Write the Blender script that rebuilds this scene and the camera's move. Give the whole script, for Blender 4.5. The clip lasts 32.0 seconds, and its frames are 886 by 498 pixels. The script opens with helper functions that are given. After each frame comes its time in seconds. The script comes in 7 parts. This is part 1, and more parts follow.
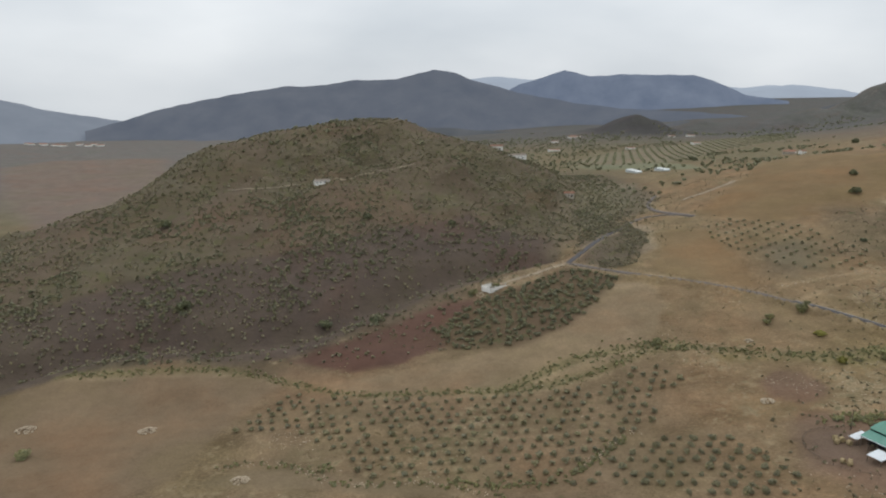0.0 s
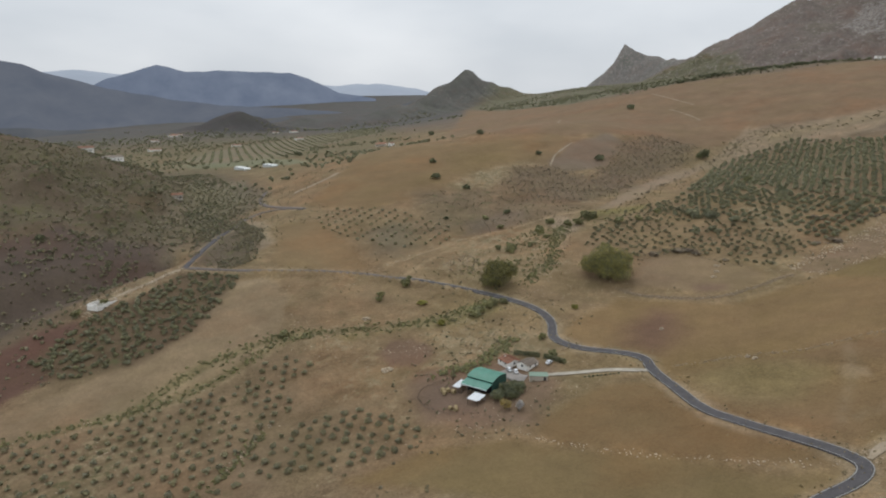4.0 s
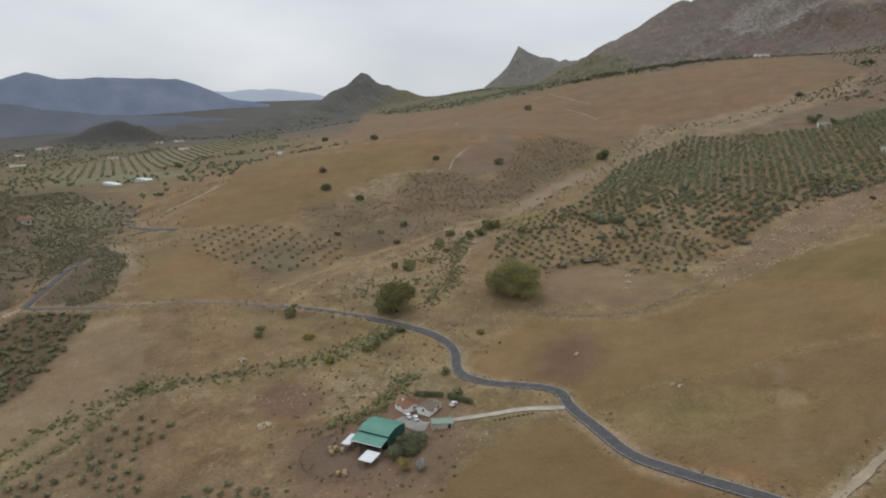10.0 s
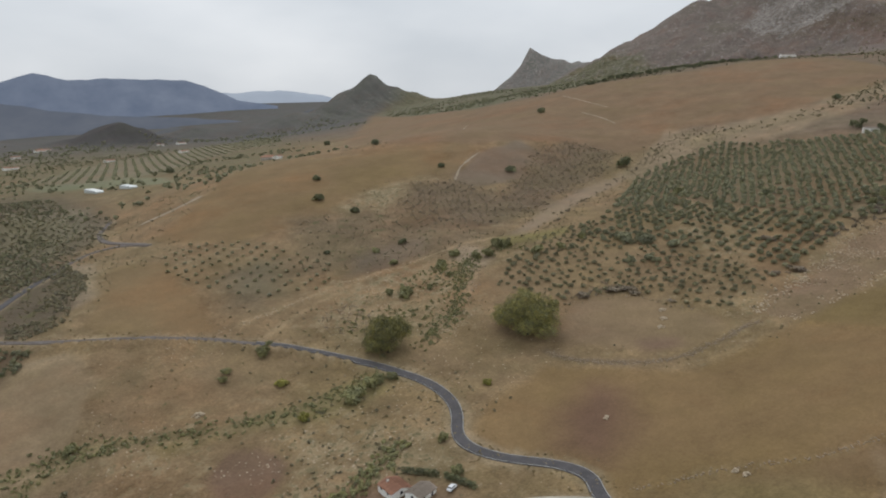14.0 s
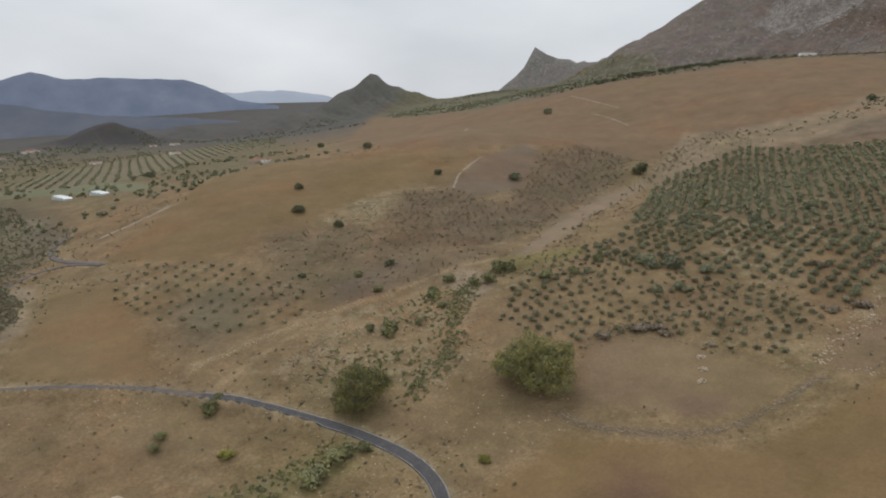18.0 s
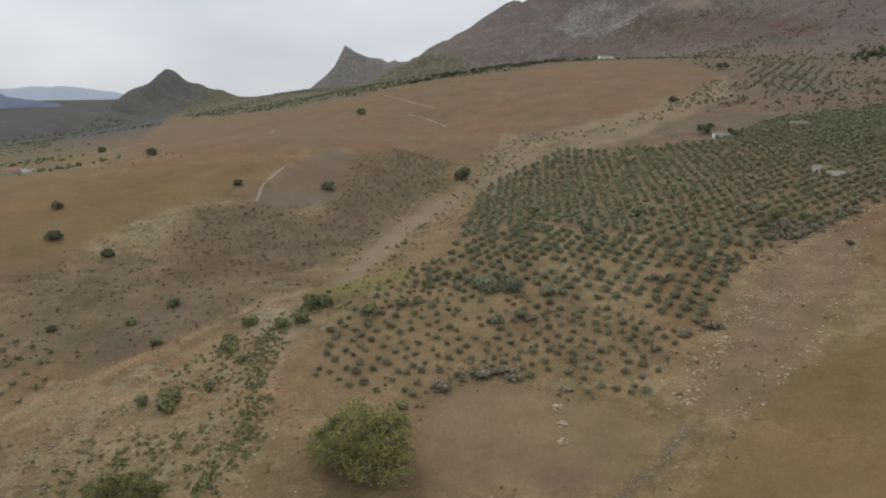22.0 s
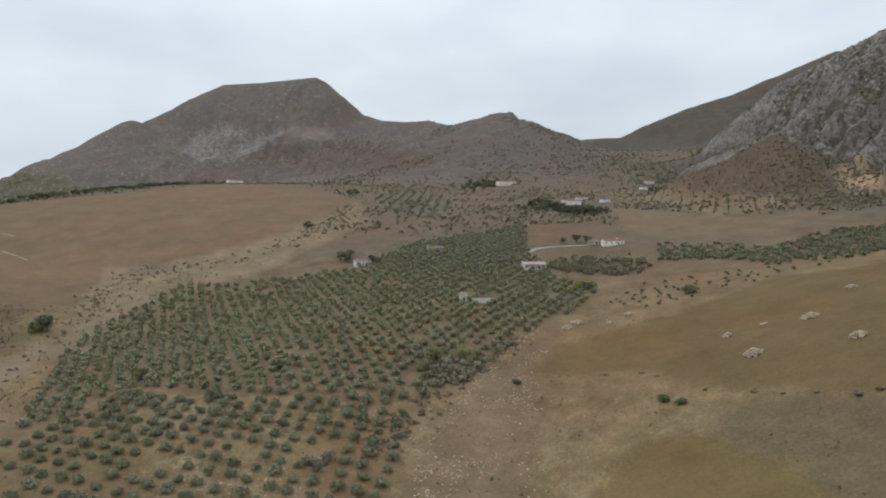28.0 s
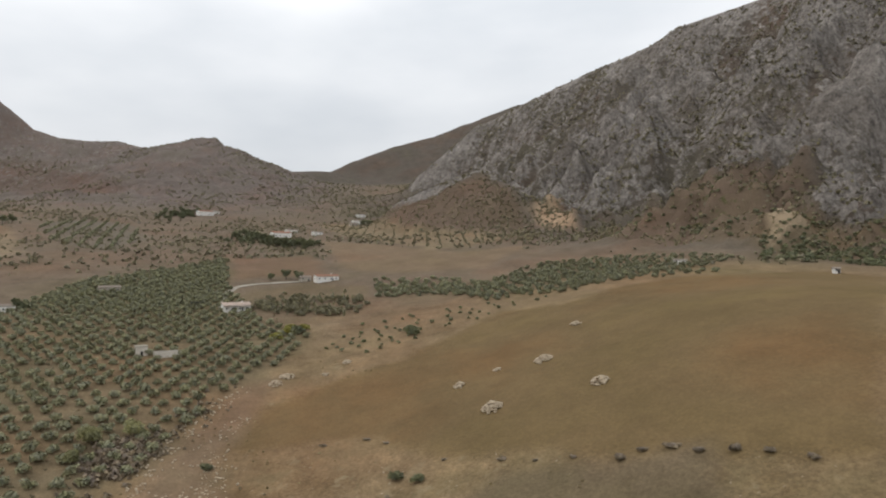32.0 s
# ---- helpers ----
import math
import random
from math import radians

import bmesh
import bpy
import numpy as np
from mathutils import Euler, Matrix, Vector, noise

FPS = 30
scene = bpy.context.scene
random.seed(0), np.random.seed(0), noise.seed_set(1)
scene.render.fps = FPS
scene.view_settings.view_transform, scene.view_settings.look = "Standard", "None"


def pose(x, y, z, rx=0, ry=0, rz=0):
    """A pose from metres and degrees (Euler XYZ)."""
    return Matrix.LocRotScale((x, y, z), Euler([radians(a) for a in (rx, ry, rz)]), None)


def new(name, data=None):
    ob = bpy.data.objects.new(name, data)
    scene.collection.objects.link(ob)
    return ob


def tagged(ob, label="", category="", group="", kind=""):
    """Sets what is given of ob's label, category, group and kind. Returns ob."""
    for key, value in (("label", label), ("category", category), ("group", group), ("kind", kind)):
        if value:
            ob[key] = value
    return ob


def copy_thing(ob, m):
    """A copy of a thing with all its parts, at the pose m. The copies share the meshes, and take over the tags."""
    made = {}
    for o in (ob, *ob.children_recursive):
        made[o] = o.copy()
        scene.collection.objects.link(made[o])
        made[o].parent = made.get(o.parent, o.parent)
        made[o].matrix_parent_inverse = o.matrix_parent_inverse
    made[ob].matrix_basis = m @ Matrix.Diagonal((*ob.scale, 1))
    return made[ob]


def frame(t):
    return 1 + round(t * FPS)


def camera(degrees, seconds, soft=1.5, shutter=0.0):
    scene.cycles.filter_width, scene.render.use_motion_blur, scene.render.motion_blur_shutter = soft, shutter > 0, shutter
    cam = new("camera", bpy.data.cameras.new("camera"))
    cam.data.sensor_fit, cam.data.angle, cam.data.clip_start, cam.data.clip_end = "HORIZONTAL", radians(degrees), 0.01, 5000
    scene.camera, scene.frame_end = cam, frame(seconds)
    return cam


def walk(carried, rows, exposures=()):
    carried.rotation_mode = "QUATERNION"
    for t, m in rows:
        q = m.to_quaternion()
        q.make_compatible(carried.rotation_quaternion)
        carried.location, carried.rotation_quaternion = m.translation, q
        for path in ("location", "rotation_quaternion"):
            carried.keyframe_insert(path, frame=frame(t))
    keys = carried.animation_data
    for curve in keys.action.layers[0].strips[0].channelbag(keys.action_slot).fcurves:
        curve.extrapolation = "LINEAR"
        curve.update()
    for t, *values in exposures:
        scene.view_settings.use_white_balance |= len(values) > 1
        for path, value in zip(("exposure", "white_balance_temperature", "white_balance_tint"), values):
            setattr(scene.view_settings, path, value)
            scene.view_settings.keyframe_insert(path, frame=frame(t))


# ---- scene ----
cam = camera(64.79, 32.0, soft=2.0)
# seconds, place in metres, heading, tilt and lean in degrees
PATH = [
    (0, 0.00, 0.00, 122.50, 0.002, -12.275, 0.206),
    (0.5, -0.20, -0.39, 122.72, -3.947, -12.301, 0.165),
    (1, -0.47, -0.79, 122.89, -7.803, -12.323, 0.240),
    (1.5, -0.55, -0.96, 123.02, -11.701, -12.336, 0.285),
    (2, -0.47, -0.89, 122.96, -15.495, -12.321, 0.345),
    (2.5, -0.39, -0.82, 122.85, -19.289, -12.322, 0.447),
    (3, -0.28, -0.64, 122.78, -23.319, -12.316, 0.429),
    (3.5, -0.30, -0.75, 122.71, -27.353, -12.319, 0.519),
    (4, -0.50, -0.95, 122.72, -31.332, -12.305, 0.589),
    (4.5, -0.41, -0.88, 122.49, -35.228, -12.277, 0.614),
    (6.5, 2.98, 2.65, 121.82, -40.458, -12.542, 0.145),
    (7, 5.18, 5.10, 121.97, -40.239, -12.472, 0.034),
    (7.5, 8.54, 8.75, 122.11, -40.053, -12.403, -0.078),
    (8, 12.71, 13.14, 122.20, -39.842, -12.310, -0.235),
    (8.5, 17.29, 17.99, 122.25, -39.664, -12.220, -0.297),
    (9, 22.14, 23.12, 122.14, -39.469, -12.122, -0.403),
    (9.5, 27.25, 28.43, 122.11, -39.315, -12.065, -0.420),
    (10, 32.60, 33.84, 122.15, -39.188, -12.020, -0.428),
    (10.5, 37.98, 39.38, 122.05, -39.047, -11.975, -0.443),
    (11, 43.41, 45.15, 122.04, -38.914, -11.942, -0.440),
    (11.5, 48.83, 50.81, 122.00, -38.794, -11.940, -0.416),
    (12, 54.01, 56.49, 122.11, -38.680, -11.931, -0.384),
    (12.5, 59.11, 61.97, 122.09, -38.619, -11.885, -0.342),
    (13, 64.11, 67.56, 122.00, -38.531, -11.852, -0.331),
    (13.5, 69.35, 73.17, 121.91, -38.462, -11.847, -0.297),
    (14, 74.76, 78.69, 121.86, -38.353, -11.845, -0.287),
    (14.5, 79.95, 84.44, 121.81, -38.289, -11.852, -0.281),
    (16.5, 101.73, 107.46, 121.56, -38.050, -11.801, -0.248),
    (17, 107.28, 113.18, 121.54, -38.024, -11.806, -0.199),
    (17.5, 112.97, 118.97, 121.51, -37.989, -11.803, -0.230),
    (18, 118.76, 124.70, 121.58, -38.023, -11.818, -0.166),
    (18.5, 124.35, 130.56, 121.60, -38.985, -11.840, -0.129),
    (19, 129.76, 136.32, 121.57, -40.122, -11.816, -0.059),
    (19.5, 134.93, 141.88, 121.70, -41.191, -11.840, 0.014),
    (20, 140.42, 147.18, 121.88, -42.247, -11.856, 0.050),
    (20.5, 146.02, 152.69, 121.95, -43.958, -11.853, 0.101),
    (21, 152.06, 158.10, 121.93, -46.245, -11.875, 0.137),
    (21.5, 158.00, 163.26, 122.10, -49.472, -11.906, 0.179),
    (22, 163.80, 168.13, 122.23, -53.042, -11.890, 0.196),
    (22.5, 169.75, 172.75, 122.29, -56.456, -11.858, 0.173),
    (23, 175.72, 177.08, 122.40, -59.839, -11.831, 0.246),
    (23.5, 181.66, 180.94, 122.34, -63.201, -11.794, 0.315),
    (24, 188.46, 184.56, 122.29, -66.290, -11.714, 0.284),
    (24.5, 195.82, 187.76, 122.14, -69.411, -11.665, 0.257),
    (25, 202.99, 190.63, 122.20, -72.562, -11.633, 0.290),
    (25.5, 210.19, 193.04, 122.37, -75.839, -11.625, 0.244),
    (26, 217.59, 195.12, 122.44, -79.555, -11.593, 0.297),
    (26.5, 224.97, 197.02, 122.28, -81.562, -11.508, 0.257),
    (28.5, 254.08, 200.27, 122.80, -82.709, 0.700, -0.016),
    (29, 261.60, 200.64, 122.75, -85.120, 0.731, 0.039),
    (29.5, 268.95, 200.73, 122.79, -88.531, 0.799, 0.037),
    (30, 276.38, 200.59, 122.88, -91.878, 0.884, -0.006),
    (30.5, 283.93, 200.06, 122.96, -94.789, 0.928, -0.029),
    (31, 291.61, 199.12, 123.12, -98.075, 0.946, -0.069),
    (31.5, 299.07, 197.91, 123.07, -101.699, 0.980, -0.083),
    (32, 306.38, 196.48, 122.85, -105.419, 1.040, -0.129),
]
def aim(x, y, z, yaw, tilt, lean):
    return pose(x, y, z, 0, 0, yaw) @ pose(0, 0, 0, 90 + tilt) @ pose(0, 0, 0, 0, 0, lean)
# the picture brightens and darkens a little on the way
walk(cam, [(t, aim(*row)) for t, *row in PATH], ((0, 0.05, 6420, 10), (4, 0.03, 6430, 11), (8, -0.01, 6440, 11), (14, -0.02, 6440, 11), (20, -0.03, 6500, 12), (24, -0.06, 6290, 11), (27, -0.02, 6090, 8), (30, 0.08, 6500, 10), (32, 0.09, 6640, 12)))

# ---- overcast daylight ----
SUN_HEIGHT, SUN_TURN = 52.0, 20.0
world = bpy.data.worlds.new("world")
scene.world = world
world.use_nodes = True
nt = world.node_tree
nt.nodes.clear()
w_out = nt.nodes.new("ShaderNodeOutputWorld")
w_back = nt.nodes.new("ShaderNodeBackground")
w_sky = nt.nodes.new("ShaderNodeTexSky")
w_sky.sky_type, w_sky.sun_disc = "NISHITA", False
w_sky.sun_elevation, w_sky.sun_rotation = radians(SUN_HEIGHT), radians(SUN_TURN)
w_sky.air_density, w_sky.dust_density, w_sky.ozone_density = 1.0, 3.0, 1.0
w_grey = nt.nodes.new("ShaderNodeHueSaturation")
w_grey.inputs["Saturation"].default_value = 0.35
w_grey.inputs["Value"].default_value = 0.045
nt.links.new(w_sky.outputs[0], w_grey.inputs["Color"])
w_place = nt.nodes.new("ShaderNodeTexCoord")
w_map = nt.nodes.new("ShaderNodeMapping")
w_map.inputs["Scale"].default_value = (1.2, 1.2, 3.2)
nt.links.new(w_place.outputs["Generated"], w_map.inputs["Vector"])
w_cloud = nt.nodes.new("ShaderNodeTexNoise")
w_cloud.inputs["Scale"].default_value = 2.2
w_cloud.inputs["Detail"].default_value = 5.0
w_cloud.inputs["Roughness"].default_value = 0.45
nt.links.new(w_map.outputs[0], w_cloud.inputs["Vector"])
w_ramp = nt.nodes.new("ShaderNodeValToRGB")
w_ramp.color_ramp.elements[0].position, w_ramp.color_ramp.elements[0].color = 0.3, (0.53, 0.575, 0.615, 1)
w_ramp.color_ramp.elements[1].position, w_ramp.color_ramp.elements[1].color = 0.72, (0.755, 0.785, 0.805, 1)
nt.links.new(w_cloud.outputs[0], w_ramp.inputs[0])
# the cloud layer is brighter overhead than at the horizon
w_xyz = nt.nodes.new("ShaderNodeSeparateXYZ")
nt.links.new(w_place.outputs["Generated"], w_xyz.inputs[0])
w_rise = nt.nodes.new("ShaderNodeValToRGB")
for k, (at, bright) in enumerate(((0.0, 0.57), (0.14, 0.66), (0.36, 0.82), (1.0, 0.86))):
    stop = w_rise.color_ramp.elements[k] if k < 2 else w_rise.color_ramp.elements.new(at)
    stop.position, stop.color = at, (bright, bright, bright, 1)
nt.links.new(w_xyz.outputs["Z"], w_rise.inputs[0])
w_double = nt.nodes.new("ShaderNodeMath")
w_double.operation = "MULTIPLY"
w_double.inputs[1].default_value = 2.0
nt.links.new(w_rise.outputs[0], w_double.inputs[0])
w_lit = nt.nodes.new("ShaderNodeVectorMath")
w_lit.operation = "SCALE"
nt.links.new(w_ramp.outputs[0], w_lit.inputs[0])
nt.links.new(w_double.outputs[0], w_lit.inputs["Scale"])
w_mix = nt.nodes.new("ShaderNodeMix")
w_mix.data_type = "RGBA"
w_mix.inputs["Factor"].default_value = 0.8
nt.links.new(w_grey.outputs[0], w_mix.inputs[6])
nt.links.new(w_lit.outputs[0], w_mix.inputs[7])
nt.links.new(w_mix.outputs[2], w_back.inputs["Color"])
w_back.inputs["Strength"].default_value = 1.0
nt.links.new(w_back.outputs[0], w_out.inputs[0])

sun_data = bpy.data.lights.new("sun", "SUN")
sun_data.energy, sun_data.angle, sun_data.color = 0.7, radians(14), (1.0, 0.96, 0.9)
sun = new("sun", sun_data)
sun.matrix_world = pose(0, 0, 0, 0, 0, -SUN_TURN) @ pose(0, 0, 0, -(90 - SUN_HEIGHT), 0, 0)

# ---- materials ----
def material(name):
    m = bpy.data.materials.new(name)
    m.use_nodes = True
    tree = m.node_tree
    return m, tree, tree.nodes["Principled BSDF"]


def node(tree, kind, **values):
    n = tree.nodes.new(kind)
    for key, value in values.items():
        n.inputs[key.replace("_", " ")].default_value = value
    return n


def noise_node(tree, scale, detail=4.0, rough=0.55, coords="Object"):
    place = tree.nodes.new("ShaderNodeTexCoord")
    n = node(tree, "ShaderNodeTexNoise", Scale=scale, Detail=detail, Roughness=rough)
    tree.links.new(place.outputs[coords], n.inputs["Vector"])
    return n.outputs[0]


def ramp(tree, fac, stops):
    r = tree.nodes.new("ShaderNodeValToRGB")
    while len(r.color_ramp.elements) < len(stops):
        r.color_ramp.elements.new(0.5)
    for e, (p, c) in zip(r.color_ramp.elements, stops):
        e.position, e.color = p, (*c, 1) if len(c) == 3 else c
    tree.links.new(fac, r.inputs[0])
    return r.outputs[0]


def mixed(tree, fac, a, b, blend="MIX"):
    m = tree.nodes.new("ShaderNodeMix")
    m.data_type, m.blend_type = "RGBA", blend
    for socket, value in ((m.inputs[0], fac), (m.inputs[6], a), (m.inputs[7], b)):
        if hasattr(value, "links"):
            tree.links.new(value, socket)
        else:
            socket.default_value = value if isinstance(value, float) else (*value, 1)
    return m.outputs[2]


def bumped(tree, bsdf, height, distance, strength=0.6):
    b = node(tree, "ShaderNodeBump", Strength=strength, Distance=distance)
    tree.links.new(height, b.inputs["Height"])
    tree.links.new(b.outputs[0], bsdf.inputs["Normal"])


def grey(v):
    return (v, v, v)


def surface(name, colour, vary=0.25, scale=2.0, rough=0.85, bump=0.03, metal=0.0, worn=None, per_piece=0.0):
    """Painted, woven or stony stuff: two sizes of mottling, a worn tone and a fine relief."""
    m, tree, bsdf = material(name)
    big = ramp(tree, noise_node(tree, scale * 0.25, 3), ((0.3, grey(1 - vary)), (0.7, grey(1 + vary * 0.4))))
    fine = ramp(tree, noise_node(tree, scale * 3, 5), ((0.25, grey(1 - vary * 0.7)), (0.75, grey(1 + vary * 0.3))))
    col = mixed(tree, 1.0, mixed(tree, 1.0, colour, big, "MULTIPLY"), fine, "MULTIPLY")
    if worn:
        spots = ramp(tree, noise_node(tree, scale * 0.9, 6, 0.65), ((0.55, grey(0.0)), (0.68, grey(0.8))))
        col = mixed(tree, spots, col, worn)
    if per_piece:
        info = tree.nodes.new("ShaderNodeObjectInfo")
        tone = ramp(tree, info.outputs["Random"], ((0.0, grey(1 - per_piece)), (1.0, grey(1 + per_piece))))
        col = mixed(tree, 1.0, col, tone, "MULTIPLY")
    tree.links.new(col, bsdf.inputs["Base Color"])
    bsdf.inputs["Roughness"].default_value, bsdf.inputs["Metallic"].default_value = rough, metal
    bsdf.inputs["Specular IOR Level"].default_value = 0.3
    if bump:
        bumped(tree, bsdf, noise_node(tree, scale * 4, 5), bump)
    return m


def foliage(name, colour, tip, dark, calm=0.4, patchy=0.16):
    """Leaves: tone differs from clump to clump and from plant to plant."""
    m, tree, bsdf = material(name)
    geo = tree.nodes.new("ShaderNodeNewGeometry")
    dark = tuple((1 - calm) * a + calm * b for a, b in zip(dark, colour))
    tip = tuple((1 - calm) * a + calm * b for a, b in zip(tip, colour))
    info = tree.nodes.new("ShaderNodeObjectInfo")
    col = ramp(tree, geo.outputs["Random Per Island"], ((0.0, dark), (0.45, colour), (0.85, tip), (1.0, tip)))
    patch = ramp(tree, noise_node(tree, 0.4, 3), ((0.35, (1 - patchy, 1 - patchy * 0.8, 1.0)), (0.65, (1 + patchy, 1 + patchy * 0.9, 1.0))))
    col = mixed(tree, 1.0, col, patch, "MULTIPLY")
    tone = ramp(tree, info.outputs["Random"], ((0.0, grey(0.8)), (1.0, grey(1.15))))
    col = mixed(tree, 1.0, col, tone, "MULTIPLY")
    tree.links.new(col, bsdf.inputs["Base Color"])
    bsdf.inputs["Roughness"].default_value = 0.75
    bsdf.inputs["Specular IOR Level"].default_value = 0.2
    return m


def ground_material():
    """Soil toned by the plan, with stubble, stones, scrub and bare rock where the land has them."""
    m, tree, bsdf = material("soil")
    soil = tree.nodes.new("ShaderNodeAttribute")
    soil.attribute_name = "soil"
    cover = tree.nodes.new("ShaderNodeAttribute")
    cover.attribute_name = "cover"
    split = tree.nodes.new("ShaderNodeSeparateColor")
    tree.links.new(cover.outputs["Color"], split.inputs[0])
    scrub, rocky, dry = split.outputs[0], split.outputs[1], split.outputs[2]

    broad = ramp(tree, noise_node(tree, 0.016, 6, 0.62), ((0.3, (0.82, 0.82, 0.82)), (0.7, (1.16, 1.15, 1.13))))
    fine = ramp(tree, noise_node(tree, 0.12, 10, 0.82), ((0.28, (0.68, 0.67, 0.66)), (0.72, (1.3, 1.29, 1.27))))
    # tilled fields are even, grazing land is rough
    wild = tree.nodes.new("ShaderNodeMath")
    wild.operation, wild.use_clamp = "MULTIPLY_ADD", True
    tree.links.new(dry, wild.inputs[0])
    wild.inputs[1].default_value, wild.inputs[2].default_value = 1.35, 0.36
    wild = wild.outputs[0]
    col = mixed(tree, wild, mixed(tree, 0.8, soil.outputs["Color"], broad, "MULTIPLY"), mixed(tree, 1.0, soil.outputs["Color"], fine, "MULTIPLY"))
    # patches some metres to some tens of metres wide: olive weeds, trodden straw, redder earth
    hue = ramp(tree, noise_node(tree, 0.011, 5, 0.6), ((0.32, (0.96, 0.99, 0.90)), (0.5, (1.0, 1.0, 1.0)), (0.68, (1.07, 0.94, 0.88))))
    col = mixed(tree, 1.0, col, hue, "MULTIPLY")
    middle = ramp(tree, noise_node(tree, 0.042, 6, 0.66), ((0.30, (0.66, 0.64, 0.56)), (0.44, (0.90, 0.89, 0.85)), (0.56, (1.08, 1.06, 1.02)), (0.72, (1.32, 1.29, 1.22))))
    col = mixed(tree, wild, col, middle, "MULTIPLY")
    speck = ramp(tree, noise_node(tree, 0.9, 5, 0.75), ((0.33, (0.72, 0.70, 0.66)), (0.5, (0.98, 0.98, 0.97)), (0.67, (1.30, 1.28, 1.24))))
    col = mixed(tree, wild, col, speck, "MULTIPLY")
    # faint terracing by grazing and ploughing: streaks that follow the slope
    place = tree.nodes.new("ShaderNodeTexCoord")
    bent = tree.nodes.new("ShaderNodeMapping")
    bent.inputs["Scale"].default_value = (0.035, 0.035, 0.55)
    tree.links.new(place.outputs["Object"], bent.inputs["Vector"])
    lines = node(tree, "ShaderNodeTexNoise", Scale=1.0, Detail=7.0, Roughness=0.7)
    tree.links.new(bent.outputs[0], lines.inputs["Vector"])
    col = mixed(tree, dry, col, ramp(tree, lines.outputs[0], ((0.33, (0.80, 0.79, 0.77)), (0.48, (0.98, 0.98, 0.97)), (0.67, (1.20, 1.19, 1.17)))), "MULTIPLY")
    weedy = ramp(tree, noise_node(tree, 0.027, 5, 0.68), ((0.50, grey(0.0)), (0.62, grey(0.55))))
    patch = tree.nodes.new("ShaderNodeMath")
    patch.operation = "MULTIPLY"
    tree.links.new(weedy, patch.inputs[0])
    tree.links.new(dry, patch.inputs[1])
    col = mixed(tree, patch.outputs[0], col, (0.150, 0.128, 0.066))

    def threshold(noise_out, amount, width, low, high):
        """A mask that spreads from nothing to everything as the amount grows."""
        a = node(tree, "ShaderNodeMapRange", From_Min=0.0, From_Max=1.0, To_Min=high, To_Max=low)
        tree.links.new(amount, a.inputs["Value"])
        d = tree.nodes.new("ShaderNodeMath")
        d.operation = "SUBTRACT"
        tree.links.new(noise_out, d.inputs[0])
        tree.links.new(a.outputs[0], d.inputs[1])
        r = node(tree, "ShaderNodeMapRange", From_Min=0.0, From_Max=width, To_Min=0.0, To_Max=1.0)
        tree.links.new(d.outputs[0], r.inputs["Value"])
        return r.outputs[0]

    # dry straw-coloured grass in tufts
    straw = threshold(noise_node(tree, 0.15, 7, 0.70), dry, 0.14, 0.30, 0.80)
    col = mixed(tree, straw, col, mixed(tree, noise_node(tree, 0.05, 3), (0.214, 0.159, 0.092), (0.318, 0.250, 0.152)))
    # weeds and loose stones among the grass
    weeds = threshold(noise_node(tree, 0.30, 7, 0.75), dry, 0.05, 0.43, 0.80)
    col = mixed(tree, weeds, col, mixed(tree, noise_node(tree, 0.04, 3), (0.105, 0.096, 0.048), (0.165, 0.135, 0.076)))
    chips = threshold(noise_node(tree, 0.75, 3, 0.6), dry, 0.05, 0.54, 0.82)
    col = mixed(tree, chips, col, (0.40, 0.325, 0.235))
    # low scrub
    bush = threshold(noise_node(tree, 0.11, 8, 0.72), scrub, 0.08, 0.31, 0.80)
    green = mixed(tree, noise_node(tree, 0.035, 4), (0.066, 0.068, 0.032), (0.128, 0.112, 0.054))
    col = mixed(tree, bush, col, green)
    # limestone, its darkest tone painted for the shade in crevices
    stone = threshold(noise_node(tree, 0.10, 9, 0.74), rocky, 0.07, 0.30, 0.78)
    pale = ramp(tree, noise_node(tree, 0.21, 8, 0.80), ((0.33, (0.070, 0.064, 0.058)), (0.44, (0.188, 0.174, 0.160)), (0.64, (0.345, 0.322, 0.300))))
    rock_tone = ramp(tree, noise_node(tree, 0.013, 5, 0.6), ((0.32, (0.74, 0.70, 0.66)), (0.66, (1.16, 1.14, 1.12))))
    steep = tree.nodes.new("ShaderNodeMapping")
    steep.inputs["Scale"].default_value = (0.11, 0.11, 0.022)
    tree.links.new(place.outputs["Object"], steep.inputs["Vector"])
    runs = node(tree, "ShaderNodeTexNoise", Scale=1.0, Detail=8.0, Roughness=0.72)
    tree.links.new(steep.outputs[0], runs.inputs["Vector"])
    pale = mixed(tree, 1.0, pale, ramp(tree, runs.outputs[0], ((0.34, (0.50, 0.48, 0.47)), (0.46, (0.92, 0.91, 0.90)), (0.66, (1.28, 1.26, 1.24)))), "MULTIPLY")
    col = mixed(tree, stone, col, mixed(tree, 1.0, pale, rock_tone, "MULTIPLY"))
    tree.links.new(col, bsdf.inputs["Base Color"])
    bsdf.inputs["Roughness"].default_value = 0.95
    bsdf.inputs["Specular IOR Level"].default_value = 0.1
    both = tree.nodes.new("ShaderNodeMath")
    both.operation = "MULTIPLY_ADD"
    tree.links.new(rocky, both.inputs[0])
    tree.links.new(noise_node(tree, 0.085, 9, 0.74), both.inputs[1])
    low = tree.nodes.new("ShaderNodeMath")
    low.operation = "MULTIPLY"
    low.inputs[1].default_value = 0.07
    tree.links.new(noise_node(tree, 0.35, 7, 0.7), low.inputs[0])
    tree.links.new(low.outputs[0], both.inputs[2])
    bumped(tree, bsdf, both.outputs[0], 12.0, 0.75)
    return m


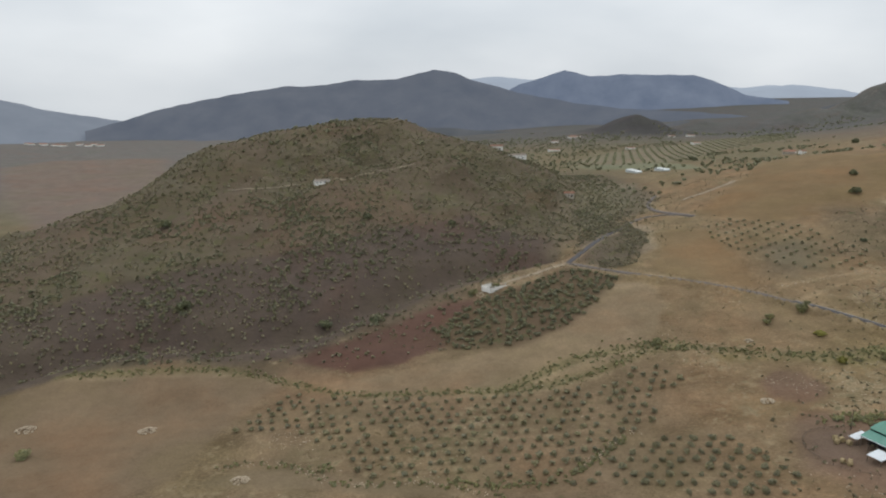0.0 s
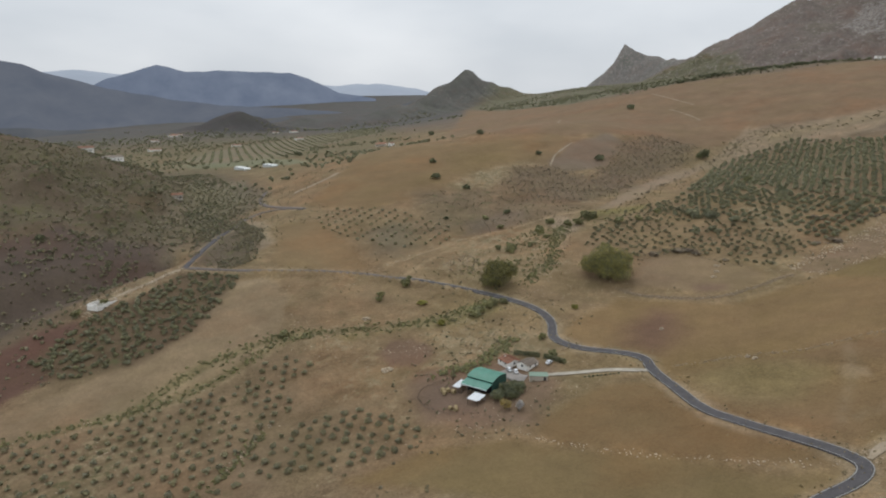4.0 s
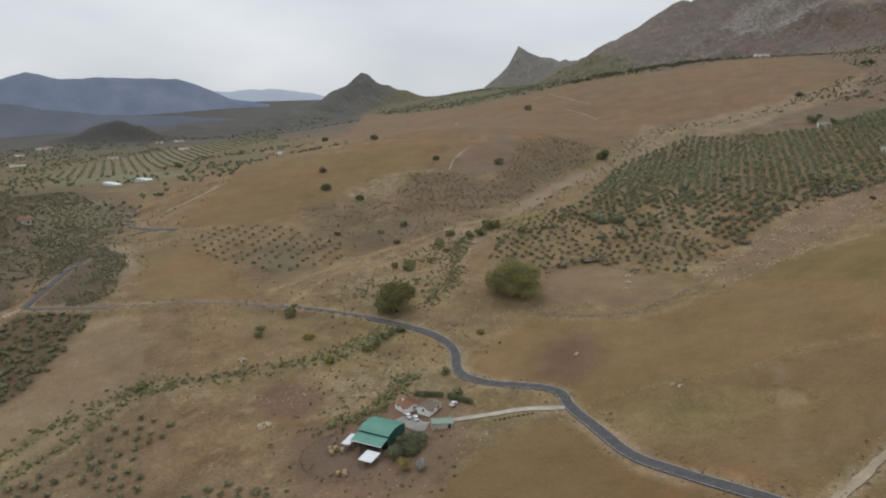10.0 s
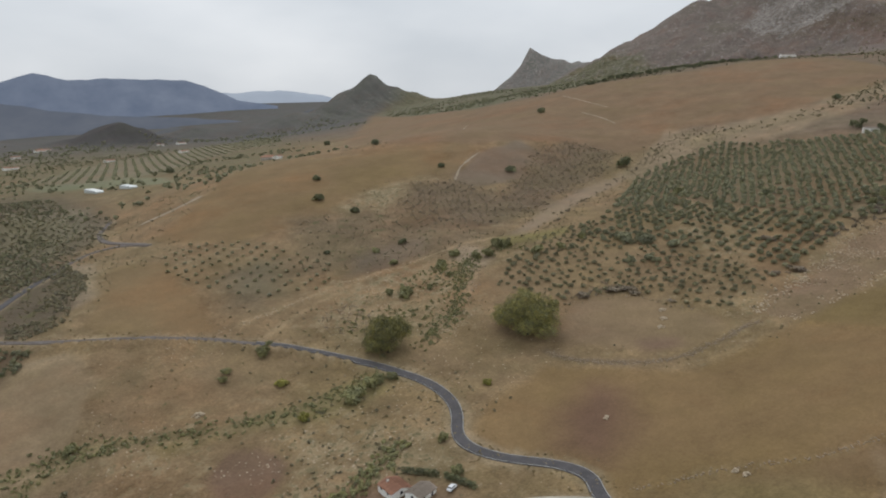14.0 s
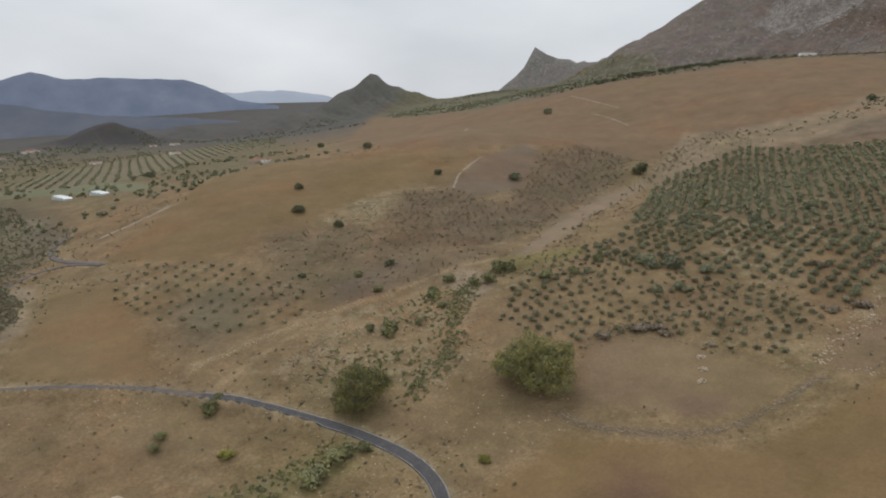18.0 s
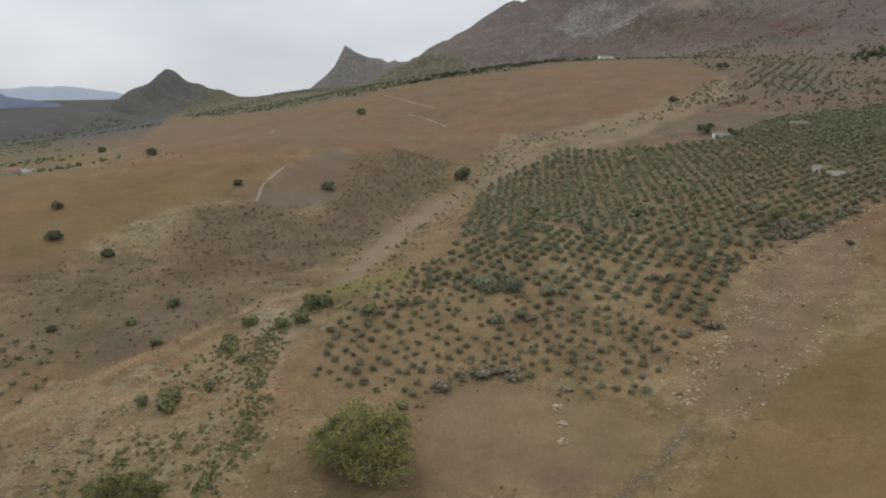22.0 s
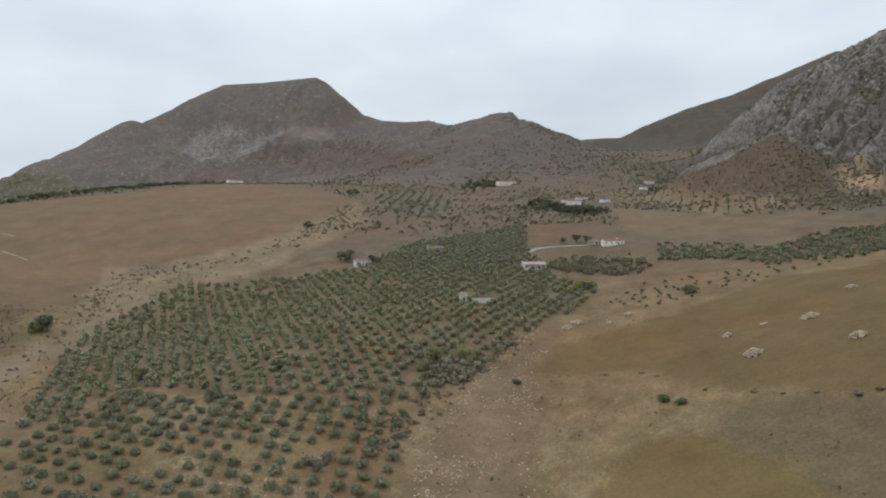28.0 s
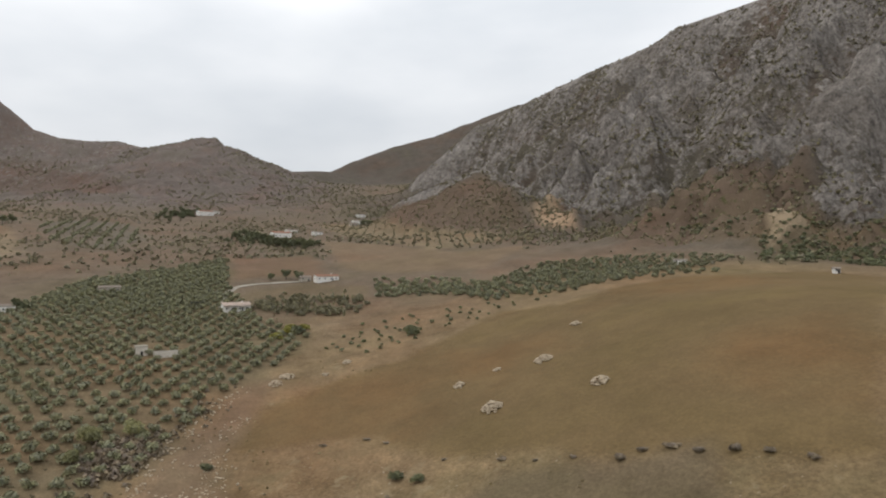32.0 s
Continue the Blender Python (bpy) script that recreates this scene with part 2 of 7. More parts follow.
def haze_material(name, low, high, haze_glow):
    """Ridges kilometres away: a dim backdrop with the haze of damp air put into its bluish colour and glow."""
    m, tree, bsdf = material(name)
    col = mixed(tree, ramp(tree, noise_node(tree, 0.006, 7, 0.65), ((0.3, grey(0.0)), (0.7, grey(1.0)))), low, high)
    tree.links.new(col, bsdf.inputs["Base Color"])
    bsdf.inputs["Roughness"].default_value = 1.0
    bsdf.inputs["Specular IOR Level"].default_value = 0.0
    bsdf.inputs["Emission Color"].default_value = (*haze_glow, 1)
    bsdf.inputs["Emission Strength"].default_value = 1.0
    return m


SOIL = ground_material()
ASPHALT = surface("asphalt", (0.084, 0.078, 0.080), 0.25, 1.2, 0.9, 0.01, worn=(0.12, 0.115, 0.115))
ASPHALT_OLD = surface("dusty_asphalt", (0.150, 0.128, 0.116), 0.3, 1.2, 0.95, 0.01, worn=(0.20, 0.165, 0.13))
LINE_PAINT = surface("line_paint", (0.42, 0.41, 0.38), 0.3, 2.0, 0.8, 0.0)
DIRT = surface("packed_dirt", (0.34, 0.275, 0.195), 0.3, 0.6, 0.95, 0.05, worn=(0.26, 0.20, 0.135))
CONCRETE = surface("concrete", (0.42, 0.38, 0.31), 0.3, 0.8, 0.9, 0.02, worn=(0.34, 0.30, 0.24))

# ---- the lie of the land ----
TILT = (48.73, 0.10706, -0.01803)
# swells and hollows of the slope: x, y, height
SWELLS_WEST = (
    (-60, 60, -4.3), (0, 180, -3.5), (-60, 300, 3.7), (0, 420, -6.2), (-60, 540, -11.1),
    (0, 660, 4.3), (60, 60, 8.9), (120, 180, 1.9), (60, 300, -10.5), (120, 420, 9.4),
    (60, 540, 26.5), (120, 660, -35.2), (180, 60, -10.8), (240, 180, -3.4), (180, 300, -0.2),
    (240, 420, -19.6), (180, 540, 0.8), (240, 660, 18.9), (300, 60, -1.1), (360, 180, -18.0),
    (300, 300, 5.1),
)
SWELLS_EAST = (
    (360, 420, 9.0), (300, 540, 8.0), (360, 660, 8.7), (420, 60, 53.1), (480, 180, -39.2),
    (420, 300, -0.0), (480, 420, 0.4), (420, 540, -17.8), (480, 660, 9.8), (540, 60, 9.1),
    (600, 180, -11.1), (540, 300, 17.2), (600, 420, -34.4), (540, 540, 7.9), (600, 660, 23.9),
    (660, 60, 6.0), (720, 180, -20.4), (660, 300, 20.7), (720, 420, -6.4), (660, 540, -8.3),
    (720, 660, -15.0),
)
HILLS_420 = (
    (-700, 400, -13.9), (-300, -400, -32.7), (-300, 0, 24.5), (-300, 400, -42.1), (-300, 1200, -40.9),
    (-300, 1600, -15.1), (100, 400, -33.5), (100, 800, 44.1), (100, 1200, 26.1), (500, 400, -23.5),
    (500, 1200, -30.8), (900, -400, 23.6), (900, 0, 22.8), (900, 800, 21.1), (900, 2000, -33.2),
    (1300, 0, -63.7), (1300, 400, -30.2), (1300, 800, 76.5), (1700, -400, 49.0), (1700, 0, 23.2),
    (1700, 800, -23.1), (1700, 1200, -31.7), (1700, 2000, 37.8), (1200, 2400, -33.7), (700, 1100, -35.6),
    (500, 2400, 35.0),
)
HILLS_900 = (
    (-1500, 1000, 17.0), (-1500, 2500, 23.3), (700, 3000, -65.1), (2000, 3000, -40.8), (2800, 1800, 38.9),
    (2600, 500, 70.3), (2400, -700, 70.9),
)
FAR_LEFT = ((-2972, 3107, 69), (-2465, 3523, 125), (-2270, 3652, 101), (-2144, 3727, 63), (-1986, 3814, 24), (-1858, 3989, -8), (-1588, 4103, -52))
FAR_LONG = ((-1764, 3478, -46), (-1624, 3546, -4), (-1408, 3583, 62), (-1107, 3635, 125), (-833, 3707, 171), (-606, 3751, 184), (-454, 3722, 207), (-247, 3692, 210), (-146, 3697, 236), (-50, 3700, 265), (58, 3700, 242), (189, 3695, 198), (358, 3632, 152), (604, 3549, 103), (861, 3444, 73), (1213, 3283, 56), (1414, 3147, 42), (1646, 2975, 29))
FAR_TABLE = ((322, 4288, 131), (454, 4276, 200), (602, 4258, 243), (714, 4240, 282), (860, 4213, 243), (1032, 4174, 255), (1274, 4107, 250), (1412, 4061, 253), (1510, 4026, 218), (1654, 3915, 141), (1838, 3776, 106))
FAR_FAINT = ((169, 4797, 242), (357, 4787, 260), (506, 4773, 242), (1492, 4562, 188), (1835, 4435, 188), (2092, 4320, 204), (2332, 4195, 176), (2459, 4122, 138))
DARK_KNOLL = ((491, 2246, 30), (544, 2213, 59), (596, 2179, 79), (644, 2165, 60), (702, 2158, 30))
KNOLL_ROW = ((814, 2468, 29), (880, 2445, 51), (973, 2410, 38), (1085, 2361, 46), (1242, 2396, 93))
PEAK_A = ((1279, 2467, 59), (1366, 2420, 129), (1451, 2370, 177), (1491, 2345, 216), (1513, 2331, 227), (1535, 2317, 221), (1561, 2299, 196), (1603, 2245, 172), (1635, 2197, 158))
PEAK_B = ((2898, 3175, 194), (2927, 3149, 253), (2974, 3105, 266), (3011, 3068, 351), (3040, 3040, 424), (3059, 3021, 442), (3053, 2955, 401), (3067, 2868, 370), (2999, 2645, 334), (2850, 2358, 323), (2586, 2048, 326))
MASSIF = ((2535, 2162, 291), (2364, 1898, 292), (2189, 1633, 328), (2080, 1443, 373), (2000, 1291, 413), (2065, 1359, 394), (2112, 1283, 441), (2161, 1193, 503), (2196, 1124, 542), (2195, 1002, 544), (2202, 838, 556), (2168, 782, 513), (2143, 685, 435), (2105, 629, 414), (2080, 500, 397))
HUMP = ((2080, 500, 397), (1991, 414, 380), (1948, 339, 389), (1931, 304, 397), (1933, 270, 398), (1933, 250, 380), (2004, 203, 361), (2152, 113, 346))
BACK_RIDGE = ((2252, 108, 358), (2301, 87, 378), (2342, -27, 384), (2381, -113, 427), (2411, -233, 479), (2435, -353, 515), (2454, -472, 567), (2446, -646, 636))
CRAG = ((1577, -79, 248), (1580, -112, 288), (1574, -171, 339), (1569, -221, 383), (1561, -244, 389), (1463, -353, 443), (1382, -421, 470), (1304, -470, 489), (1288, -476, 501), (1217, -522, 510), (1127, -565, 517), (1028, -607, 532), (924, -690, 537), (713, -826, 481))
CRAG_FOOT = ((1185, 2, 204), (1159, -21, 214), (1112, -73, 235), (1053, -91, 209), (1021, -115, 181), (979, -135, 163))
BIG_HILL = ((-358, 430, -17), (-328, 502, -4), (-315, 557, 5), (-298, 622, 22), (-256, 652, 46), (-218, 707, 75), (-171, 751, 87), (-117, 791, 95), (-86, 805, 98), (-54, 798, 98), (-15, 780, 85), (29, 799, 73), (77, 826, 58), (148, 847, 25))
SPUR_WHITE = ((-178, 615, 37), (-109, 631, 43), (-64, 637, 45), (-35, 679, 54))
LOW_HILLS = ((-279, 2721, 14), (12, 2739, 6), (364, 2720, -16), (460, 2706, -1), (576, 2685, 6), (765, 2640, 12), (873, 2607, 45), (997, 2617, 17), (1148, 2610, 29), (1305, 2592, 68), (1447, 2574, 115), (1602, 2481, 133))
# crest, fall, rounding, softness of the foot, ruggedness, bare rock
RIDGES = (
    (DARK_KNOLL, 0.42, 25, 20, 4, 0.0), (KNOLL_ROW, 0.35, 40, 20, 5, 0.0), (PEAK_A, 0.5, 10, 30, 18, 0.4),
    (PEAK_B, 0.85, 6, 30, 10, 0.62), (MASSIF, 0.58, 20, 22, 13, 0.5), (HUMP, 0.4, 15, 40, 10, 0.35),
    (BACK_RIDGE, 0.42, 40, 50, 8, 0.2), (CRAG, 0.62, 20, 30, 34, 0.77), (CRAG_FOOT, 0.9, 10, 20, 18, 0.9),
    (BIG_HILL, 0.36, 40, 26, 11, 0.0), (SPUR_WHITE, 0.33, 20, 16, 2, 0.0),
)


def smooth(a, lo, hi):
    u = np.clip((a - lo) / (hi - lo), 0.0, 1.0)
    return u * u * (3 - 2 * u)


def lattice(i, j, seed):
    n = (i.astype(np.int64) * 374761393 + j.astype(np.int64) * 668265263 + seed * 974634777) & 0x7FFFFFFF
    n = ((n ^ (n >> 13)) * 1274126177) & 0x7FFFFFFF
    return ((n ^ (n >> 16)) & 0xFFFF) / 65535.0


def grain(x, y, size, seed=0):
    """Smooth value noise from -1 to 1 with cells of that size in metres."""
    u, v = x / size, y / size
    i, j = np.floor(u), np.floor(v)
    a, b = u - i, v - j
    a, b = a * a * (3 - 2 * a), b * b * (3 - 2 * b)
    low = lattice(i, j, seed) * (1 - a) + lattice(i + 1, j, seed) * a
    high = lattice(i, j + 1, seed) * (1 - a) + lattice(i + 1, j + 1, seed) * a
    return 2 * (low * (1 - b) + high * b) - 1


def fractal(x, y, size, octaves, seed=0, rough=0.5):
    total, amount = 0.0, 1.0
    for k in range(octaves):
        turn = 0.6 + 0.9 * k
        total = total + amount * grain(x * math.cos(turn) - y * math.sin(turn), x * math.sin(turn) + y * math.cos(turn), size / 2**k, seed + k)
        amount *= rough
    return total


def crested(x, y, crest, steep, round_top=20.0, depth=False):
    """Height of a ridge whose crest runs through the given places and falls off on both sides."""
    nearest = np.full(np.shape(x), 1e9)
    total = weight = 0.0
    for (ax, ay, az), (bx, by, bz) in zip(crest[:-1], crest[1:]):
        dx, dy = bx - ax, by - ay
        s = np.clip(((x - ax) * dx + (y - ay) * dy) / (dx * dx + dy * dy), 0, 1)
        d = np.hypot(x - ax - s * dx, y - ay - s * dy)
        w = 1.0 / (d * d + 9.0) ** 2
        total, weight = total + w * (az + s * (bz - az)), weight + w
        nearest = np.minimum(nearest, d)
    h = total / weight - steep * (np.sqrt(nearest * nearest + round_top**2) - round_top)
    return (h, nearest) if depth else h


def over(a, b, soft):
    """The higher of two heights, with a soft foot where they meet."""
    h = np.clip(0.5 + 0.5 * (b - a) / soft, 0, 1)
    return a * (1 - h) + b * h + soft * h * (1 - h)


def base_height(x, y):
    z = TILT[0] + TILT[1] * 1300 * np.tanh((x - 200) / 1300) + TILT[2] * 1500 * np.tanh((y - 300) / 1500)
    for rows, radius in ((SWELLS_WEST, 115), (SWELLS_EAST, 115), (HILLS_420, 420), (HILLS_900, 900)):
        for cx, cy, h in rows:
            z = z + h * np.exp(-((x - cx) ** 2 + (y - cy) ** 2) / (2 * radius**2))
    return z


def ground_height(x, y, fine=True):
    """Height of the land and how rocky it is there."""
    x, y = np.asarray(x, float), np.asarray(y, float)
    z = base_height(x, y)
    rock = np.zeros(np.shape(x))
    for crest, steep, top, soft, wild, stone in RIDGES:
        h, below = crested(x, y, crest, steep, top, True)
        near = smooth(h - z, -30, 40)
        if wild:
            h = h + wild * near * smooth(below, 5, 130) * (0.6 * fractal(x, y, 150, 3, 7) + 0.9 * np.abs(fractal(x, y, 62, 4, 21, 0.6)) - 1.15)
        bare = stone
        if wild > 15 and stone:
            # ribs and gullies that run down from the crest, with smaller ones between them
            dx, dy = crest[-1][0] - crest[0][0], crest[-1][1] - crest[0][1]
            run = (x * dx + y * dy) / math.hypot(dx, dy)
            ribs = 1 - 1.5 * np.abs(fractal(run + 0.35 * below, 0.30 * below, 105, 3, 5))
            small = 1 - 1.5 * np.abs(fractal(run + 0.30 * below, 0.45 * below, 34, 3, 6, 0.6))
            tall = 0.9 * wild * near * smooth(below, 10, 100)
            h = h + tall * (0.85 * ribs + 0.42 * small - 0.75) + 0.10 * tall * fractal(x, y, 17, 2, 8)
            bare = stone * (0.80 + 0.34 * np.clip(ribs + 0.6 * small, 0, 1.2) + 0.18 * fractal(x, y, 130, 3, 9))
        rock = np.maximum(rock, np.clip(bare, 0, 1) * smooth(h - z, -10, 25))
        z = over(z, h, soft)
    if fine:
        z = z + 0.35 * fractal(x, y, 40, 4, 3)
    return z, rock


def land_at(x, y):
    """Height of the ground as it is built, between its grid lines."""
    x, y = np.asarray(x, float), np.asarray(y, float)
    i = np.clip(np.searchsorted(GRID_X, x) - 1, 0, len(GRID_X) - 2)
    j = np.clip(np.searchsorted(GRID_Y, y) - 1, 0, len(GRID_Y) - 2)
    u = (x - GRID_X[i]) / (GRID_X[i + 1] - GRID_X[i])
    v = (y - GRID_Y[j]) / (GRID_Y[j + 1] - GRID_Y[j])
    low = GRID_Z[j, i] * (1 - u) + GRID_Z[j, i + 1] * u
    high = GRID_Z[j + 1, i] * (1 - u) + GRID_Z[j + 1, i + 1] * u
    return low * (1 - v) + high * v


def land(x, y):
    return float(land_at(x, y))

# ---- plan of roads and fields ----
ROAD = ((170, 96), (186, 96), (198, 93), (205, 94), (209, 98), (211, 110), (211, 127), (211, 144), (211, 157), (220, 178), (227, 197), 
    (234, 206), (233, 217), (227, 229), (222, 241), (221, 251), (224, 260), (233, 270), (239, 282), (241, 299), (237, 321), (228, 346), 
    (215, 378), (204, 392), (187, 414), (167, 430), (147, 444), (130, 452), (99, 479), (90, 489))
ROAD_UP = ((90, 489), (104, 512), (128, 556), (152, 584))
ROAD_WINDING = ((152, 584), (166, 606), (182, 618), (200, 604), (213, 574), (205, 596), (196, 622), (193, 650), (200, 676), (214, 700))
TRACK_EDGE = ((224, 648), (248, 653), (268, 662), (282, 671))
TRACK_WHITE = ((90, 489), (78, 485), (61, 473), (73, 481), (56, 474), (40, 468), (24, 455))
FARM_LANE = ((225, 197), (217, 208), (207, 216), (197, 223), (188, 229))
TRACK_EAST = ((211, 97), (226, 97), (245, 94), (263, 90), (286, 83))
FIELD_ROAD_EAST = ((219, 248), (245, 265), (283, 272), (299, 245), (314, 221), (350, 213), (410, 205), (421, 171), (409, 143), 
    (386, 118), (290, 85), (254, 94), (217, 103), (214, 129), (213, 158), (230, 196), (229, 227))
FIELD_RED_PATCH = ((259, 240), (282, 247), (286, 233), (268, 215), (243, 208), (239, 224))
FIELD_FARM = ((155, 195), (182, 200), (201, 202), (217, 192), (215, 174), (209, 147), (207, 102), (197, 112), (168, 160), (158, 179))
FIELD_LOW = ((87, 208), (118, 207), (146, 191), (176, 141), (201, 97), (187, 96), (170, 97))
FIELD_TRACK = ((218, 95), (247, 90), (281, 81), (231, 64), (221, 75))
FIELD_ROUND = ((337, 307), (350, 304), (363, 294), (367, 278), (371, 250), (360, 231), (332, 232), (314, 258), (301, 283))
FIELD_SLOPE = ((381, 213), (404, 211), (428, 198), (458, 178), (479, 166), (471, 150), (438, 135), (408, 130), (382, 133), (362, 136))
SLOPE_OLIVE = ((476, 149), (483, 131), (459, 115), (446, 96), (360, 130), (362, 135), (381, 132), (407, 129), (437, 133))
RUBBLE_BAND = ((382, 232), (411, 235), (451, 235), (494, 240), (532, 231), (579, 216), (613, 199), (621, 183), (556, 206), (501, 204), 
    (448, 204), (409, 209), (381, 213))
FIELD_UPPER = ((1336, 2048), (898, 1033), (936, 901), (1013, 878), (1081, 737), (1265, 687), (1304, 606), (1128, 440), (990, 396), 
    (846, 410), (774, 532), (697, 515), (660, 532), (650, 588), (599, 609), (539, 613), (483, 683), (560, 918))
FIELD_MID = ((474, 992), (432, 695), (492, 659), (539, 613), (468, 554), (436, 579), (369, 565), (305, 557))
FIELD_GREY = ((521, 592), (599, 609), (584, 568), (512, 523), (462, 524), (452, 540), (474, 562))
FIELD_CORNER = ((216, 586), (278, 658), (423, 853), (404, 690), (477, 641), (498, 607), (454, 571), (395, 578), (312, 536), (248, 536))
FIELD_YELLOW = ((142, 462), (181, 553), (204, 531), (201, 454), (193, 422), (164, 433))
FIELD_WEDGE = ((40, 350), (59, 376), (109, 445), (134, 440), (135, 404), (114, 370), (74, 348), (44, 327), (36, 330))
FIELD_WEST = ((-340, 330), (-242, 358), (-204, 373), (-149, 384), (-118, 375), (-81, 361), (-95, 343), (-101, 315), (-110, 260), 
    (-132, 240), (-280, 215))
FIELD_STRIP = ((-79, 352), (-56, 360), (-20, 362), (31, 374), (76, 391), (106, 432), (132, 433), (132, 398), (118, 363), (87, 338), 
    (27, 325), (-42, 336))
RED_BANK = ((-94, 382), (-36, 418), (-1, 448), (22, 450), (31, 414), (12, 391), (-20, 372), (-51, 366))
HILL_FOOT = ((-262, 345), (-238, 350), (-218, 370), (-190, 381), (-160, 389), (-126, 384), (-94, 384), (-64, 409), (-31, 436), (-9, 457), (18, 472), (47, 487), (80, 498),
    (95, 560), (20, 590), (-90, 520), (-200, 480), (-300, 430))
PALE_JUNCTION = ((345, 412), (359, 416), (365, 392), (350, 379), (335, 375), (321, 360), (306, 349), (307, 355), (329, 374), (337, 397))
DARK_HOLLOW = ((303, 453), (329, 455), (354, 448), (337, 426), (308, 422), (282, 433))
GREEN_VERGE = ((381, 412), (394, 402), (413, 394), (433, 392), (420, 381), (398, 383), (377, 393), (373, 403))
GROVE_BEHIND = ((108, 651), (130, 690), (170, 830), (218, 788), (196, 709), (156, 633), (123, 590))
KNOLL_SCRUB = ((114, 558), (137, 600), (157, 598), (160, 547), (149, 505), (134, 480), (118, 470), (102, 484), (96, 500))
VALLEY_SLOPE = ((127, 787), (186, 855), (208, 751), (216, 695), (186, 642), (155, 622), (131, 605), (100, 557), (84, 531))
FIELD_DIVIDE = ((234, 193), (242, 186), (253, 181), (260, 175), (268, 166), (276, 157), (285, 150), (293, 146), (299, 138), (306, 125), (316, 112))
FIELD_ROADSIDE = ((232, 190), (253, 178), (267, 164), (284, 148), (299, 136), (312, 116), (300, 96), (286, 86), (254, 95), (219, 104), (216, 129), (216, 158))
GRASSY_CORNER = ((231, 186), (255, 172), (267, 156), (260, 142), (235, 134), (223, 142), (222, 165))
FIELD_STEP = ((293, 279), (293, 269), (300, 256), (307, 245), (315, 237), (325, 231), (342, 229), (359, 228), (372, 226))
MASSIF_CRAG = ((1840, 1080), (1956, 1125), (2030, 1120), (2030, 1052), (1993, 981), (1988, 919), (1976, 845), (1937, 845), (1840, 898), (1835, 969))
MASSIF_SCAR = ((1965, 851), (1978, 810), (2011, 734), (1978, 735), (1932, 810))
MASSIF_FOOT = ((1909, 801), (1956, 674), (1938, 599), (1656, 416), (1590, 420), (1690, 597), (1820, 800), (1840, 1000), (1880, 1000))
GREEN_SHELF = ((900, 1050), (1336, 2048), (1700, 2300), (1900, 1900), (1750, 1400), (1400, 760), (1150, 760), (1000, 900))
STRIP_UP = ((600, 484), (764, 540), (792, 491), (850, 444), (953, 416), (1100, 427), (947, 379), (847, 380), (749, 415), (697, 466), (592, 452))
STRIP_LINE = ((660, 492), (731, 523), (773, 481), (800, 433), (846, 415), (897, 397), (1004, 404))
FIELD_NEAR = ((-101, 255), (-87, 265), (-60, 266), (-37, 255), (-19, 246), (-1, 242), (19, 229))
YARD = ((140, 261), (150, 270), (163, 264), (186, 255), (201, 235), (196, 216), (183, 204), (158, 193), (139, 207), (131, 228))
PLOUGH_ROUND = ((148, 303), (159, 314), (170, 307), (173, 292), (166, 281), (154, 278), (145, 287))
DARK_STRIP = ((211, 440), (225, 485), (251, 492), (263, 481), (239, 436), (224, 429))
FIELD_STONES = ((555, 200), (585, 191), (602, 167), (610, 131), (646, 72), (618, 49), (630, 11), (629, -21), (614, -55), (606, -91), 
    (579, -105), (418, 74), (444, 96), (460, 109), (481, 121), (510, 144), (535, 155), (549, 177))
GROVE_EAST = ((587, 456), (646, 476), (734, 467), (731, 384), (745, 339), (814, 311), (910, 217), (804, 208), (733, 194), (684, 167), 
    (638, 183), (600, 212), (558, 223), (531, 250), (538, 253), (528, 314), (534, 385), (485, 398))
GROVE_LOW = ((529, 382), (524, 312), (535, 252), (509, 251), (460, 247), (442, 245), (450, 285), (432, 312), (413, 353), (427, 383), 
    (478, 393))
GROVE_SPARSE = ((328, 351), (347, 368), (385, 381), (434, 389), (450, 385), (432, 360), (428, 318), (440, 279), (437, 250), (397, 246),
    (376, 245), (373, 271), (369, 293), (346, 309), (332, 312))
GROVE_CORNER = ((206, 541), (219, 559), (262, 529), (278, 484), (285, 456), (266, 426), (232, 440), (218, 461), (210, 476), (199, 498))
GROVE_WEST = ((-102, 300), (-94, 322), (-84, 343), (-47, 333), (32, 318), (62, 317), (84, 316), (95, 331), (115, 329), (114, 304),
    (98, 297), (92, 279), (77, 267), (56, 245), (41, 235), (21, 245), (-32, 251), (-45, 277), (-72, 300))
GROVE_NEAR = ((46, 234), (68, 252), (90, 266), (117, 262), (123, 243), (126, 216), (118, 212), (88, 218), (58, 230))
ORCHARD_VALLEY = ((225, 1230), (355, 1492), (508, 1636), (695, 1773), (888, 1851), (756, 1558), (538, 1360), (347, 1045), (255, 1036))
GROVE_KNOLL = ((1174, 430), (1344, 410), (1255, 337), (1065, 298), (974, 315), (1008, 367))
GROVE_STRIP = ((808, 111), (778, 71), (720, 42), (690, 63), (734, 86), (752, 117))
GROVE_FOOT = ((721, 76), (742, 31), (745, -32), (657, -40), (619, -55), (638, -21), (660, 29), (671, 65))
GROVE_TOP = ((765, 323), (827, 308), (865, 269), (923, 215), (778, 212), (743, 236), (746, 277))
ALMONDS = ((376, 518), (424, 562), (461, 545), (467, 498), (512, 523), (575, 572), (652, 590), (663, 540), (621, 503), (504, 463), 
    (442, 435), (401, 428), (367, 465))
BANK_OLIVES = ((27, 450), (54, 459), (88, 476), (119, 451), (80, 395), (43, 375), (6, 379), (-6, 410))
ROCKY_STRIP = ((239, 373), (281, 405), (329, 404), (380, 405), (396, 391), (364, 374), (335, 377), (307, 350), (272, 323))
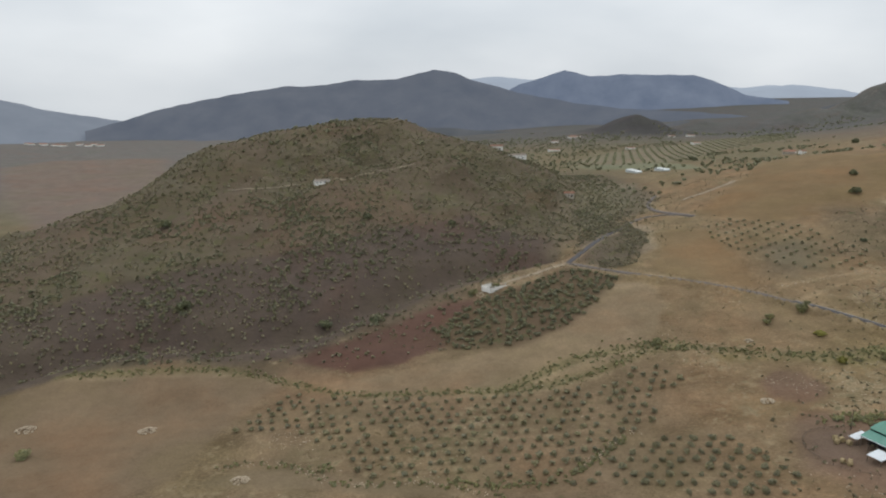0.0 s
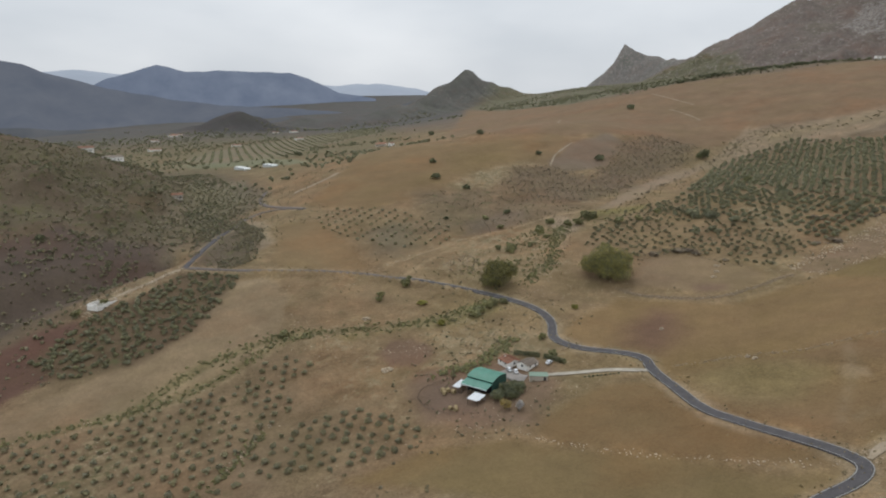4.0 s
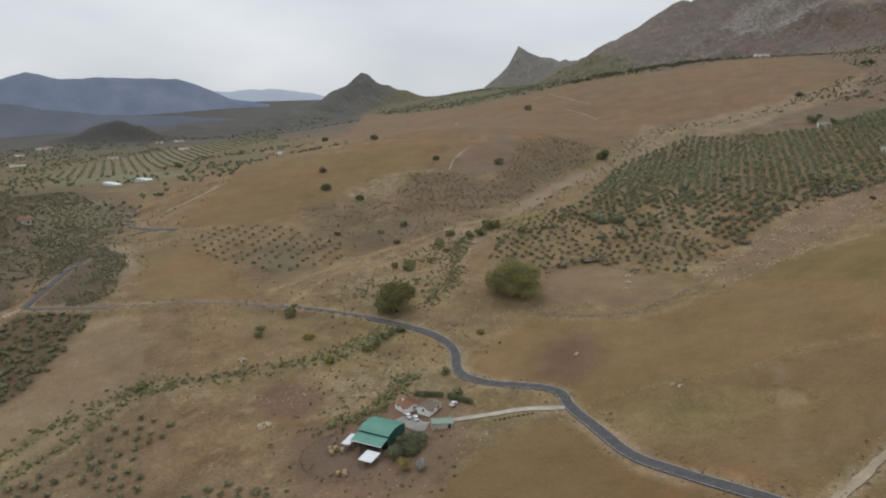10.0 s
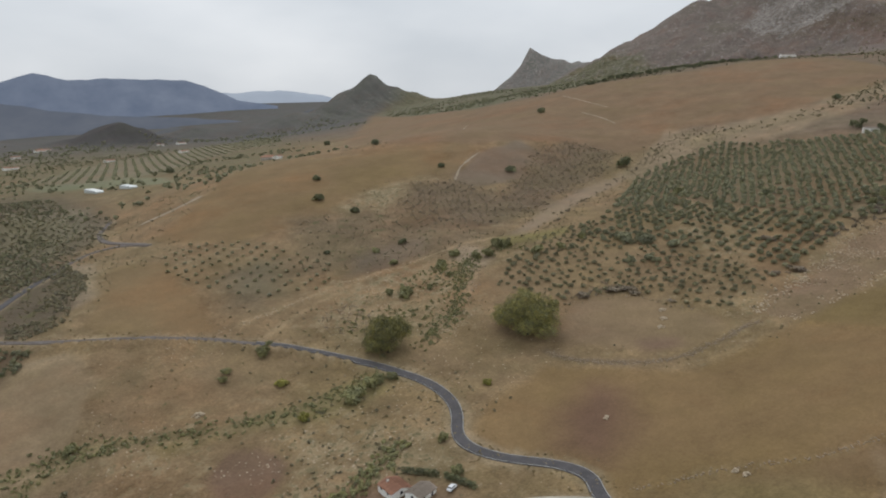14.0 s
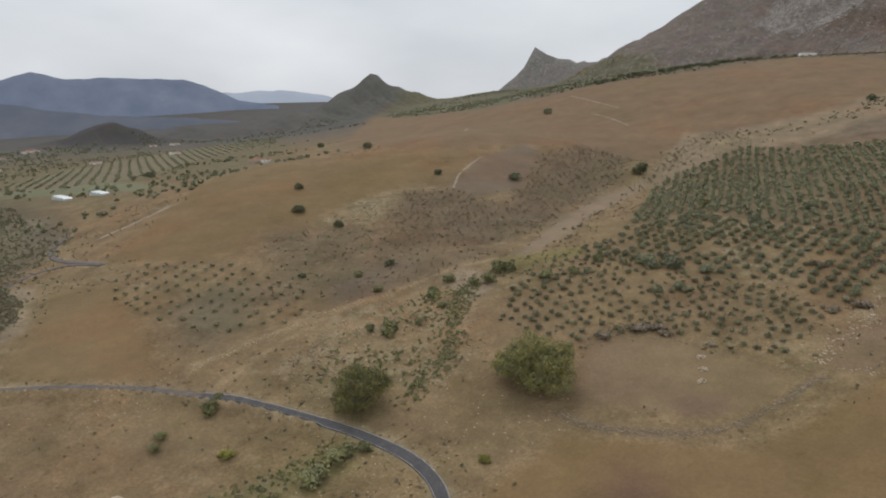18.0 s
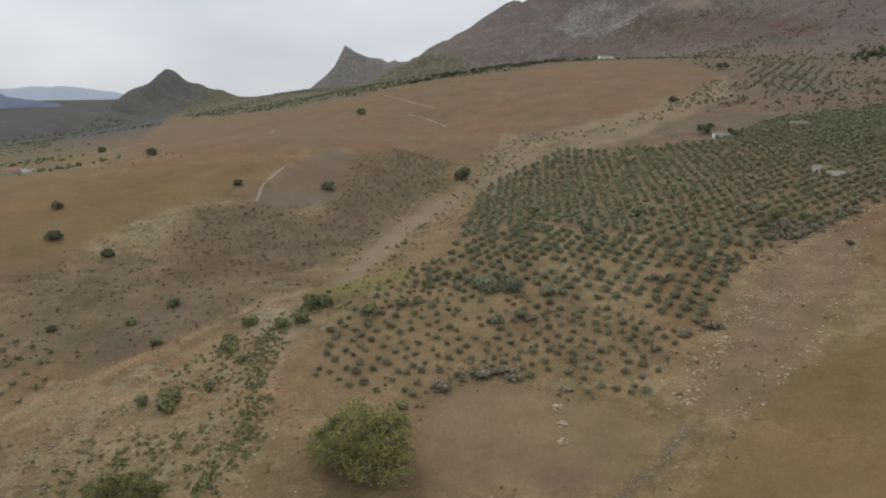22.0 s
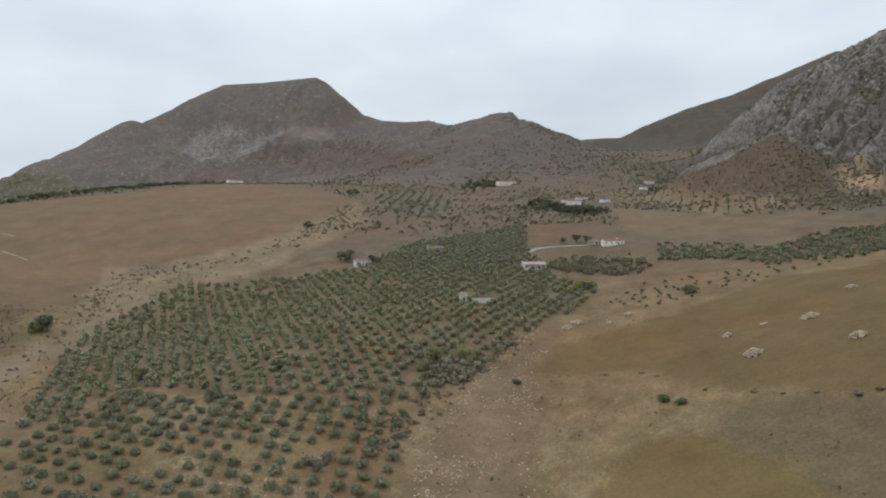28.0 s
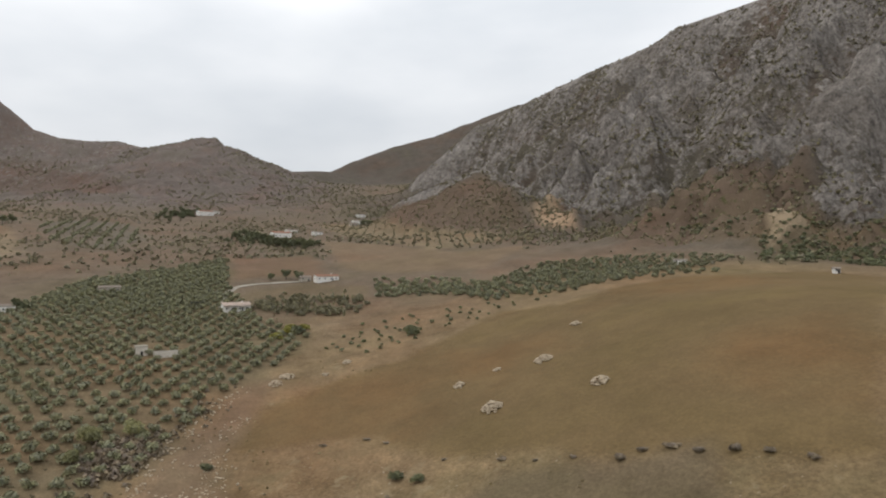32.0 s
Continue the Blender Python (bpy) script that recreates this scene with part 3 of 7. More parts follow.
STREAM_FARM = ((36, 327), (62, 347), (89, 354), (118, 356), (142, 342), (163, 331), (185, 321), (214, 320), (231, 317))
STREAM_WEST = ((-215, 370), (-177, 372), (-131, 378), (-94, 365), (-73, 351), (-41, 334), (-1, 331), (41, 321), (80, 333), (109, 351), 
    (135, 346))
GULLY_EAST = ((485, 258), (517, 252), (547, 241), (570, 224), (604, 212))
GULLY_UP = ((345, 388), (376, 400), (410, 396), (531, 456), (669, 497), (748, 528), (773, 481), (846, 410))
PALE_GULLY = ((378, 408), (409, 416), (448, 435), (499, 459), (542, 475), (584, 480), (646, 497), (776, 550), (751, 530), (643, 486),
    (560, 456), (509, 442), (449, 415), (410, 402), (389, 400))
VALLEY_FIELD = ((200, 1110), (302, 1103), (334, 956), (314, 832), (259, 946), (207, 1007))
CLIFF_SCAR = ((1030, -109), (1050, -135), (1028, -142), (935, -112), (920, -106), (932, -95), (989, -99), (1019, -99))
FOOT_BELT = ((699, -129), (693, -160), (651, -185), (611, -140), (639, -122), (663, -103))
FOOT_SCRUB = ((831, -93), (871, -144), (803, -155), (657, -192), (651, -185), (693, -160), (697, -127), (765, -113))
SCAR_PALE = ((722, -155), (694, -165), (690, -162), (690, -137), (685, -131), (693, -128))
RED_HEAD = ((923, 213), (928, 144), (832, 139), (848, 174), (830, 209))
FIELD_HEAD = ((1063, 126), (993, 74), (873, 27), (871, -36), (787, 31), (830, 103), (862, 126))
ROUGH_HOUSE = ((805, 200), (813, 154), (791, 118), (748, 125), (774, 166), (765, 200))
BANK_CUT = ((162, 598), (176, 578), (158, 506), (145, 494), (149, 538))
BROWN_PLAIN = ((-1122, 1769), (-1111, 2012), (-815, 2088), (-302, 697), (-327, 633), (-854, 1336))
GROVE_PATH = ((534, 384), (535, 340), (537, 294), (538, 253))
GROVE_BELT = ((795, 111), (729, 51), (762, 10), (754, -37), (708, -74), (688, -106), (668, -85), (656, -11), (649, 33), (680, 61), 
    (724, 82), (751, 121))
GROVE_EDGE = ((657, 166), (700, 130), (672, 64), (648, 34), (644, 74), (639, 114), (634, 146))
ORCHARD_TERRACE = ((1301, 105), (1309, 59), (1113, 25), (1025, -33), (953, -58), (904, 4), (917, 40), (1097, 87))
CRAG_APRON = ((1311, 108), (1145, 6), (1123, -21), (1105, -37), (1094, -66), (1048, -85), (1024, -91), (994, -92), (950, -80), (889, -47), (1011, -40), (1143, 40))
RED_SLOPE = ((860, -87), (890, -115), (915, -150), (905, -178), (880, -195), (801, -176), (781, -212), (740, -215), (697, -150), (711, -131), (725, -116), (765, -83))
BANK_STONES = ((209, 417), (229, 420), (245, 421), (271, 426), (291, 422), (320, 419), (352, 420), (385, 410))
TRACK_FARMFIELD = ((285, 146), (272, 137), (262, 130), (244, 123), (228, 115))
PALE_SQUARE = ((266, 137), (268, 128), (261, 123), (257, 131))
GREEN_STREAM = ((139, 339), (162, 329), (182, 326), (198, 318), (228, 327), (235, 319), (225, 308), (193, 308), (162, 324), (143, 330))
HOUSE_SCRUB = ((751, 197), (789, 186), (750, 158), (764, 121), (718, 128), (723, 167))
ROUGH_SLOPE = ((302, 550), (371, 522), (384, 469), (396, 421), (367, 414), (316, 425), (280, 446), (265, 459))
RED_ROWS = ((504, 286), (511, 256), (450, 244), (417, 245), (443, 271))

# ---- ground ----
def steps(fine_lo, fine_hi, fine, mid_lo, mid_hi, mid, end, grow):
    """Grid lines: close together where the camera passes, wider towards the horizon."""
    lines = list(np.arange(fine_lo, fine_hi + 0.1, fine))
    for sign, start, stop in ((1, fine_hi, mid_hi), (-1, fine_lo, mid_lo)):
        at, step, side = start, fine, []
        while at * sign < end:
            step = mid if at * sign < stop * sign else min(step * grow, 90)
            step = max(step, fine)
            at += sign * step
            side.append(at)
        lines = lines + side if sign > 0 else side[::-1] + lines
    return np.array(lines)


def inside(x, y, outline):
    """Distance in metres from an outline, positive inside it."""
    far = np.full(np.shape(x), 1e9)
    odd = np.zeros(np.shape(x), bool)
    pts = list(outline)
    for (ax, ay), (bx, by) in zip(pts, pts[1:] + pts[:1]):
        dx, dy = bx - ax, by - ay
        s = np.clip(((x - ax) * dx + (y - ay) * dy) / (dx * dx + dy * dy + 1e-9), 0, 1)
        far = np.minimum(far, np.hypot(x - ax - s * dx, y - ay - s * dy))
        cross = (ay > y) != (by > y)
        odd ^= cross & (x < (bx - ax) * (y - ay) / ((by - ay) if by != ay else 1e-9) + ax)
    return np.where(odd, far, -far)


# outline, tone of the soil, softness of the edge, scrub, dry grass
FIELDS = (
    (GREEN_SHELF, (0.128, 0.120, 0.080), 30, 0.42, 0.1), (FIELD_UPPER, (0.186, 0.128, 0.080), 8, 0.0, 0.06), (FIELD_MID, (0.190, 0.136, 0.078), 6, 0.02, 0.06),
    (FIELD_CORNER, (0.188, 0.130, 0.07), 4, 0.0, 0.03), (FIELD_GREY, (0.170, 0.130, 0.095), 5, 0.05, 0.05),
    (FIELD_YELLOW, (0.195, 0.138, 0.076), 4, 0.0, 0.02), (FIELD_WEDGE, (0.237, 0.182, 0.122), 3, 0.0, 0.12),
    (FIELD_STRIP, (0.215, 0.160, 0.102), 3, 0.02, 0.15), (FIELD_WEST, (0.178, 0.130, 0.084), 3, 0.0, 0.06),
    (HILL_FOOT, (0.092, 0.070, 0.058), 4, 0.35, 0.1), (FIELD_NEAR, (0.180, 0.136, 0.088), 3, 0.0, 0.1), (RED_BANK, (0.106, 0.062, 0.048), 4, 0.36, 0.1),
    (FIELD_ROAD_EAST, (0.196, 0.132, 0.068), 3, 0.0, 0.05), (FIELD_ROADSIDE, (0.186, 0.124, 0.068), 2, 0.0, 0.06), (GRASSY_CORNER, (0.198, 0.148, 0.080), 9, 0.05, 0.3), (FIELD_RED_PATCH, (0.150, 0.092, 0.062), 11, 0.0, 0.02),
    (FIELD_FARM, (0.172, 0.117, 0.060), 3, 0.0, 0.03), (FIELD_LOW, (0.178, 0.130, 0.066), 3, 0.0, 0.05),
    (FIELD_TRACK, (0.158, 0.110, 0.060), 4, 0.0, 0.05), (FIELD_ROUND, (0.214, 0.152, 0.096), 3, 0.0, 0.05),
    (FIELD_SLOPE, (0.170, 0.121, 0.058), 4, 0.0, 0.08), (FIELD_STONES, (0.160, 0.112, 0.057), 4, 0.0, 0.05),
    (SLOPE_OLIVE, (0.152, 0.116, 0.076), 5, 0.10, 0.26), (RUBBLE_BAND, (0.198, 0.140, 0.094), 5, 0.10, 0.30),
    (YARD, (0.180, 0.124, 0.088), 6, 0.1, 0.2), (((139, 250), (150, 254), (160, 251), (163, 232), (152, 219), (142, 226), (138, 238)), (0.148, 0.104, 0.078), 5, 0.05, 0.1), (PLOUGH_ROUND, (0.150, 0.100, 0.070), 2, 0.04, 0.15),
    (ROCKY_STRIP, (0.225, 0.165, 0.100), 10, 0.46, 0.65), (PALE_GULLY, (0.245, 0.185, 0.130), 4, 0.03, 0.06), (VALLEY_FIELD, (0.165, 0.165, 0.105), 8, 0.05, 0.05),
    (FOOT_SCRUB, (0.15, 0.105, 0.07), 12, 0.55, 0.15), (FOOT_BELT, (0.13, 0.10, 0.07), 10, 0.6, 0.05), (RED_SLOPE, (0.136, 0.100, 0.076), 10, 0.5, 0.2), (CRAG_APRON, (0.140, 0.104, 0.080), 8, 0.4, 0.15), (BROWN_PLAIN, (0.165, 0.128, 0.106), 20, 0.1, 0.1), (ORCHARD_VALLEY, (0.178, 0.152, 0.104), 10, 0.05, 0.05), (GROVE_KNOLL, (0.150, 0.126, 0.098), 8, 0.1, 0.05), (GREEN_STREAM, (0.19, 0.155, 0.08), 5, 0.5, 0.5), (ORCHARD_TERRACE, (0.20, 0.155, 0.105), 8, 0.08, 0.35), (PALE_SQUARE, (0.250, 0.178, 0.115), 1.5, 0.0, 0.05),
    (RED_HEAD, (0.175, 0.116, 0.080), 6, 0.1, 0.08), (FIELD_HEAD, (0.185, 0.134, 0.090), 6, 0.05, 0.12), (ROUGH_HOUSE, (0.15, 0.115, 0.075), 5, 0.4, 0.2), (SCAR_PALE, (0.30, 0.23, 0.165), 4, 0.0, 0.0),
    (CLIFF_SCAR, (0.36, 0.265, 0.18), 7, 0.0, 0.0), (BANK_CUT, (0.28, 0.22, 0.16), 4, 0.1, 0.3), (GROVE_EAST, (0.170, 0.134, 0.086), 8, 0.25, 0.3), (GROVE_TOP, (0.165, 0.138, 0.085), 8, 0.45, 0.2), (BANK_OLIVES, (0.12, 0.085, 0.055), 6, 0.55, 0.1), (ROUGH_SLOPE, (0.156, 0.118, 0.078), 16, 0.50, 0.45), (ALMONDS, (0.150, 0.113, 0.078), 14, 0.3, 0.4), (RED_ROWS, (0.20, 0.135, 0.080), 10, 0.1, 0.3),
    (STRIP_UP, (0.226, 0.174, 0.122), 9, 0.12, 0.35), (DARK_STRIP, (0.150, 0.124, 0.084), 12, 0.2, 0.3), (MASSIF_FOOT, (0.140, 0.104, 0.088), 40, 0.2, 0.1), (MASSIF_SCAR, (0.270, 0.220, 0.180), 14, 0.0, 0.1),
    (((319, 246), (331, 239), (338, 244), (326, 254)), (0.168, 0.108, 0.082), 7, 0.0, 0.05),
    (PALE_JUNCTION, (0.285, 0.225, 0.160), 4, 0.12, 0.25), (DARK_HOLLOW, (0.140, 0.110, 0.080), 8, 0.35, 0.2), (GREEN_VERGE, (0.185, 0.155, 0.070), 4, 0.5, 0.4),
    (VALLEY_SLOPE, (0.142, 0.116, 0.082), 10, 0.5, 0.2), (GROVE_BEHIND, (0.160, 0.138, 0.098), 6, 0.2, 0.2), (KNOLL_SCRUB, (0.118, 0.094, 0.068), 6, 0.55, 0.2),
)


def rounded_line(points, step=1.5):
    """An even, softly curved line through the given places."""
    p = np.array(points, float)
    for _ in range(3):
        q = 0.75 * p[:-1] + 0.25 * p[1:]
        r = 0.25 * p[:-1] + 0.75 * p[1:]
        p = np.concatenate([p[:1], np.stack([q, r], 1).reshape(-1, 2), p[-1:]])
    along = np.concatenate([[0], np.cumsum(np.hypot(*np.diff(p, axis=0).T))])
    s = np.arange(0, along[-1], step)
    return np.stack([np.interp(s, along, p[:, k]) for k in range(2)], 1)


GRID_X = steps(-150, 800, 3.3, -150, 1650, 4.6, 4900, 1.045)
GRID_Y = steps(0, 720, 3.3, -700, 1000, 4.8, 4900, 1.045)


def along(x, y, line, step=4.0):
    """Distance in metres from a curved line, near it; far off a large number."""
    p = rounded_line(line, step)
    far = np.full(x.shape, 1e3)
    near = (x > p[:, 0].min() - 45) & (x < p[:, 0].max() + 45) & (y > p[:, 1].min() - 45) & (y < p[:, 1].max() + 45)
    if near.any():
        a, b = x[near], y[near]
        d = np.full(a.shape, 1e3)
        for (px, py), (qx, qy) in zip(p[:-1], p[1:]):
            dx, dy = qx - px, qy - py
            s = np.clip(((a - px) * dx + (b - py) * dy) / (dx * dx + dy * dy + 1e-9), 0, 1)
            d = np.minimum(d, np.hypot(a - px - s * dx, b - py - s * dy))
        far[near] = d
    return far


GRID_Z, GRID_ROCK = ground_height(*np.meshgrid(GRID_X, GRID_Y))
# a low earth bank that screens the road where it runs along the slope
BANK = ((225, 340), (211, 374), (200, 388), (183, 410), (163, 426), (143, 440), (124, 449))
GRID_Z = GRID_Z + 3.0 * np.exp(-((along(*np.meshgrid(GRID_X, GRID_Y), BANK) / 2.2) ** 2))


RAVINE = ((-265, 355), (-252, 374), (-231, 392), (-201, 402), (-168, 411), (-132, 404), (-91, 420), (-68, 434), (-33, 462), (-10, 482), (19, 498), (49, 511), (84, 520))
GRID_Z = GRID_Z - 9.0 * np.exp(-((along(*np.meshgrid(GRID_X, GRID_Y), RAVINE, 4.0) / 13.0) ** 2))


def build_ground():
    x, y = np.meshgrid(GRID_X, GRID_Y)
    z, rock = GRID_Z, GRID_ROCK.copy()
    soil = np.empty(x.shape + (4,))
    soil[...] = (0.204, 0.147, 0.089, 1)
    scrub = 0.27 + 0.2 * fractal(x, y, 120, 4, 40)
    dry = 0.5 + 0.3 * fractal(x, y, 80, 4, 50)

    def lay(mask, tone=None, s=None, d=None):
        nonlocal scrub, dry
        if tone is not None:
            soil[..., :3] = soil[..., :3] * (1 - mask[..., None]) + np.array(tone) * mask[..., None]
        if s is not None:
            scrub = scrub * (1 - mask) + s * mask
        if d is not None:
            dry = dry * (1 - mask) + d * mask

    lay(smooth(-x, -170, -60), (0.176, 0.129, 0.083))
    lay(smooth(x, 620, 800), (0.156, 0.120, 0.090), 0.30, 0.26)
    # valley and hills in the middle distance: greener
    valley = smooth(y, 700, 1000) * (1 - smooth(x - 0.45 * y, 0, 220))
    lay(valley, (0.15, 0.125, 0.075), 0.42, 0.15)
    # the far lowland, all scrub and small plots, with haze painted as grey tones
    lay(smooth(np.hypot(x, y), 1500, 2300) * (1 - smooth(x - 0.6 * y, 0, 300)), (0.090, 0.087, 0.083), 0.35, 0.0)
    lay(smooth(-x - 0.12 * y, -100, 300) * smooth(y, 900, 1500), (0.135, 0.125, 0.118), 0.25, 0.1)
    hill = smooth(crested(x, y, BIG_HILL, 0.36, 50) - base_height(x, y), -22, 6)
    hill = np.maximum(hill, smooth(crested(x, y, SPUR_WHITE, 0.33, 20) - base_height(x, y), -12, 6))
    lay(hill, (0.116, 0.090, 0.066), 0.52, 0.26)
    lay(hill * smooth(fractal(x, y, 95, 4, 35), -0.1, 0.5) * 0.9, (0.114, 0.096, 0.066), 0.58, 0.2)
    ridge = smooth(np.maximum(crested(x, y, MASSIF, 0.46, 25), np.maximum(crested(x, y, HUMP, 0.4, 15), crested(x, y, BACK_RIDGE, 0.42, 40))) - base_height(x, y), -30, 40)
    lay(ridge, (0.158, 0.132, 0.120), 0.12, 0.10)
    lay(smooth(crested(x, y, BACK_RIDGE, 0.42, 40) - base_height(x, y), -60, 20) * smooth(-y, -150, 0), (0.104, 0.088, 0.075), 0.3, 0.1)
    crag = smooth(crested(x, y, CRAG, 0.62, 20) - base_height(x, y), -30, 30)
    lay(crag, (0.122, 0.104, 0.088), 0.40, 0.10)
    # the grey tones of the far peaks carry painted haze
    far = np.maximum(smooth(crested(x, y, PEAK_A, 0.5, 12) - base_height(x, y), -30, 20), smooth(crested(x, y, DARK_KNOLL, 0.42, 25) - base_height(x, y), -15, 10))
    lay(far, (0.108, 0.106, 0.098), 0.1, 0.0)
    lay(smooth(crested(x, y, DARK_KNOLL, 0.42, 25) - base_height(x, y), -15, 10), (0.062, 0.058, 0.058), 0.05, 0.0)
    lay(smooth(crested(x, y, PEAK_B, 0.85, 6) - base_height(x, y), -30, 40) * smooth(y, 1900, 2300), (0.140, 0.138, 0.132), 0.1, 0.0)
    wobble = 3.0 * fractal(x, y, 22, 3, 60)
    for outline, tone, edge, s, d in FIELDS:
        mask = smooth(inside(x, y, outline) + wobble * min(1, edge / 4), -edge, edge)
        lay(mask, tone, s, d)
        if edge <= 4:
            lay(np.exp(-((inside(x, y, outline) + 2) / 3.5) ** 2) * 0.7, None, 0.3, 0.5)
    # bare gravel verges and the stubble between them
    for line, width in ((TRACK_FARMFIELD, 1.6), (((262, 101), (250, 106), (241, 110), (230, 113)), 1.6)):
        lay(smooth(width + 0.4 * wobble - along(x, y, line), -1.8, 1.8) * 0.6, (0.225, 0.165, 0.105), 0.0, 0.1)
    lay(smooth(1.3 + 0.5 * wobble - along(x, y, FIELD_DIVIDE), -1.5, 1.5) * 0.7, (0.225, 0.170, 0.105), 0.2, 0.6)
    for line, width in ((BANK_STONES, 1.6), (((211, 395), (232, 405), (254, 412), (276, 420)), 1.2)):
        lay(smooth(width + 0.5 * wobble - along(x, y, line), -1.5, 1.5) * 0.75, (0.29, 0.22, 0.14), 0.1, 0.5)
    for line, width in ((STREAM_WEST, 3.0), (STREAM_FARM, 3.6)):
        lay(smooth(width + 0.6 * wobble - along(x, y, line), -2.5, 2.5) * 0.75, (0.165, 0.140, 0.078), 0.5, 0.45)
        lay(smooth(1.0 + 0.2 * wobble - along(x, y, tuple((a + 1.5, b - 5.0) for a, b in line)), -1.5, 1.5) * 0.6, (0.265, 0.205, 0.135), 0.05, 0.2)
    lay(smooth(1.6 + 0.4 * wobble - along(x, y, GROVE_PATH), -1.5, 1.5) * 0.8, (0.22, 0.165, 0.11), 0.0, 0.3)
    for line, width in ((ROAD, 4.2), (ROAD_UP, 4.0), (ROAD_WINDING, 3.6), (TRACK_EAST, 3.2), (FARM_LANE, 2.6), (TRACK_EDGE, 3.0)):
        lay(smooth(width + 0.5 * wobble - along(x, y, line), -1.2, 1.2) * 0.8, (0.27, 0.215, 0.15), 0.05, 0.45)
    lay(smooth(2.0 + 0.5 * wobble - along(x, y, FIELD_STEP), -1.5, 1.5) * 0.75, (0.140, 0.108, 0.080), 0.25, 0.3)
    rock = np.maximum(rock, 0.78 * smooth(inside(x, y, MASSIF_CRAG) + 5 * wobble, -25, 25))
    rock *= 1 - smooth(inside(x, y, FOOT_SCRUB) + wobble, -12, 12)
    rock *= 1 - smooth(inside(x, y, FOOT_BELT) + wobble, -12, 12)
    for outline in (CRAG_APRON, RED_SLOPE, GROVE_BELT, ORCHARD_TERRACE):
        rock *= 1 - smooth(inside(x, y, outline) + 2 * wobble, -14, 4)
    rock = rock * (1 - 0.55 * smooth(inside(x, y, CLIFF_SCAR), -7, 7))
    verts = np.stack([x, y, z], -1).reshape(-1, 3)
    rows, cols = x.shape
    at = np.arange(rows * cols).reshape(rows, cols)
    quads = np.stack([at[:-1, :-1], at[:-1, 1:], at[1:, 1:], at[1:, :-1]], -1).reshape(-1, 4)
    mesh = bpy.data.meshes.new("ground")
    mesh.vertices.add(len(verts))
    mesh.vertices.foreach_set("co", verts.astype(np.float32).ravel())
    mesh.loops.add(quads.size)
    mesh.loops.foreach_set("vertex_index", quads.astype(np.int32).ravel())
    mesh.polygons.add(len(quads))
    mesh.polygons.foreach_set("loop_start", np.arange(0, quads.size, 4, dtype=np.int32))
    mesh.polygons.foreach_set("use_smooth", np.ones(len(quads), bool))
    mesh.update(calc_edges=True)
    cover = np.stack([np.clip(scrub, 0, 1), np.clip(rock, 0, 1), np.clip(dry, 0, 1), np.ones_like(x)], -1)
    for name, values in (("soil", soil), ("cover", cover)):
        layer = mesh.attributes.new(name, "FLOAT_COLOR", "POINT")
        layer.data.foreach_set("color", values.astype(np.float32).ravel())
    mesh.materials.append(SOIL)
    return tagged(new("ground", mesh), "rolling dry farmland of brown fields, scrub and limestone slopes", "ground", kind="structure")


build_ground()


def from_grid(name, grid, mat, smooth_faces=True):
    """A sheet through rows of places."""
    grid = np.asarray(grid, float)
    rows, cols = grid.shape[:2]
    at = np.arange(rows * cols).reshape(rows, cols)
    quads = np.stack([at[:-1, :-1], at[:-1, 1:], at[1:, 1:], at[1:, :-1]], -1).reshape(-1, 4)
    mesh = bpy.data.meshes.new(name)
    mesh.from_pydata(grid.reshape(-1, 3).tolist(), [], quads.tolist())
    if smooth_faces:
        mesh.polygons.foreach_set("use_smooth", np.ones(len(quads), bool))
    mesh.materials.append(mat)
    return mesh


def far_ridge(name, crest, mat, label, depth):
    """A range on the horizon, with spurs and gullies running down from its crest."""
    pts = np.array(crest, float)
    along = np.concatenate([[0], np.cumsum(np.hypot(*np.diff(pts[:, :2], axis=0).T))])
    s = np.arange(0, along[-1], 14.0)
    line = np.stack([np.interp(s, along, pts[:, k]) for k in range(3)], 1)
    grid = []
    for u in np.linspace(-0.25, 1, 26):
        row = line.copy()
        ahead = line[:, :2] / np.linalg.norm(line[:, :2], axis=1)[:, None]
        row[:, :2] -= ahead * (depth * u)
        drop = max(u, 0) ** 0.85 if u > 0 else -u * 0.6
        spur = fractal(s + 40 * u, np.full_like(s, u * depth), 420, 4, 90)
        row[:, 2] = line[:, 2] - (line[:, 2] + 230) * drop + spur * 60 * math.sin(math.pi * min(max(u, 0), 1)) + 3.5 * fractal(s, 0 * s, 90, 3, 91)
        grid.append(row)
    return tagged(new(name, from_grid(name, grid, mat)), label, "mountain range", kind="structure")


# farther ranges get a stronger painted haze glow
far_ridge("backdrop_far_ridge", FAR_FAINT, haze_material("faint_range", (0.10, 0.11, 0.12), (0.13, 0.14, 0.15), (0.27, 0.31, 0.37)), "very faint pale blue mountain range on the horizon", 300)
far_ridge("backdrop_left_ridge", FAR_LEFT, haze_material("left_range", (0.07, 0.075, 0.08), (0.10, 0.105, 0.11), (0.12, 0.14, 0.175)), "hazy blue-grey hills on the horizon", 1100)
far_ridge("backdrop_table_ridge", FAR_TABLE, haze_material("table_range", (0.04, 0.045, 0.05), (0.10, 0.105, 0.11), (0.092, 0.117, 0.172)), "blue flat-topped mountain range far behind the valley", 600)
far_ridge("backdrop_low_hills", LOW_HILLS, haze_material("low_hills", (0.04, 0.042, 0.04), (0.085, 0.08, 0.072), (0.046, 0.052, 0.064)), "low dark hazy hills at the end of the valley", 500)
far_ridge("backdrop_long_ridge", FAR_LONG, haze_material("long_range", (0.04, 0.043, 0.046), (0.075, 0.075, 0.073), (0.066, 0.078, 0.106)), "long dark blue wooded mountain ridge across the valley", 900)


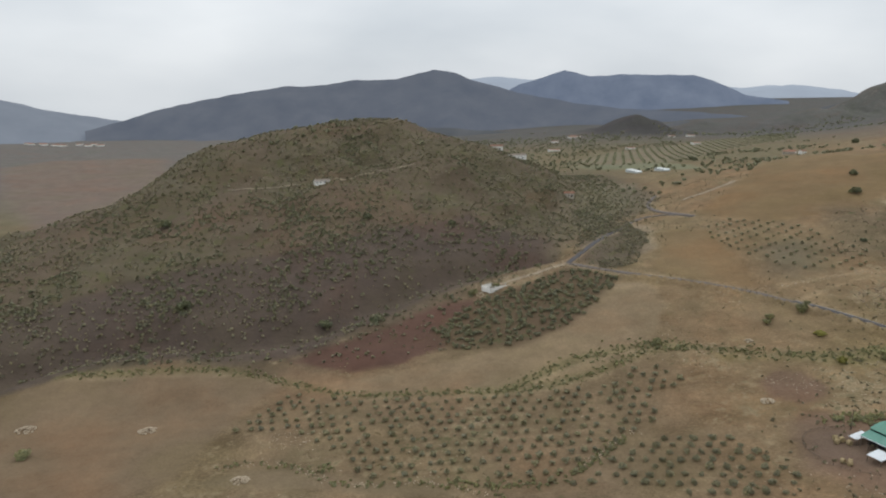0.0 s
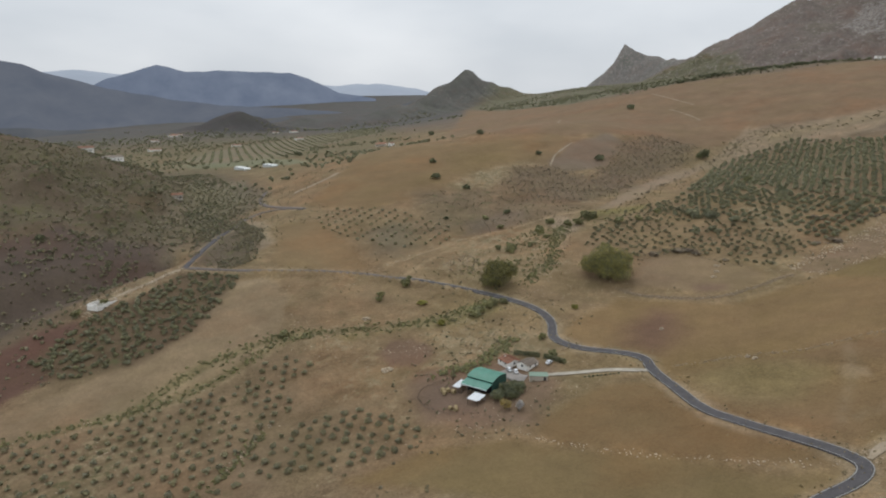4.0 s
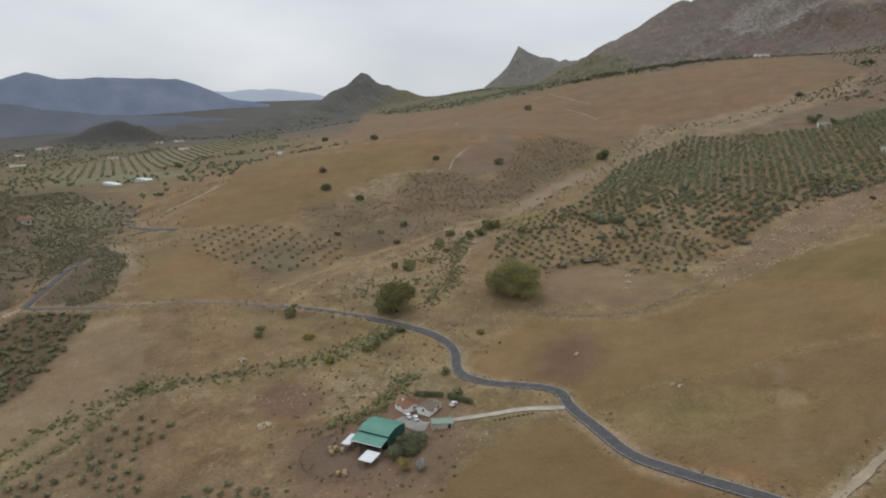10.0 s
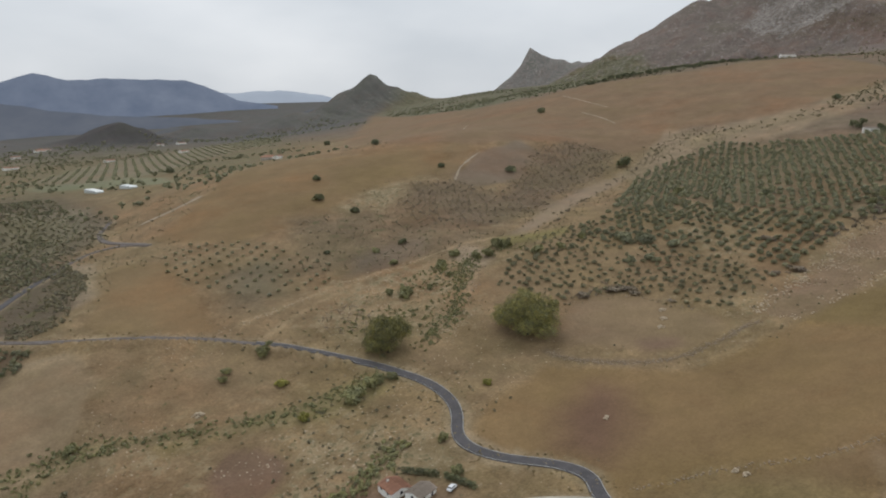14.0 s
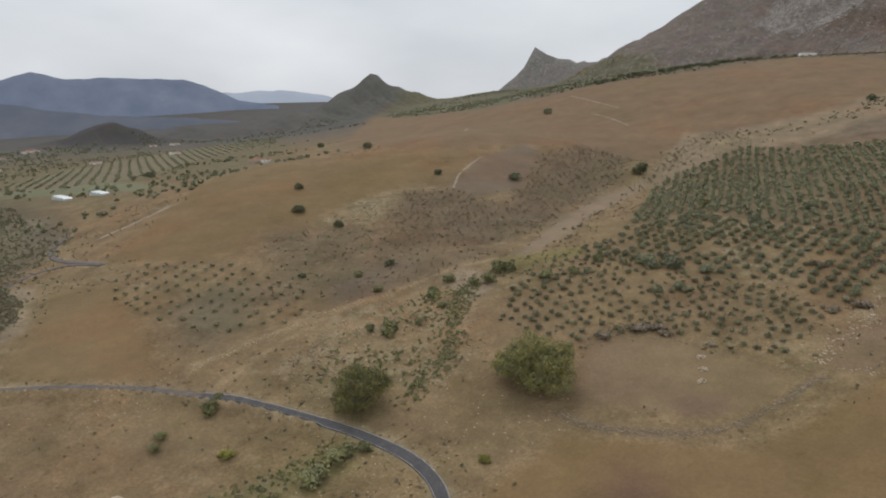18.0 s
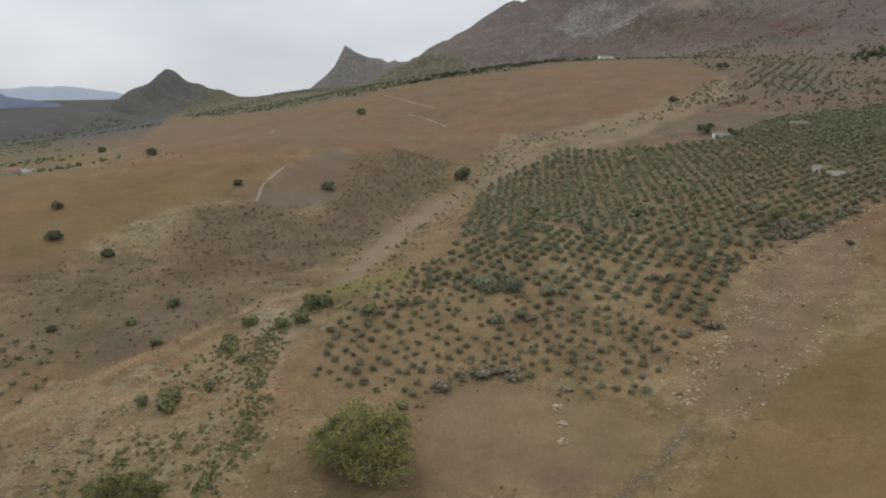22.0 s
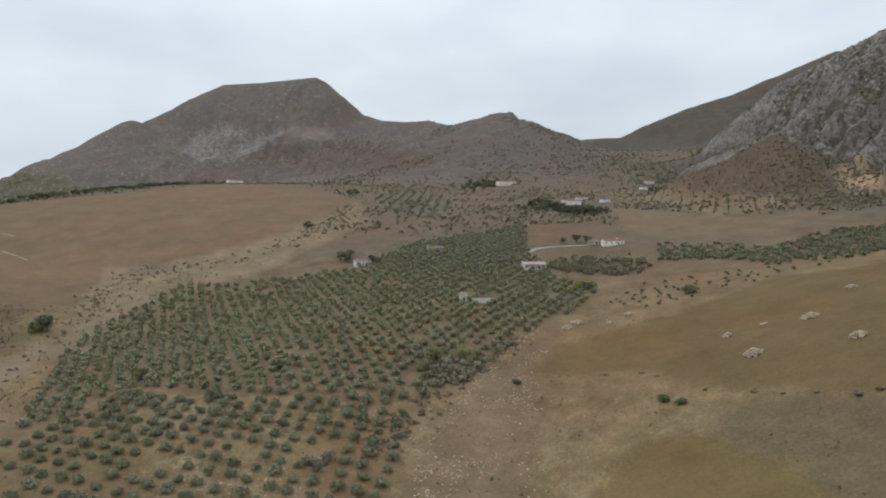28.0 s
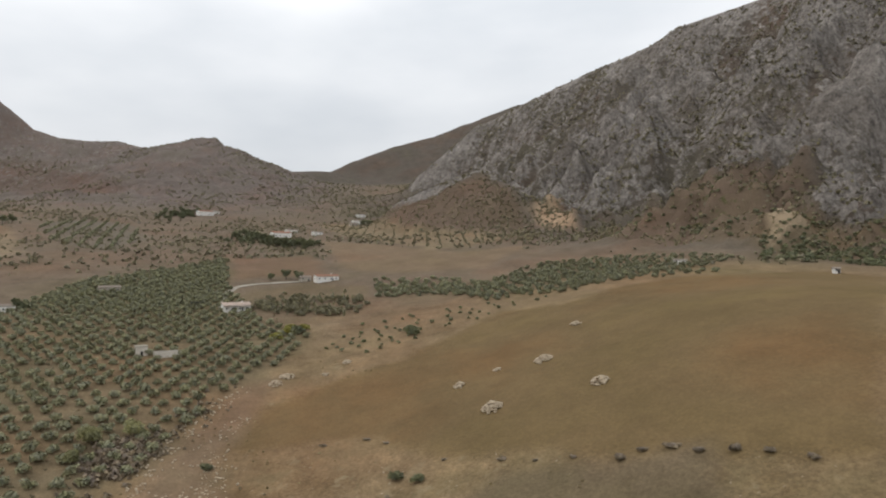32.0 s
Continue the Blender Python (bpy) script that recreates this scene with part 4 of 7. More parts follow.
# ---- roads and tracks ----
def ribbon(line, left, right, lift, skirt=0.0, cross=5, ragged=0.0, seed=0):
    """Rows of places across a strip laid over the land."""
    go = np.gradient(line, axis=0)
    go /= np.linalg.norm(go, axis=1)[:, None] + 1e-9
    side = np.stack([go[:, 1], -go[:, 0]], 1)
    mid = land_at(line[:, 0], line[:, 1])
    rows = []
    n = np.arange(len(line)) * 1.5
    for u in np.linspace(0, 1, cross):
        off = left + (right - left) * u
        if ragged:
            off = off + ragged * (abs(2 * u - 1)) * np.sign(u - 0.5) * fractal(n, n * 0 + 7 * round(u), 6, 3, seed)
            p = line + side * off[:, None]
        else:
            p = line + side * off
        z = np.maximum(land_at(p[:, 0], p[:, 1]), mid - 0.25) + lift
        rows.append(np.concatenate([p, z[:, None]], 1))
    if skirt:
        rows = [rows[0] - (0, 0, skirt)] + rows + [rows[-1] - (0, 0, skirt)]
    return np.stack(rows, 1)


def strip(name, mat, label, category, *args, parent=None, kind="structure", **keys):
    ob = new(name, from_grid(name, ribbon(*args, **keys), mat))
    if parent:
        ob.parent = parent
        return ob
    return tagged(ob, label, category, kind=kind)


road_line = rounded_line(((-40, 40), (60, 66), (130, 88)) + ROAD[:24])
road = strip("road", ASPHALT, "narrow grey asphalt country road with pale worn edge lines", "road", road_line, -2.4, 2.4, 0.30, skirt=0.6)
for off in (-2.25, 2.1):
    strip("edge_line", LINE_PAINT, "", "", road_line, off, off + 0.22, 0.325, cross=2, parent=road)
strip("road_worn", ASPHALT_OLD, "paler dusty stretch of the country road along the slope", "road", rounded_line(ROAD[23:]), -1.8, 1.8, 0.2, skirt=0.5, ragged=0.3)
road_up = strip("road_up", ASPHALT, "grey asphalt side road climbing along the bank", "road", rounded_line(ROAD_UP), -2.2, 2.2, 0.3, skirt=0.6)
road_wind = strip("road_winding", ASPHALT_OLD, "grey winding lane over the far side of the slope", "road", rounded_line(ROAD_WINDING), -1.8, 1.8, 0.4, skirt=0.8)
strip("track_edge", DIRT, "pale dirt track along a field edge", "track", rounded_line(TRACK_EDGE), -1.8, 1.8, 0.3, ragged=0.6)
strip("track_white", DIRT, "whitish gravel track along the hillside", "track", rounded_line(TRACK_WHITE), -1.1, 1.1, 0.3, ragged=0.5)
strip("track_hill", DIRT, "pale track across the flank of the scrubby hill", "track", rounded_line(((-195, 627), (-152, 622), (-123, 640), (-93, 655), (-56, 670), (-27, 678))), -0.9, 0.9, 0.4, ragged=0.5)
strip("farm_lane", CONCRETE, "pale concrete farm lane from the road to the yard", "track", rounded_line(FARM_LANE), -1.5, 1.5, 0.3, ragged=0.3)
strip("track_east", DIRT, "stony dirt track climbing away from the road", "track", rounded_line(TRACK_EAST + ((330, 70), (380, 58))), -1.4, 1.4, 0.3, ragged=0.7)

# ---- makers of things ----
LEAF_OLIVE = foliage("olive_leaves", (0.232, 0.226, 0.136), (0.315, 0.302, 0.190), (0.170, 0.170, 0.100), 0.35)
LEAF_BIG = foliage("willow_leaves", (0.205, 0.190, 0.080), (0.320, 0.285, 0.108), (0.125, 0.124, 0.060), 0.35, 0.34)
LEAF_DARK = foliage("dark_leaves", (0.148, 0.154, 0.086), (0.215, 0.215, 0.118), (0.110, 0.118, 0.068))
LEAF_GREEN = foliage("green_leaves", (0.240, 0.230, 0.112), (0.320, 0.298, 0.145), (0.180, 0.178, 0.086))
LEAF_YELLOW = foliage("yellow_leaves", (0.254, 0.236, 0.061), (0.367, 0.324, 0.088), (0.105, 0.105, 0.038))
LEAF_BROWN = foliage("bare_twigs", (0.255, 0.202, 0.138), (0.315, 0.252, 0.174), (0.200, 0.160, 0.110))
LEAF_SCRUB = foliage("scrub_leaves", (0.232, 0.200, 0.122), (0.300, 0.255, 0.158), (0.178, 0.158, 0.094))
LEAF_RUST = foliage("dry_thorn", (0.250, 0.200, 0.140), (0.320, 0.255, 0.180), (0.190, 0.152, 0.108))
LEAF_HILL = foliage("hill_scrub_leaves", (0.228, 0.200, 0.128), (0.285, 0.246, 0.160), (0.175, 0.160, 0.100))
LEAF_THICKET = foliage("hill_thicket_leaves", (0.192, 0.184, 0.108), (0.245, 0.230, 0.138), (0.150, 0.148, 0.088))
LEAF_YOUNG = foliage("young_olive_leaves", (0.242, 0.222, 0.132), (0.315, 0.285, 0.175), (0.180, 0.170, 0.100), 0.4)
LEAF_TWIG = foliage("winter_twigs", (0.275, 0.212, 0.148), (0.335, 0.262, 0.186), (0.215, 0.166, 0.118))
LEAF_SOFT = foliage("soft_leaves", (0.250, 0.226, 0.140), (0.320, 0.285, 0.175), (0.190, 0.175, 0.105))
STRAW = foliage("straw_tufts", (0.26, 0.20, 0.105), (0.36, 0.29, 0.17), (0.16, 0.12, 0.065))
BARK = surface("bark", (0.10, 0.078, 0.058), 0.35, 3.0, 0.95, 0.05)
STONE = surface("limestone", (0.52, 0.425, 0.305), 0.25, 1.5, 0.92, 0.05, worn=(0.40, 0.315, 0.215))
STONE_BROWN = surface("earthy_stone", (0.320, 0.248, 0.172), 0.3, 1.4, 0.94, 0.05, worn=(0.22, 0.165, 0.112))
STONE_GREY = surface("grey_limestone", (0.28, 0.245, 0.205), 0.35, 1.2, 0.92, 0.06, worn=(0.19, 0.16, 0.13))
WHITEWASH = surface("whitewash", (0.84, 0.82, 0.77), 0.08, 0.6, 0.9, 0.01, worn=(0.58, 0.54, 0.48))
PALE_WALL = surface("pale_render", (0.62, 0.57, 0.49), 0.18, 0.6, 0.92, 0.02, worn=(0.46, 0.41, 0.34))
DULL_WALL = surface("dull_render", (0.46, 0.41, 0.34), 0.22, 0.6, 0.92, 0.02, worn=(0.34, 0.29, 0.23))
TILE_RED = surface("red_tiles", (0.30, 0.155, 0.10), 0.28, 1.0, 0.85, 0.05, worn=(0.21, 0.125, 0.095), per_piece=0.12)
TILE_GREY = surface("grey_brown_tiles", (0.25, 0.205, 0.165), 0.28, 1.0, 0.85, 0.05, worn=(0.19, 0.155, 0.13), per_piece=0.1)
TILE_PALE = surface("weathered_pink_tiles", (0.46, 0.36, 0.30), 0.2, 1.0, 0.88, 0.05, worn=(0.36, 0.27, 0.22))
GREEN_SHEET = surface("green_sheet_metal", (0.068, 0.232, 0.168), 0.16, 0.5, 0.5, 0.01, worn=(0.085, 0.20, 0.155), per_piece=0.05)
TEAL_SHEET = surface("teal_sheet_metal", (0.095, 0.265, 0.205), 0.18, 0.5, 0.55, 0.01, worn=(0.14, 0.25, 0.21), per_piece=0.05)
PALE_GREEN = surface("faded_green_sheet", (0.22, 0.31, 0.24), 0.2, 0.5, 0.7, 0.01, worn=(0.27, 0.29, 0.24))
WHITE_SHEET = surface("white_sheet_metal", (0.66, 0.69, 0.71), 0.1, 0.5, 0.5, 0.005, per_piece=0.04)
DARK_WALL = surface("dark_green_wall", (0.030, 0.085, 0.065), 0.2, 0.6, 0.7, 0.01)
# near-black stands for the shade inside openings; the carport roof has it too
DARK_GAP = surface("dark_opening", (0.020, 0.020, 0.022), 0.2, 1.0, 0.9, 0.0)
GLASS_DARK = surface("window_glass", (0.03, 0.035, 0.04), 0.1, 1.0, 0.15, 0.0)
CAR_WHITE = surface("car_paint", (0.70, 0.71, 0.72), 0.05, 1.0, 0.25, 0.0)
RUBBER = surface("tyre_rubber", (0.025, 0.025, 0.025), 0.2, 4.0, 0.8, 0.0)
HAY = surface("hay", (0.40, 0.31, 0.17), 0.35, 2.0, 0.98, 0.08, worn=(0.24, 0.19, 0.10))
WOOD_POST = surface("weathered_wood", (0.15, 0.12, 0.09), 0.3, 3.0, 0.9, 0.03)
PLASTIC_ROOF = surface("greenhouse_sheet", (0.58, 0.61, 0.60), 0.15, 0.4, 0.4, 0.0, worn=(0.42, 0.47, 0.46))


def part(name, shape, mat, parent, label=""):
    """Links a bmesh or a mesh as one object under a thing or a part."""
    if isinstance(shape, bmesh.types.BMesh):
        mesh = bpy.data.meshes.new(name)
        shape.to_mesh(mesh)
        shape.free()
    else:
        mesh = shape
    if not mesh.materials:
        mesh.materials.append(mat)
    ob = new(name, mesh)
    ob.parent = parent
    if label:
        ob["label"] = label
    return ob


def thing(name, x, y, turn=0.0, z=None, sink=0.0):
    ob = new(name)
    ob.empty_display_size = 0.5
    ob.matrix_world = pose(x, y, (land(x, y) if z is None else z) - sink, 0, 0, turn)
    return ob


def block(bm, x0, x1, y0, y1, z0, z1, bevel=0.0):
    made = bmesh.ops.create_cube(bm, size=1.0)["verts"]
    bmesh.ops.scale(bm, vec=(x1 - x0, y1 - y0, z1 - z0), verts=made)
    bmesh.ops.translate(bm, vec=((x0 + x1) / 2, (y0 + y1) / 2, (z0 + z1) / 2), verts=made)
    if bevel:
        edges = list({e for v in made for e in v.link_edges})
        bmesh.ops.bevel(bm, geom=edges, offset=bevel, segments=2, affect="EDGES")
    return made


def box_part(name, mat, parent, x0, x1, y0, y1, z0, z1, bevel=0.0, label=""):
    bm = bmesh.new()
    block(bm, x0, x1, y0, y1, z0, z1, bevel)
    return part(name, bm, mat, parent, label)


def tube(bm, a, b, ra, rb, sides=6):
    """A tapered limb from a to b."""
    a, b = Vector(a), Vector(b)
    axis = (b - a).normalized()
    u = axis.orthogonal().normalized()
    v = axis.cross(u)
    rings = []
    for p, r in ((a, ra), (b, rb)):
        rings.append([bm.verts.new(p + r * (math.cos(k * math.tau / sides) * u + math.sin(k * math.tau / sides) * v)) for k in range(sides)])
    for k in range(sides):
        bm.faces.new((rings[0][k], rings[0][(k + 1) % sides], rings[1][(k + 1) % sides], rings[1][k]))
    bm.faces.new(rings[1])


def leaf_clumps(rng, lobes, count, size, inner=0.25, facets=4):
    """Corners of many small leafy clumps spread over the lobes of a crown: each a bent pair of facets."""
    lobes = np.array(lobes, float)
    weight = lobes[:, 3] ** 2
    pick = rng.choice(len(lobes), count, p=weight / weight.sum())
    way = rng.normal(size=(count, 3))
    way /= np.linalg.norm(way, axis=1)[:, None]
    way[:, 2] = np.where(way[:, 2] < -0.6, -way[:, 2], way[:, 2])
    reach = lobes[pick, 3] * (1 - inner * rng.random(count) ** 1.5) * (1 + 0.12 * rng.normal(size=count))
    centre = lobes[pick, :3] + way * reach[:, None] * np.array([1, 1, 0.85])
    normal = way + 0.45 * rng.normal(size=(count, 3))
    normal /= np.linalg.norm(normal, axis=1)[:, None]
    u = np.cross(normal, rng.normal(size=(count, 3)))
    u /= np.linalg.norm(u, axis=1)[:, None] + 1e-9
    v = np.cross(normal, u)
    s = size * (0.6 + 0.8 * rng.random(count))[:, None]
    bend = normal * s * 0.35
    if facets == 3:
        return np.stack([centre - u * s * 1.1 - v * s * 0.7, centre + u * s * 1.1 - v * s * 0.7, centre + v * s * 1.2], 1).reshape(-1, 3)
    corners = np.stack([centre - u * s - bend, centre - v * s * 0.8, centre + u * s - bend, centre + v * s * 0.8], 1)
    return corners.reshape(-1, 3)


def clump_mesh(name, corners, mat):
    mesh = bpy.data.meshes.new(name)
    faces = np.arange(len(corners)).reshape(-1, 4)
    mesh.from_pydata(corners.tolist(), [], faces.tolist())
    mesh.materials.append(mat)
    return mesh


def billows(rng, lobes, count, ratio):
    """Smaller lobes that bulge out of the upper side of larger ones."""
    out = [(x, y, z, r * 0.66) for x, y, z, r in lobes]
    for x, y, z, r in lobes:
        for k in range(count):
            way = rng.normal(size=3)
            way[2] = abs(way[2]) * 0.9 - 0.25
            way /= np.linalg.norm(way)
            out.append((x + way[0] * r * 0.84, y + way[1] * r * 0.84, z + way[2] * r * 0.8, r * ratio * (0.7 + 0.6 * rng.random())))
    return out


def crown_lobes(rng, radius, height, base, count):
    """Uneven lobes that fill a broad crown."""
    lobes = [(0, 0, base + height * 0.5, radius * 0.68)]
    for k in range(count):
        a = math.tau * (k + rng.random() * 0.7) / count
        far = radius * (0.38 + 0.3 * rng.random())
        lobes.append((far * math.cos(a), far * math.sin(a), base + height * (0.2 + 0.58 * rng.random()), radius * (0.30 + 0.22 * rng.random())))
    return lobes


def trunk_mesh(rng, height, radius, spread, limbs=3):
    bm = bmesh.new()
    lean = (0.15 * height * rng.normal(), 0.15 * height * rng.normal())
    fork = (lean[0], lean[1], height)
    tube(bm, (0, 0, -0.4), (lean[0] * 0.5, lean[1] * 0.5, height * 0.5), radius * 1.35, radius)
    tube(bm, (lean[0] * 0.5, lean[1] * 0.5, height * 0.5), fork, radius, radius * 0.8)
    for k in range(limbs):
        a = math.tau * (k + 0.5 * rng.random()) / limbs
        tip = (fork[0] + spread * math.cos(a), fork[1] + spread * math.sin(a), height + spread * (0.8 + 0.6 * rng.random()))
        tube(bm, fork, tip, radius * 0.6, radius * 0.25, 5)
    mesh = bpy.data.meshes.new("trunk")
    bm.to_mesh(mesh)
    bm.free()
    mesh.materials.append(BARK)
    return mesh


def tree(name, rng, radius, height, base, lobes, leaves, size, leaf, trunk_radius, limbs=3, stems=1, bulge=0):
    """A tree as an empty at its foot with its trunk and crown."""
    foot = new(name)
    foot.empty_display_size = 0.5
    for k in range(stems):
        t = part("trunk", trunk_mesh(rng, base + height * 0.25, trunk_radius, radius * (0.28 if stems > 1 else 0.45), limbs), BARK, foot)
        if stems > 1:
            t.location = (radius * 0.2 * math.cos(math.tau * k / stems), radius * 0.2 * math.sin(math.tau * k / stems), 0)
    shape = crown_lobes(rng, radius, height, base, lobes)
    if bulge:
        shape = billows(rng, shape, bulge, 0.36)
    part("crown", clump_mesh("crown", leaf_clumps(rng, shape, leaves, size), leaf), leaf, foot)
    return foot


def spread_over(name, shapes, places, mat, label, category):
    """One mesh of many alike small things. places: x, y, size, turn, and which shape; they stand on the land."""
    places = np.asarray(places, float)
    z = land_at(places[:, 0], places[:, 1])
    verts, faces, start = [], [], 0
    for k, (pts, quads) in enumerate(shapes):
        mine = places[:, 4].astype(int) == k
        p, base = places[mine], z[mine]
        if not len(p):
            continue
        c, s = np.cos(p[:, 3])[:, None], np.sin(p[:, 3])[:, None]
        x = p[:, 0:1] + p[:, 2:3] * (c * pts[:, 0] - s * pts[:, 1])
        y = p[:, 1:2] + p[:, 2:3] * (s * pts[:, 0] + c * pts[:, 1])
        h = base[:, None] + p[:, 2:3] * pts[:, 2]
        verts.append(np.stack([x, y, h], -1).reshape(-1, 3))
        faces.append((quads[None] + (start + np.arange(len(p)) * len(pts))[:, None, None]).reshape(-1, quads.shape[1]))
        start += len(p) * len(pts)
    verts, faces = np.concatenate(verts), np.concatenate(faces)
    mesh = bpy.data.meshes.new(name)
    n = faces.shape[1]
    mesh.vertices.add(len(verts))
    mesh.vertices.foreach_set("co", verts.astype(np.float32).ravel())
    mesh.loops.add(faces.size)
    mesh.loops.foreach_set("vertex_index", faces.astype(np.int32).ravel())
    mesh.polygons.add(len(faces))
    mesh.polygons.foreach_set("loop_start", np.arange(0, faces.size, n, dtype=np.int32))
    mesh.update(calc_edges=True)
    mesh.materials.append(mat)
    return tagged(new(name, mesh), label, category, kind="stuff")


def leafy_shape(rng, radius, height, base, lobes, leaves, size):
    corners = leaf_clumps(rng, crown_lobes(rng, radius, height, base, lobes), leaves, size, facets=3)
    return corners, np.arange(len(corners)).reshape(-1, 3)


def stone_shape(rng):
    """A broken boulder: a rough six-sided lump with chipped corners."""
    bm = bmesh.new()
    bmesh.ops.create_icosphere(bm, subdivisions=1, radius=0.5)
    for v in bm.verts:
        v.co = Vector((v.co.x * 1.15, v.co.y * 0.9, v.co.z * 0.7)) * float(0.7 + 0.6 * rng.random())
        v.co.z += 0.12
    pts = np.array([v.co[:] for v in bm.verts])
    tris = np.array([[v.index for v in f.verts] for f in bm.faces])
    bm.free()
    return pts, tris


def in_grove(outline, step, row, rng, jitter=0.8, skip=0.05):
    """Places in rows inside an outline: step leads from tree to tree, row from one row to the next."""
    pts = np.array(outline, float)
    mid = pts.mean(0)
    n = int(np.abs(pts - mid).max() * 3.2 / min(math.hypot(*step), math.hypot(*row)))
    u, v = np.meshgrid(np.arange(-n, n), np.arange(-n, n))
    x = mid[0] + step[0] * u + row[0] * v + jitter * rng.normal(size=u.shape)
    y = mid[1] + step[1] * u + row[1] * v + jitter * rng.normal(size=u.shape)
    keep = (inside(x, y, outline) > 0) & (rng.random(u.shape) > skip)
    return np.stack([x[keep], y[keep]], 1)


def square(along, across, turn):
    """Steps of a plain rectangular planting, turned by some degrees."""
    c, s = math.cos(radians(turn)), math.sin(radians(turn))
    return (along * c, along * s), (-across * s, across * c)


def beside(line, count, wide, rng):
    """Places strewn along a line."""
    p = rounded_line(line)
    at = p[rng.integers(0, len(p), count)]
    return at + wide * rng.normal(size=(count, 2))

# ---- olive groves ----
rng = np.random.default_rng(5)
olives = []
for k in range(6):
    t = tree("olive_tree", rng, 2.45 + 0.10 * k, 2.9, 0.1, 9, 640, 0.27, LEAF_OLIVE, 0.18)
    olives.append(tagged(t, "grey-green olive tree with a rounded crown, planted in a row", "tree", "olive grove on the slope"))
young = []
for k in range(4):
    t = tree("young_olive_tree", rng, 1.65 + 0.12 * k, 2.0, 0.0, 7, 330, 0.23, LEAF_YOUNG, 0.10)
    young.append(tagged(t, "small olive tree on dry brown ground", "tree", "young olive grove by the farm"))


def plant(kinds, places, low, high):
    """Stand the first of each kind and copies of it on the given places."""
    for n, (x, y) in enumerate(places):
        s = (low + (high - low) * rng.random()) * (1.0 + 0.28 * float(smooth(x, 470, 530)))
        m = pose(x, y, land(x, y) - 0.1, 0, 0, 360 * rng.random()) @ Matrix.Diagonal((s, s, s * (0.85 + 0.3 * rng.random()), 1))
        if n < len(kinds):
            kinds[n].matrix_world = m
        else:
            ob = copy_thing(kinds[n % len(kinds)], Matrix())
            ob.matrix_basis = m


near_low = in_grove(GROVE_LOW, (1.6, 7.5), (7.9, 0.6), rng, 0.6, 0.07)
near_sparse = in_grove(GROVE_SPARSE, (1.2, 6.2), (6.0, -2.4), rng, 1.1, 0.10)
plant(olives, near_low, 0.68, 1.02)
plant(young, np.concatenate([near_sparse, in_grove(GROVE_NEAR, (6.0, -1.4), (3.9, 5.2), rng, 0.5, 0.05)]), 0.68, 1.1)

olive_shapes = [leafy_shape(rng, 2.3, 2.6, 0.0, 9, 230, 0.34) for k in range(8)]
far_shapes = [leafy_shape(rng, 2.0, 2.2, 0.0, 5, 26, 0.8) for k in range(8)]
small_shapes = [leafy_shape(rng, 1.65, 1.9, 0.0, 7, 130, 0.31) for k in range(6)]


def rows_of(places, low, high, kinds):
    n = len(places)
    return np.column_stack([places, low + (high - low) * rng.random(n), rng.random(n) * math.tau, rng.integers(0, kinds, n)])


east = in_grove(GROVE_EAST, (1.2, 7.7), (7.0, -3.1), rng, 0.5, 0.04)
east = east + (0.6 * smooth(east[:, 1], 310, 370))[:, None] * rng.normal(size=east.shape)
spread_over("olive_grove", olive_shapes, rows_of(east, 0.92, 1.28, 8), LEAF_OLIVE, "dense rows of grey-green olive trees on the slope", "olive grove")
spread_over("olive_grove", olive_shapes, rows_of(in_grove(GROVE_TOP, (1.2, 6.4), (6.0, -2.8), rng, 1.0, 0.05), 0.75, 1.15, 8), LEAF_OLIVE, "thick olive trees round the sheds above the grove", "olive grove")
spread_over("olive_grove", small_shapes, rows_of(in_grove(GROVE_WEST, (5.8, -0.1), (-2.5, 7.3), rng, 0.55, 0.08), 0.7, 1.1, 6), LEAF_YOUNG, "rows of small olive trees on dry brown ground", "olive grove")
spread_over("olive_grove", small_shapes, rows_of(in_grove(GROVE_CORNER, (2.5, -10.2), (6.4, 3.6), rng, 0.6, 0.05), 0.65, 0.95, 6), LEAF_YOUNG, "sparse rows of small olive trees beside a brown field", "olive grove")
spread_over("olive_grove", far_shapes, rows_of(in_grove(GROVE_KNOLL, *square(5.5, 13.5, 6), rng, 0.5, 0.03), 0.75, 1.05, 8), LEAF_OLIVE, "olive rows on a rounded knoll", "olive grove")
spread_over("olive_grove", small_shapes, rows_of(in_grove(GROVE_BEHIND, (6.5, 2.0), (-2.6, 8.4), rng, 0.6, 0.06), 0.5, 0.8, 6), LEAF_OLIVE, "straight olive rows on the slope behind the hill", "olive grove")
spread_over("orchard", small_shapes, rows_of(in_grove(ORCHARD_TERRACE, *square(6.5, 12.5, -14), rng, 0.6, 0.06), 0.45, 0.75, 6), LEAF_SOFT, "rows of small trees on a pale terrace below the crag", "orchard")
spread_over("olive_grove", olive_shapes, rows_of(in_grove(GROVE_STRIP, *square(6.5, 6.5, 10), rng, 1.5, 0.1), 0.75, 1.15, 8), LEAF_OLIVE, "thick strip of olive trees behind the bare field", "olive grove")
spread_over("olive_grove", olive_shapes, rows_of(np.concatenate([in_grove(GROVE_FOOT, *square(7.0, 7.5, 30), rng, 1.3, 0.1), in_grove(GROVE_BELT, *square(5.8, 6.4, 30), rng, 1.2, 0.08)]), 0.65, 1.05, 8), LEAF_OLIVE, "green olive trees along the field edge below the crag", "olive grove")
spread_over("olive_orchard", far_shapes, rows_of(in_grove(ORCHARD_VALLEY, *square(7, 15, 76), rng, 0.8, 0.05), 0.75, 1.1, 8), LEAF_OLIVE, "far olive orchard in straight lines on the valley floor", "olive grove")
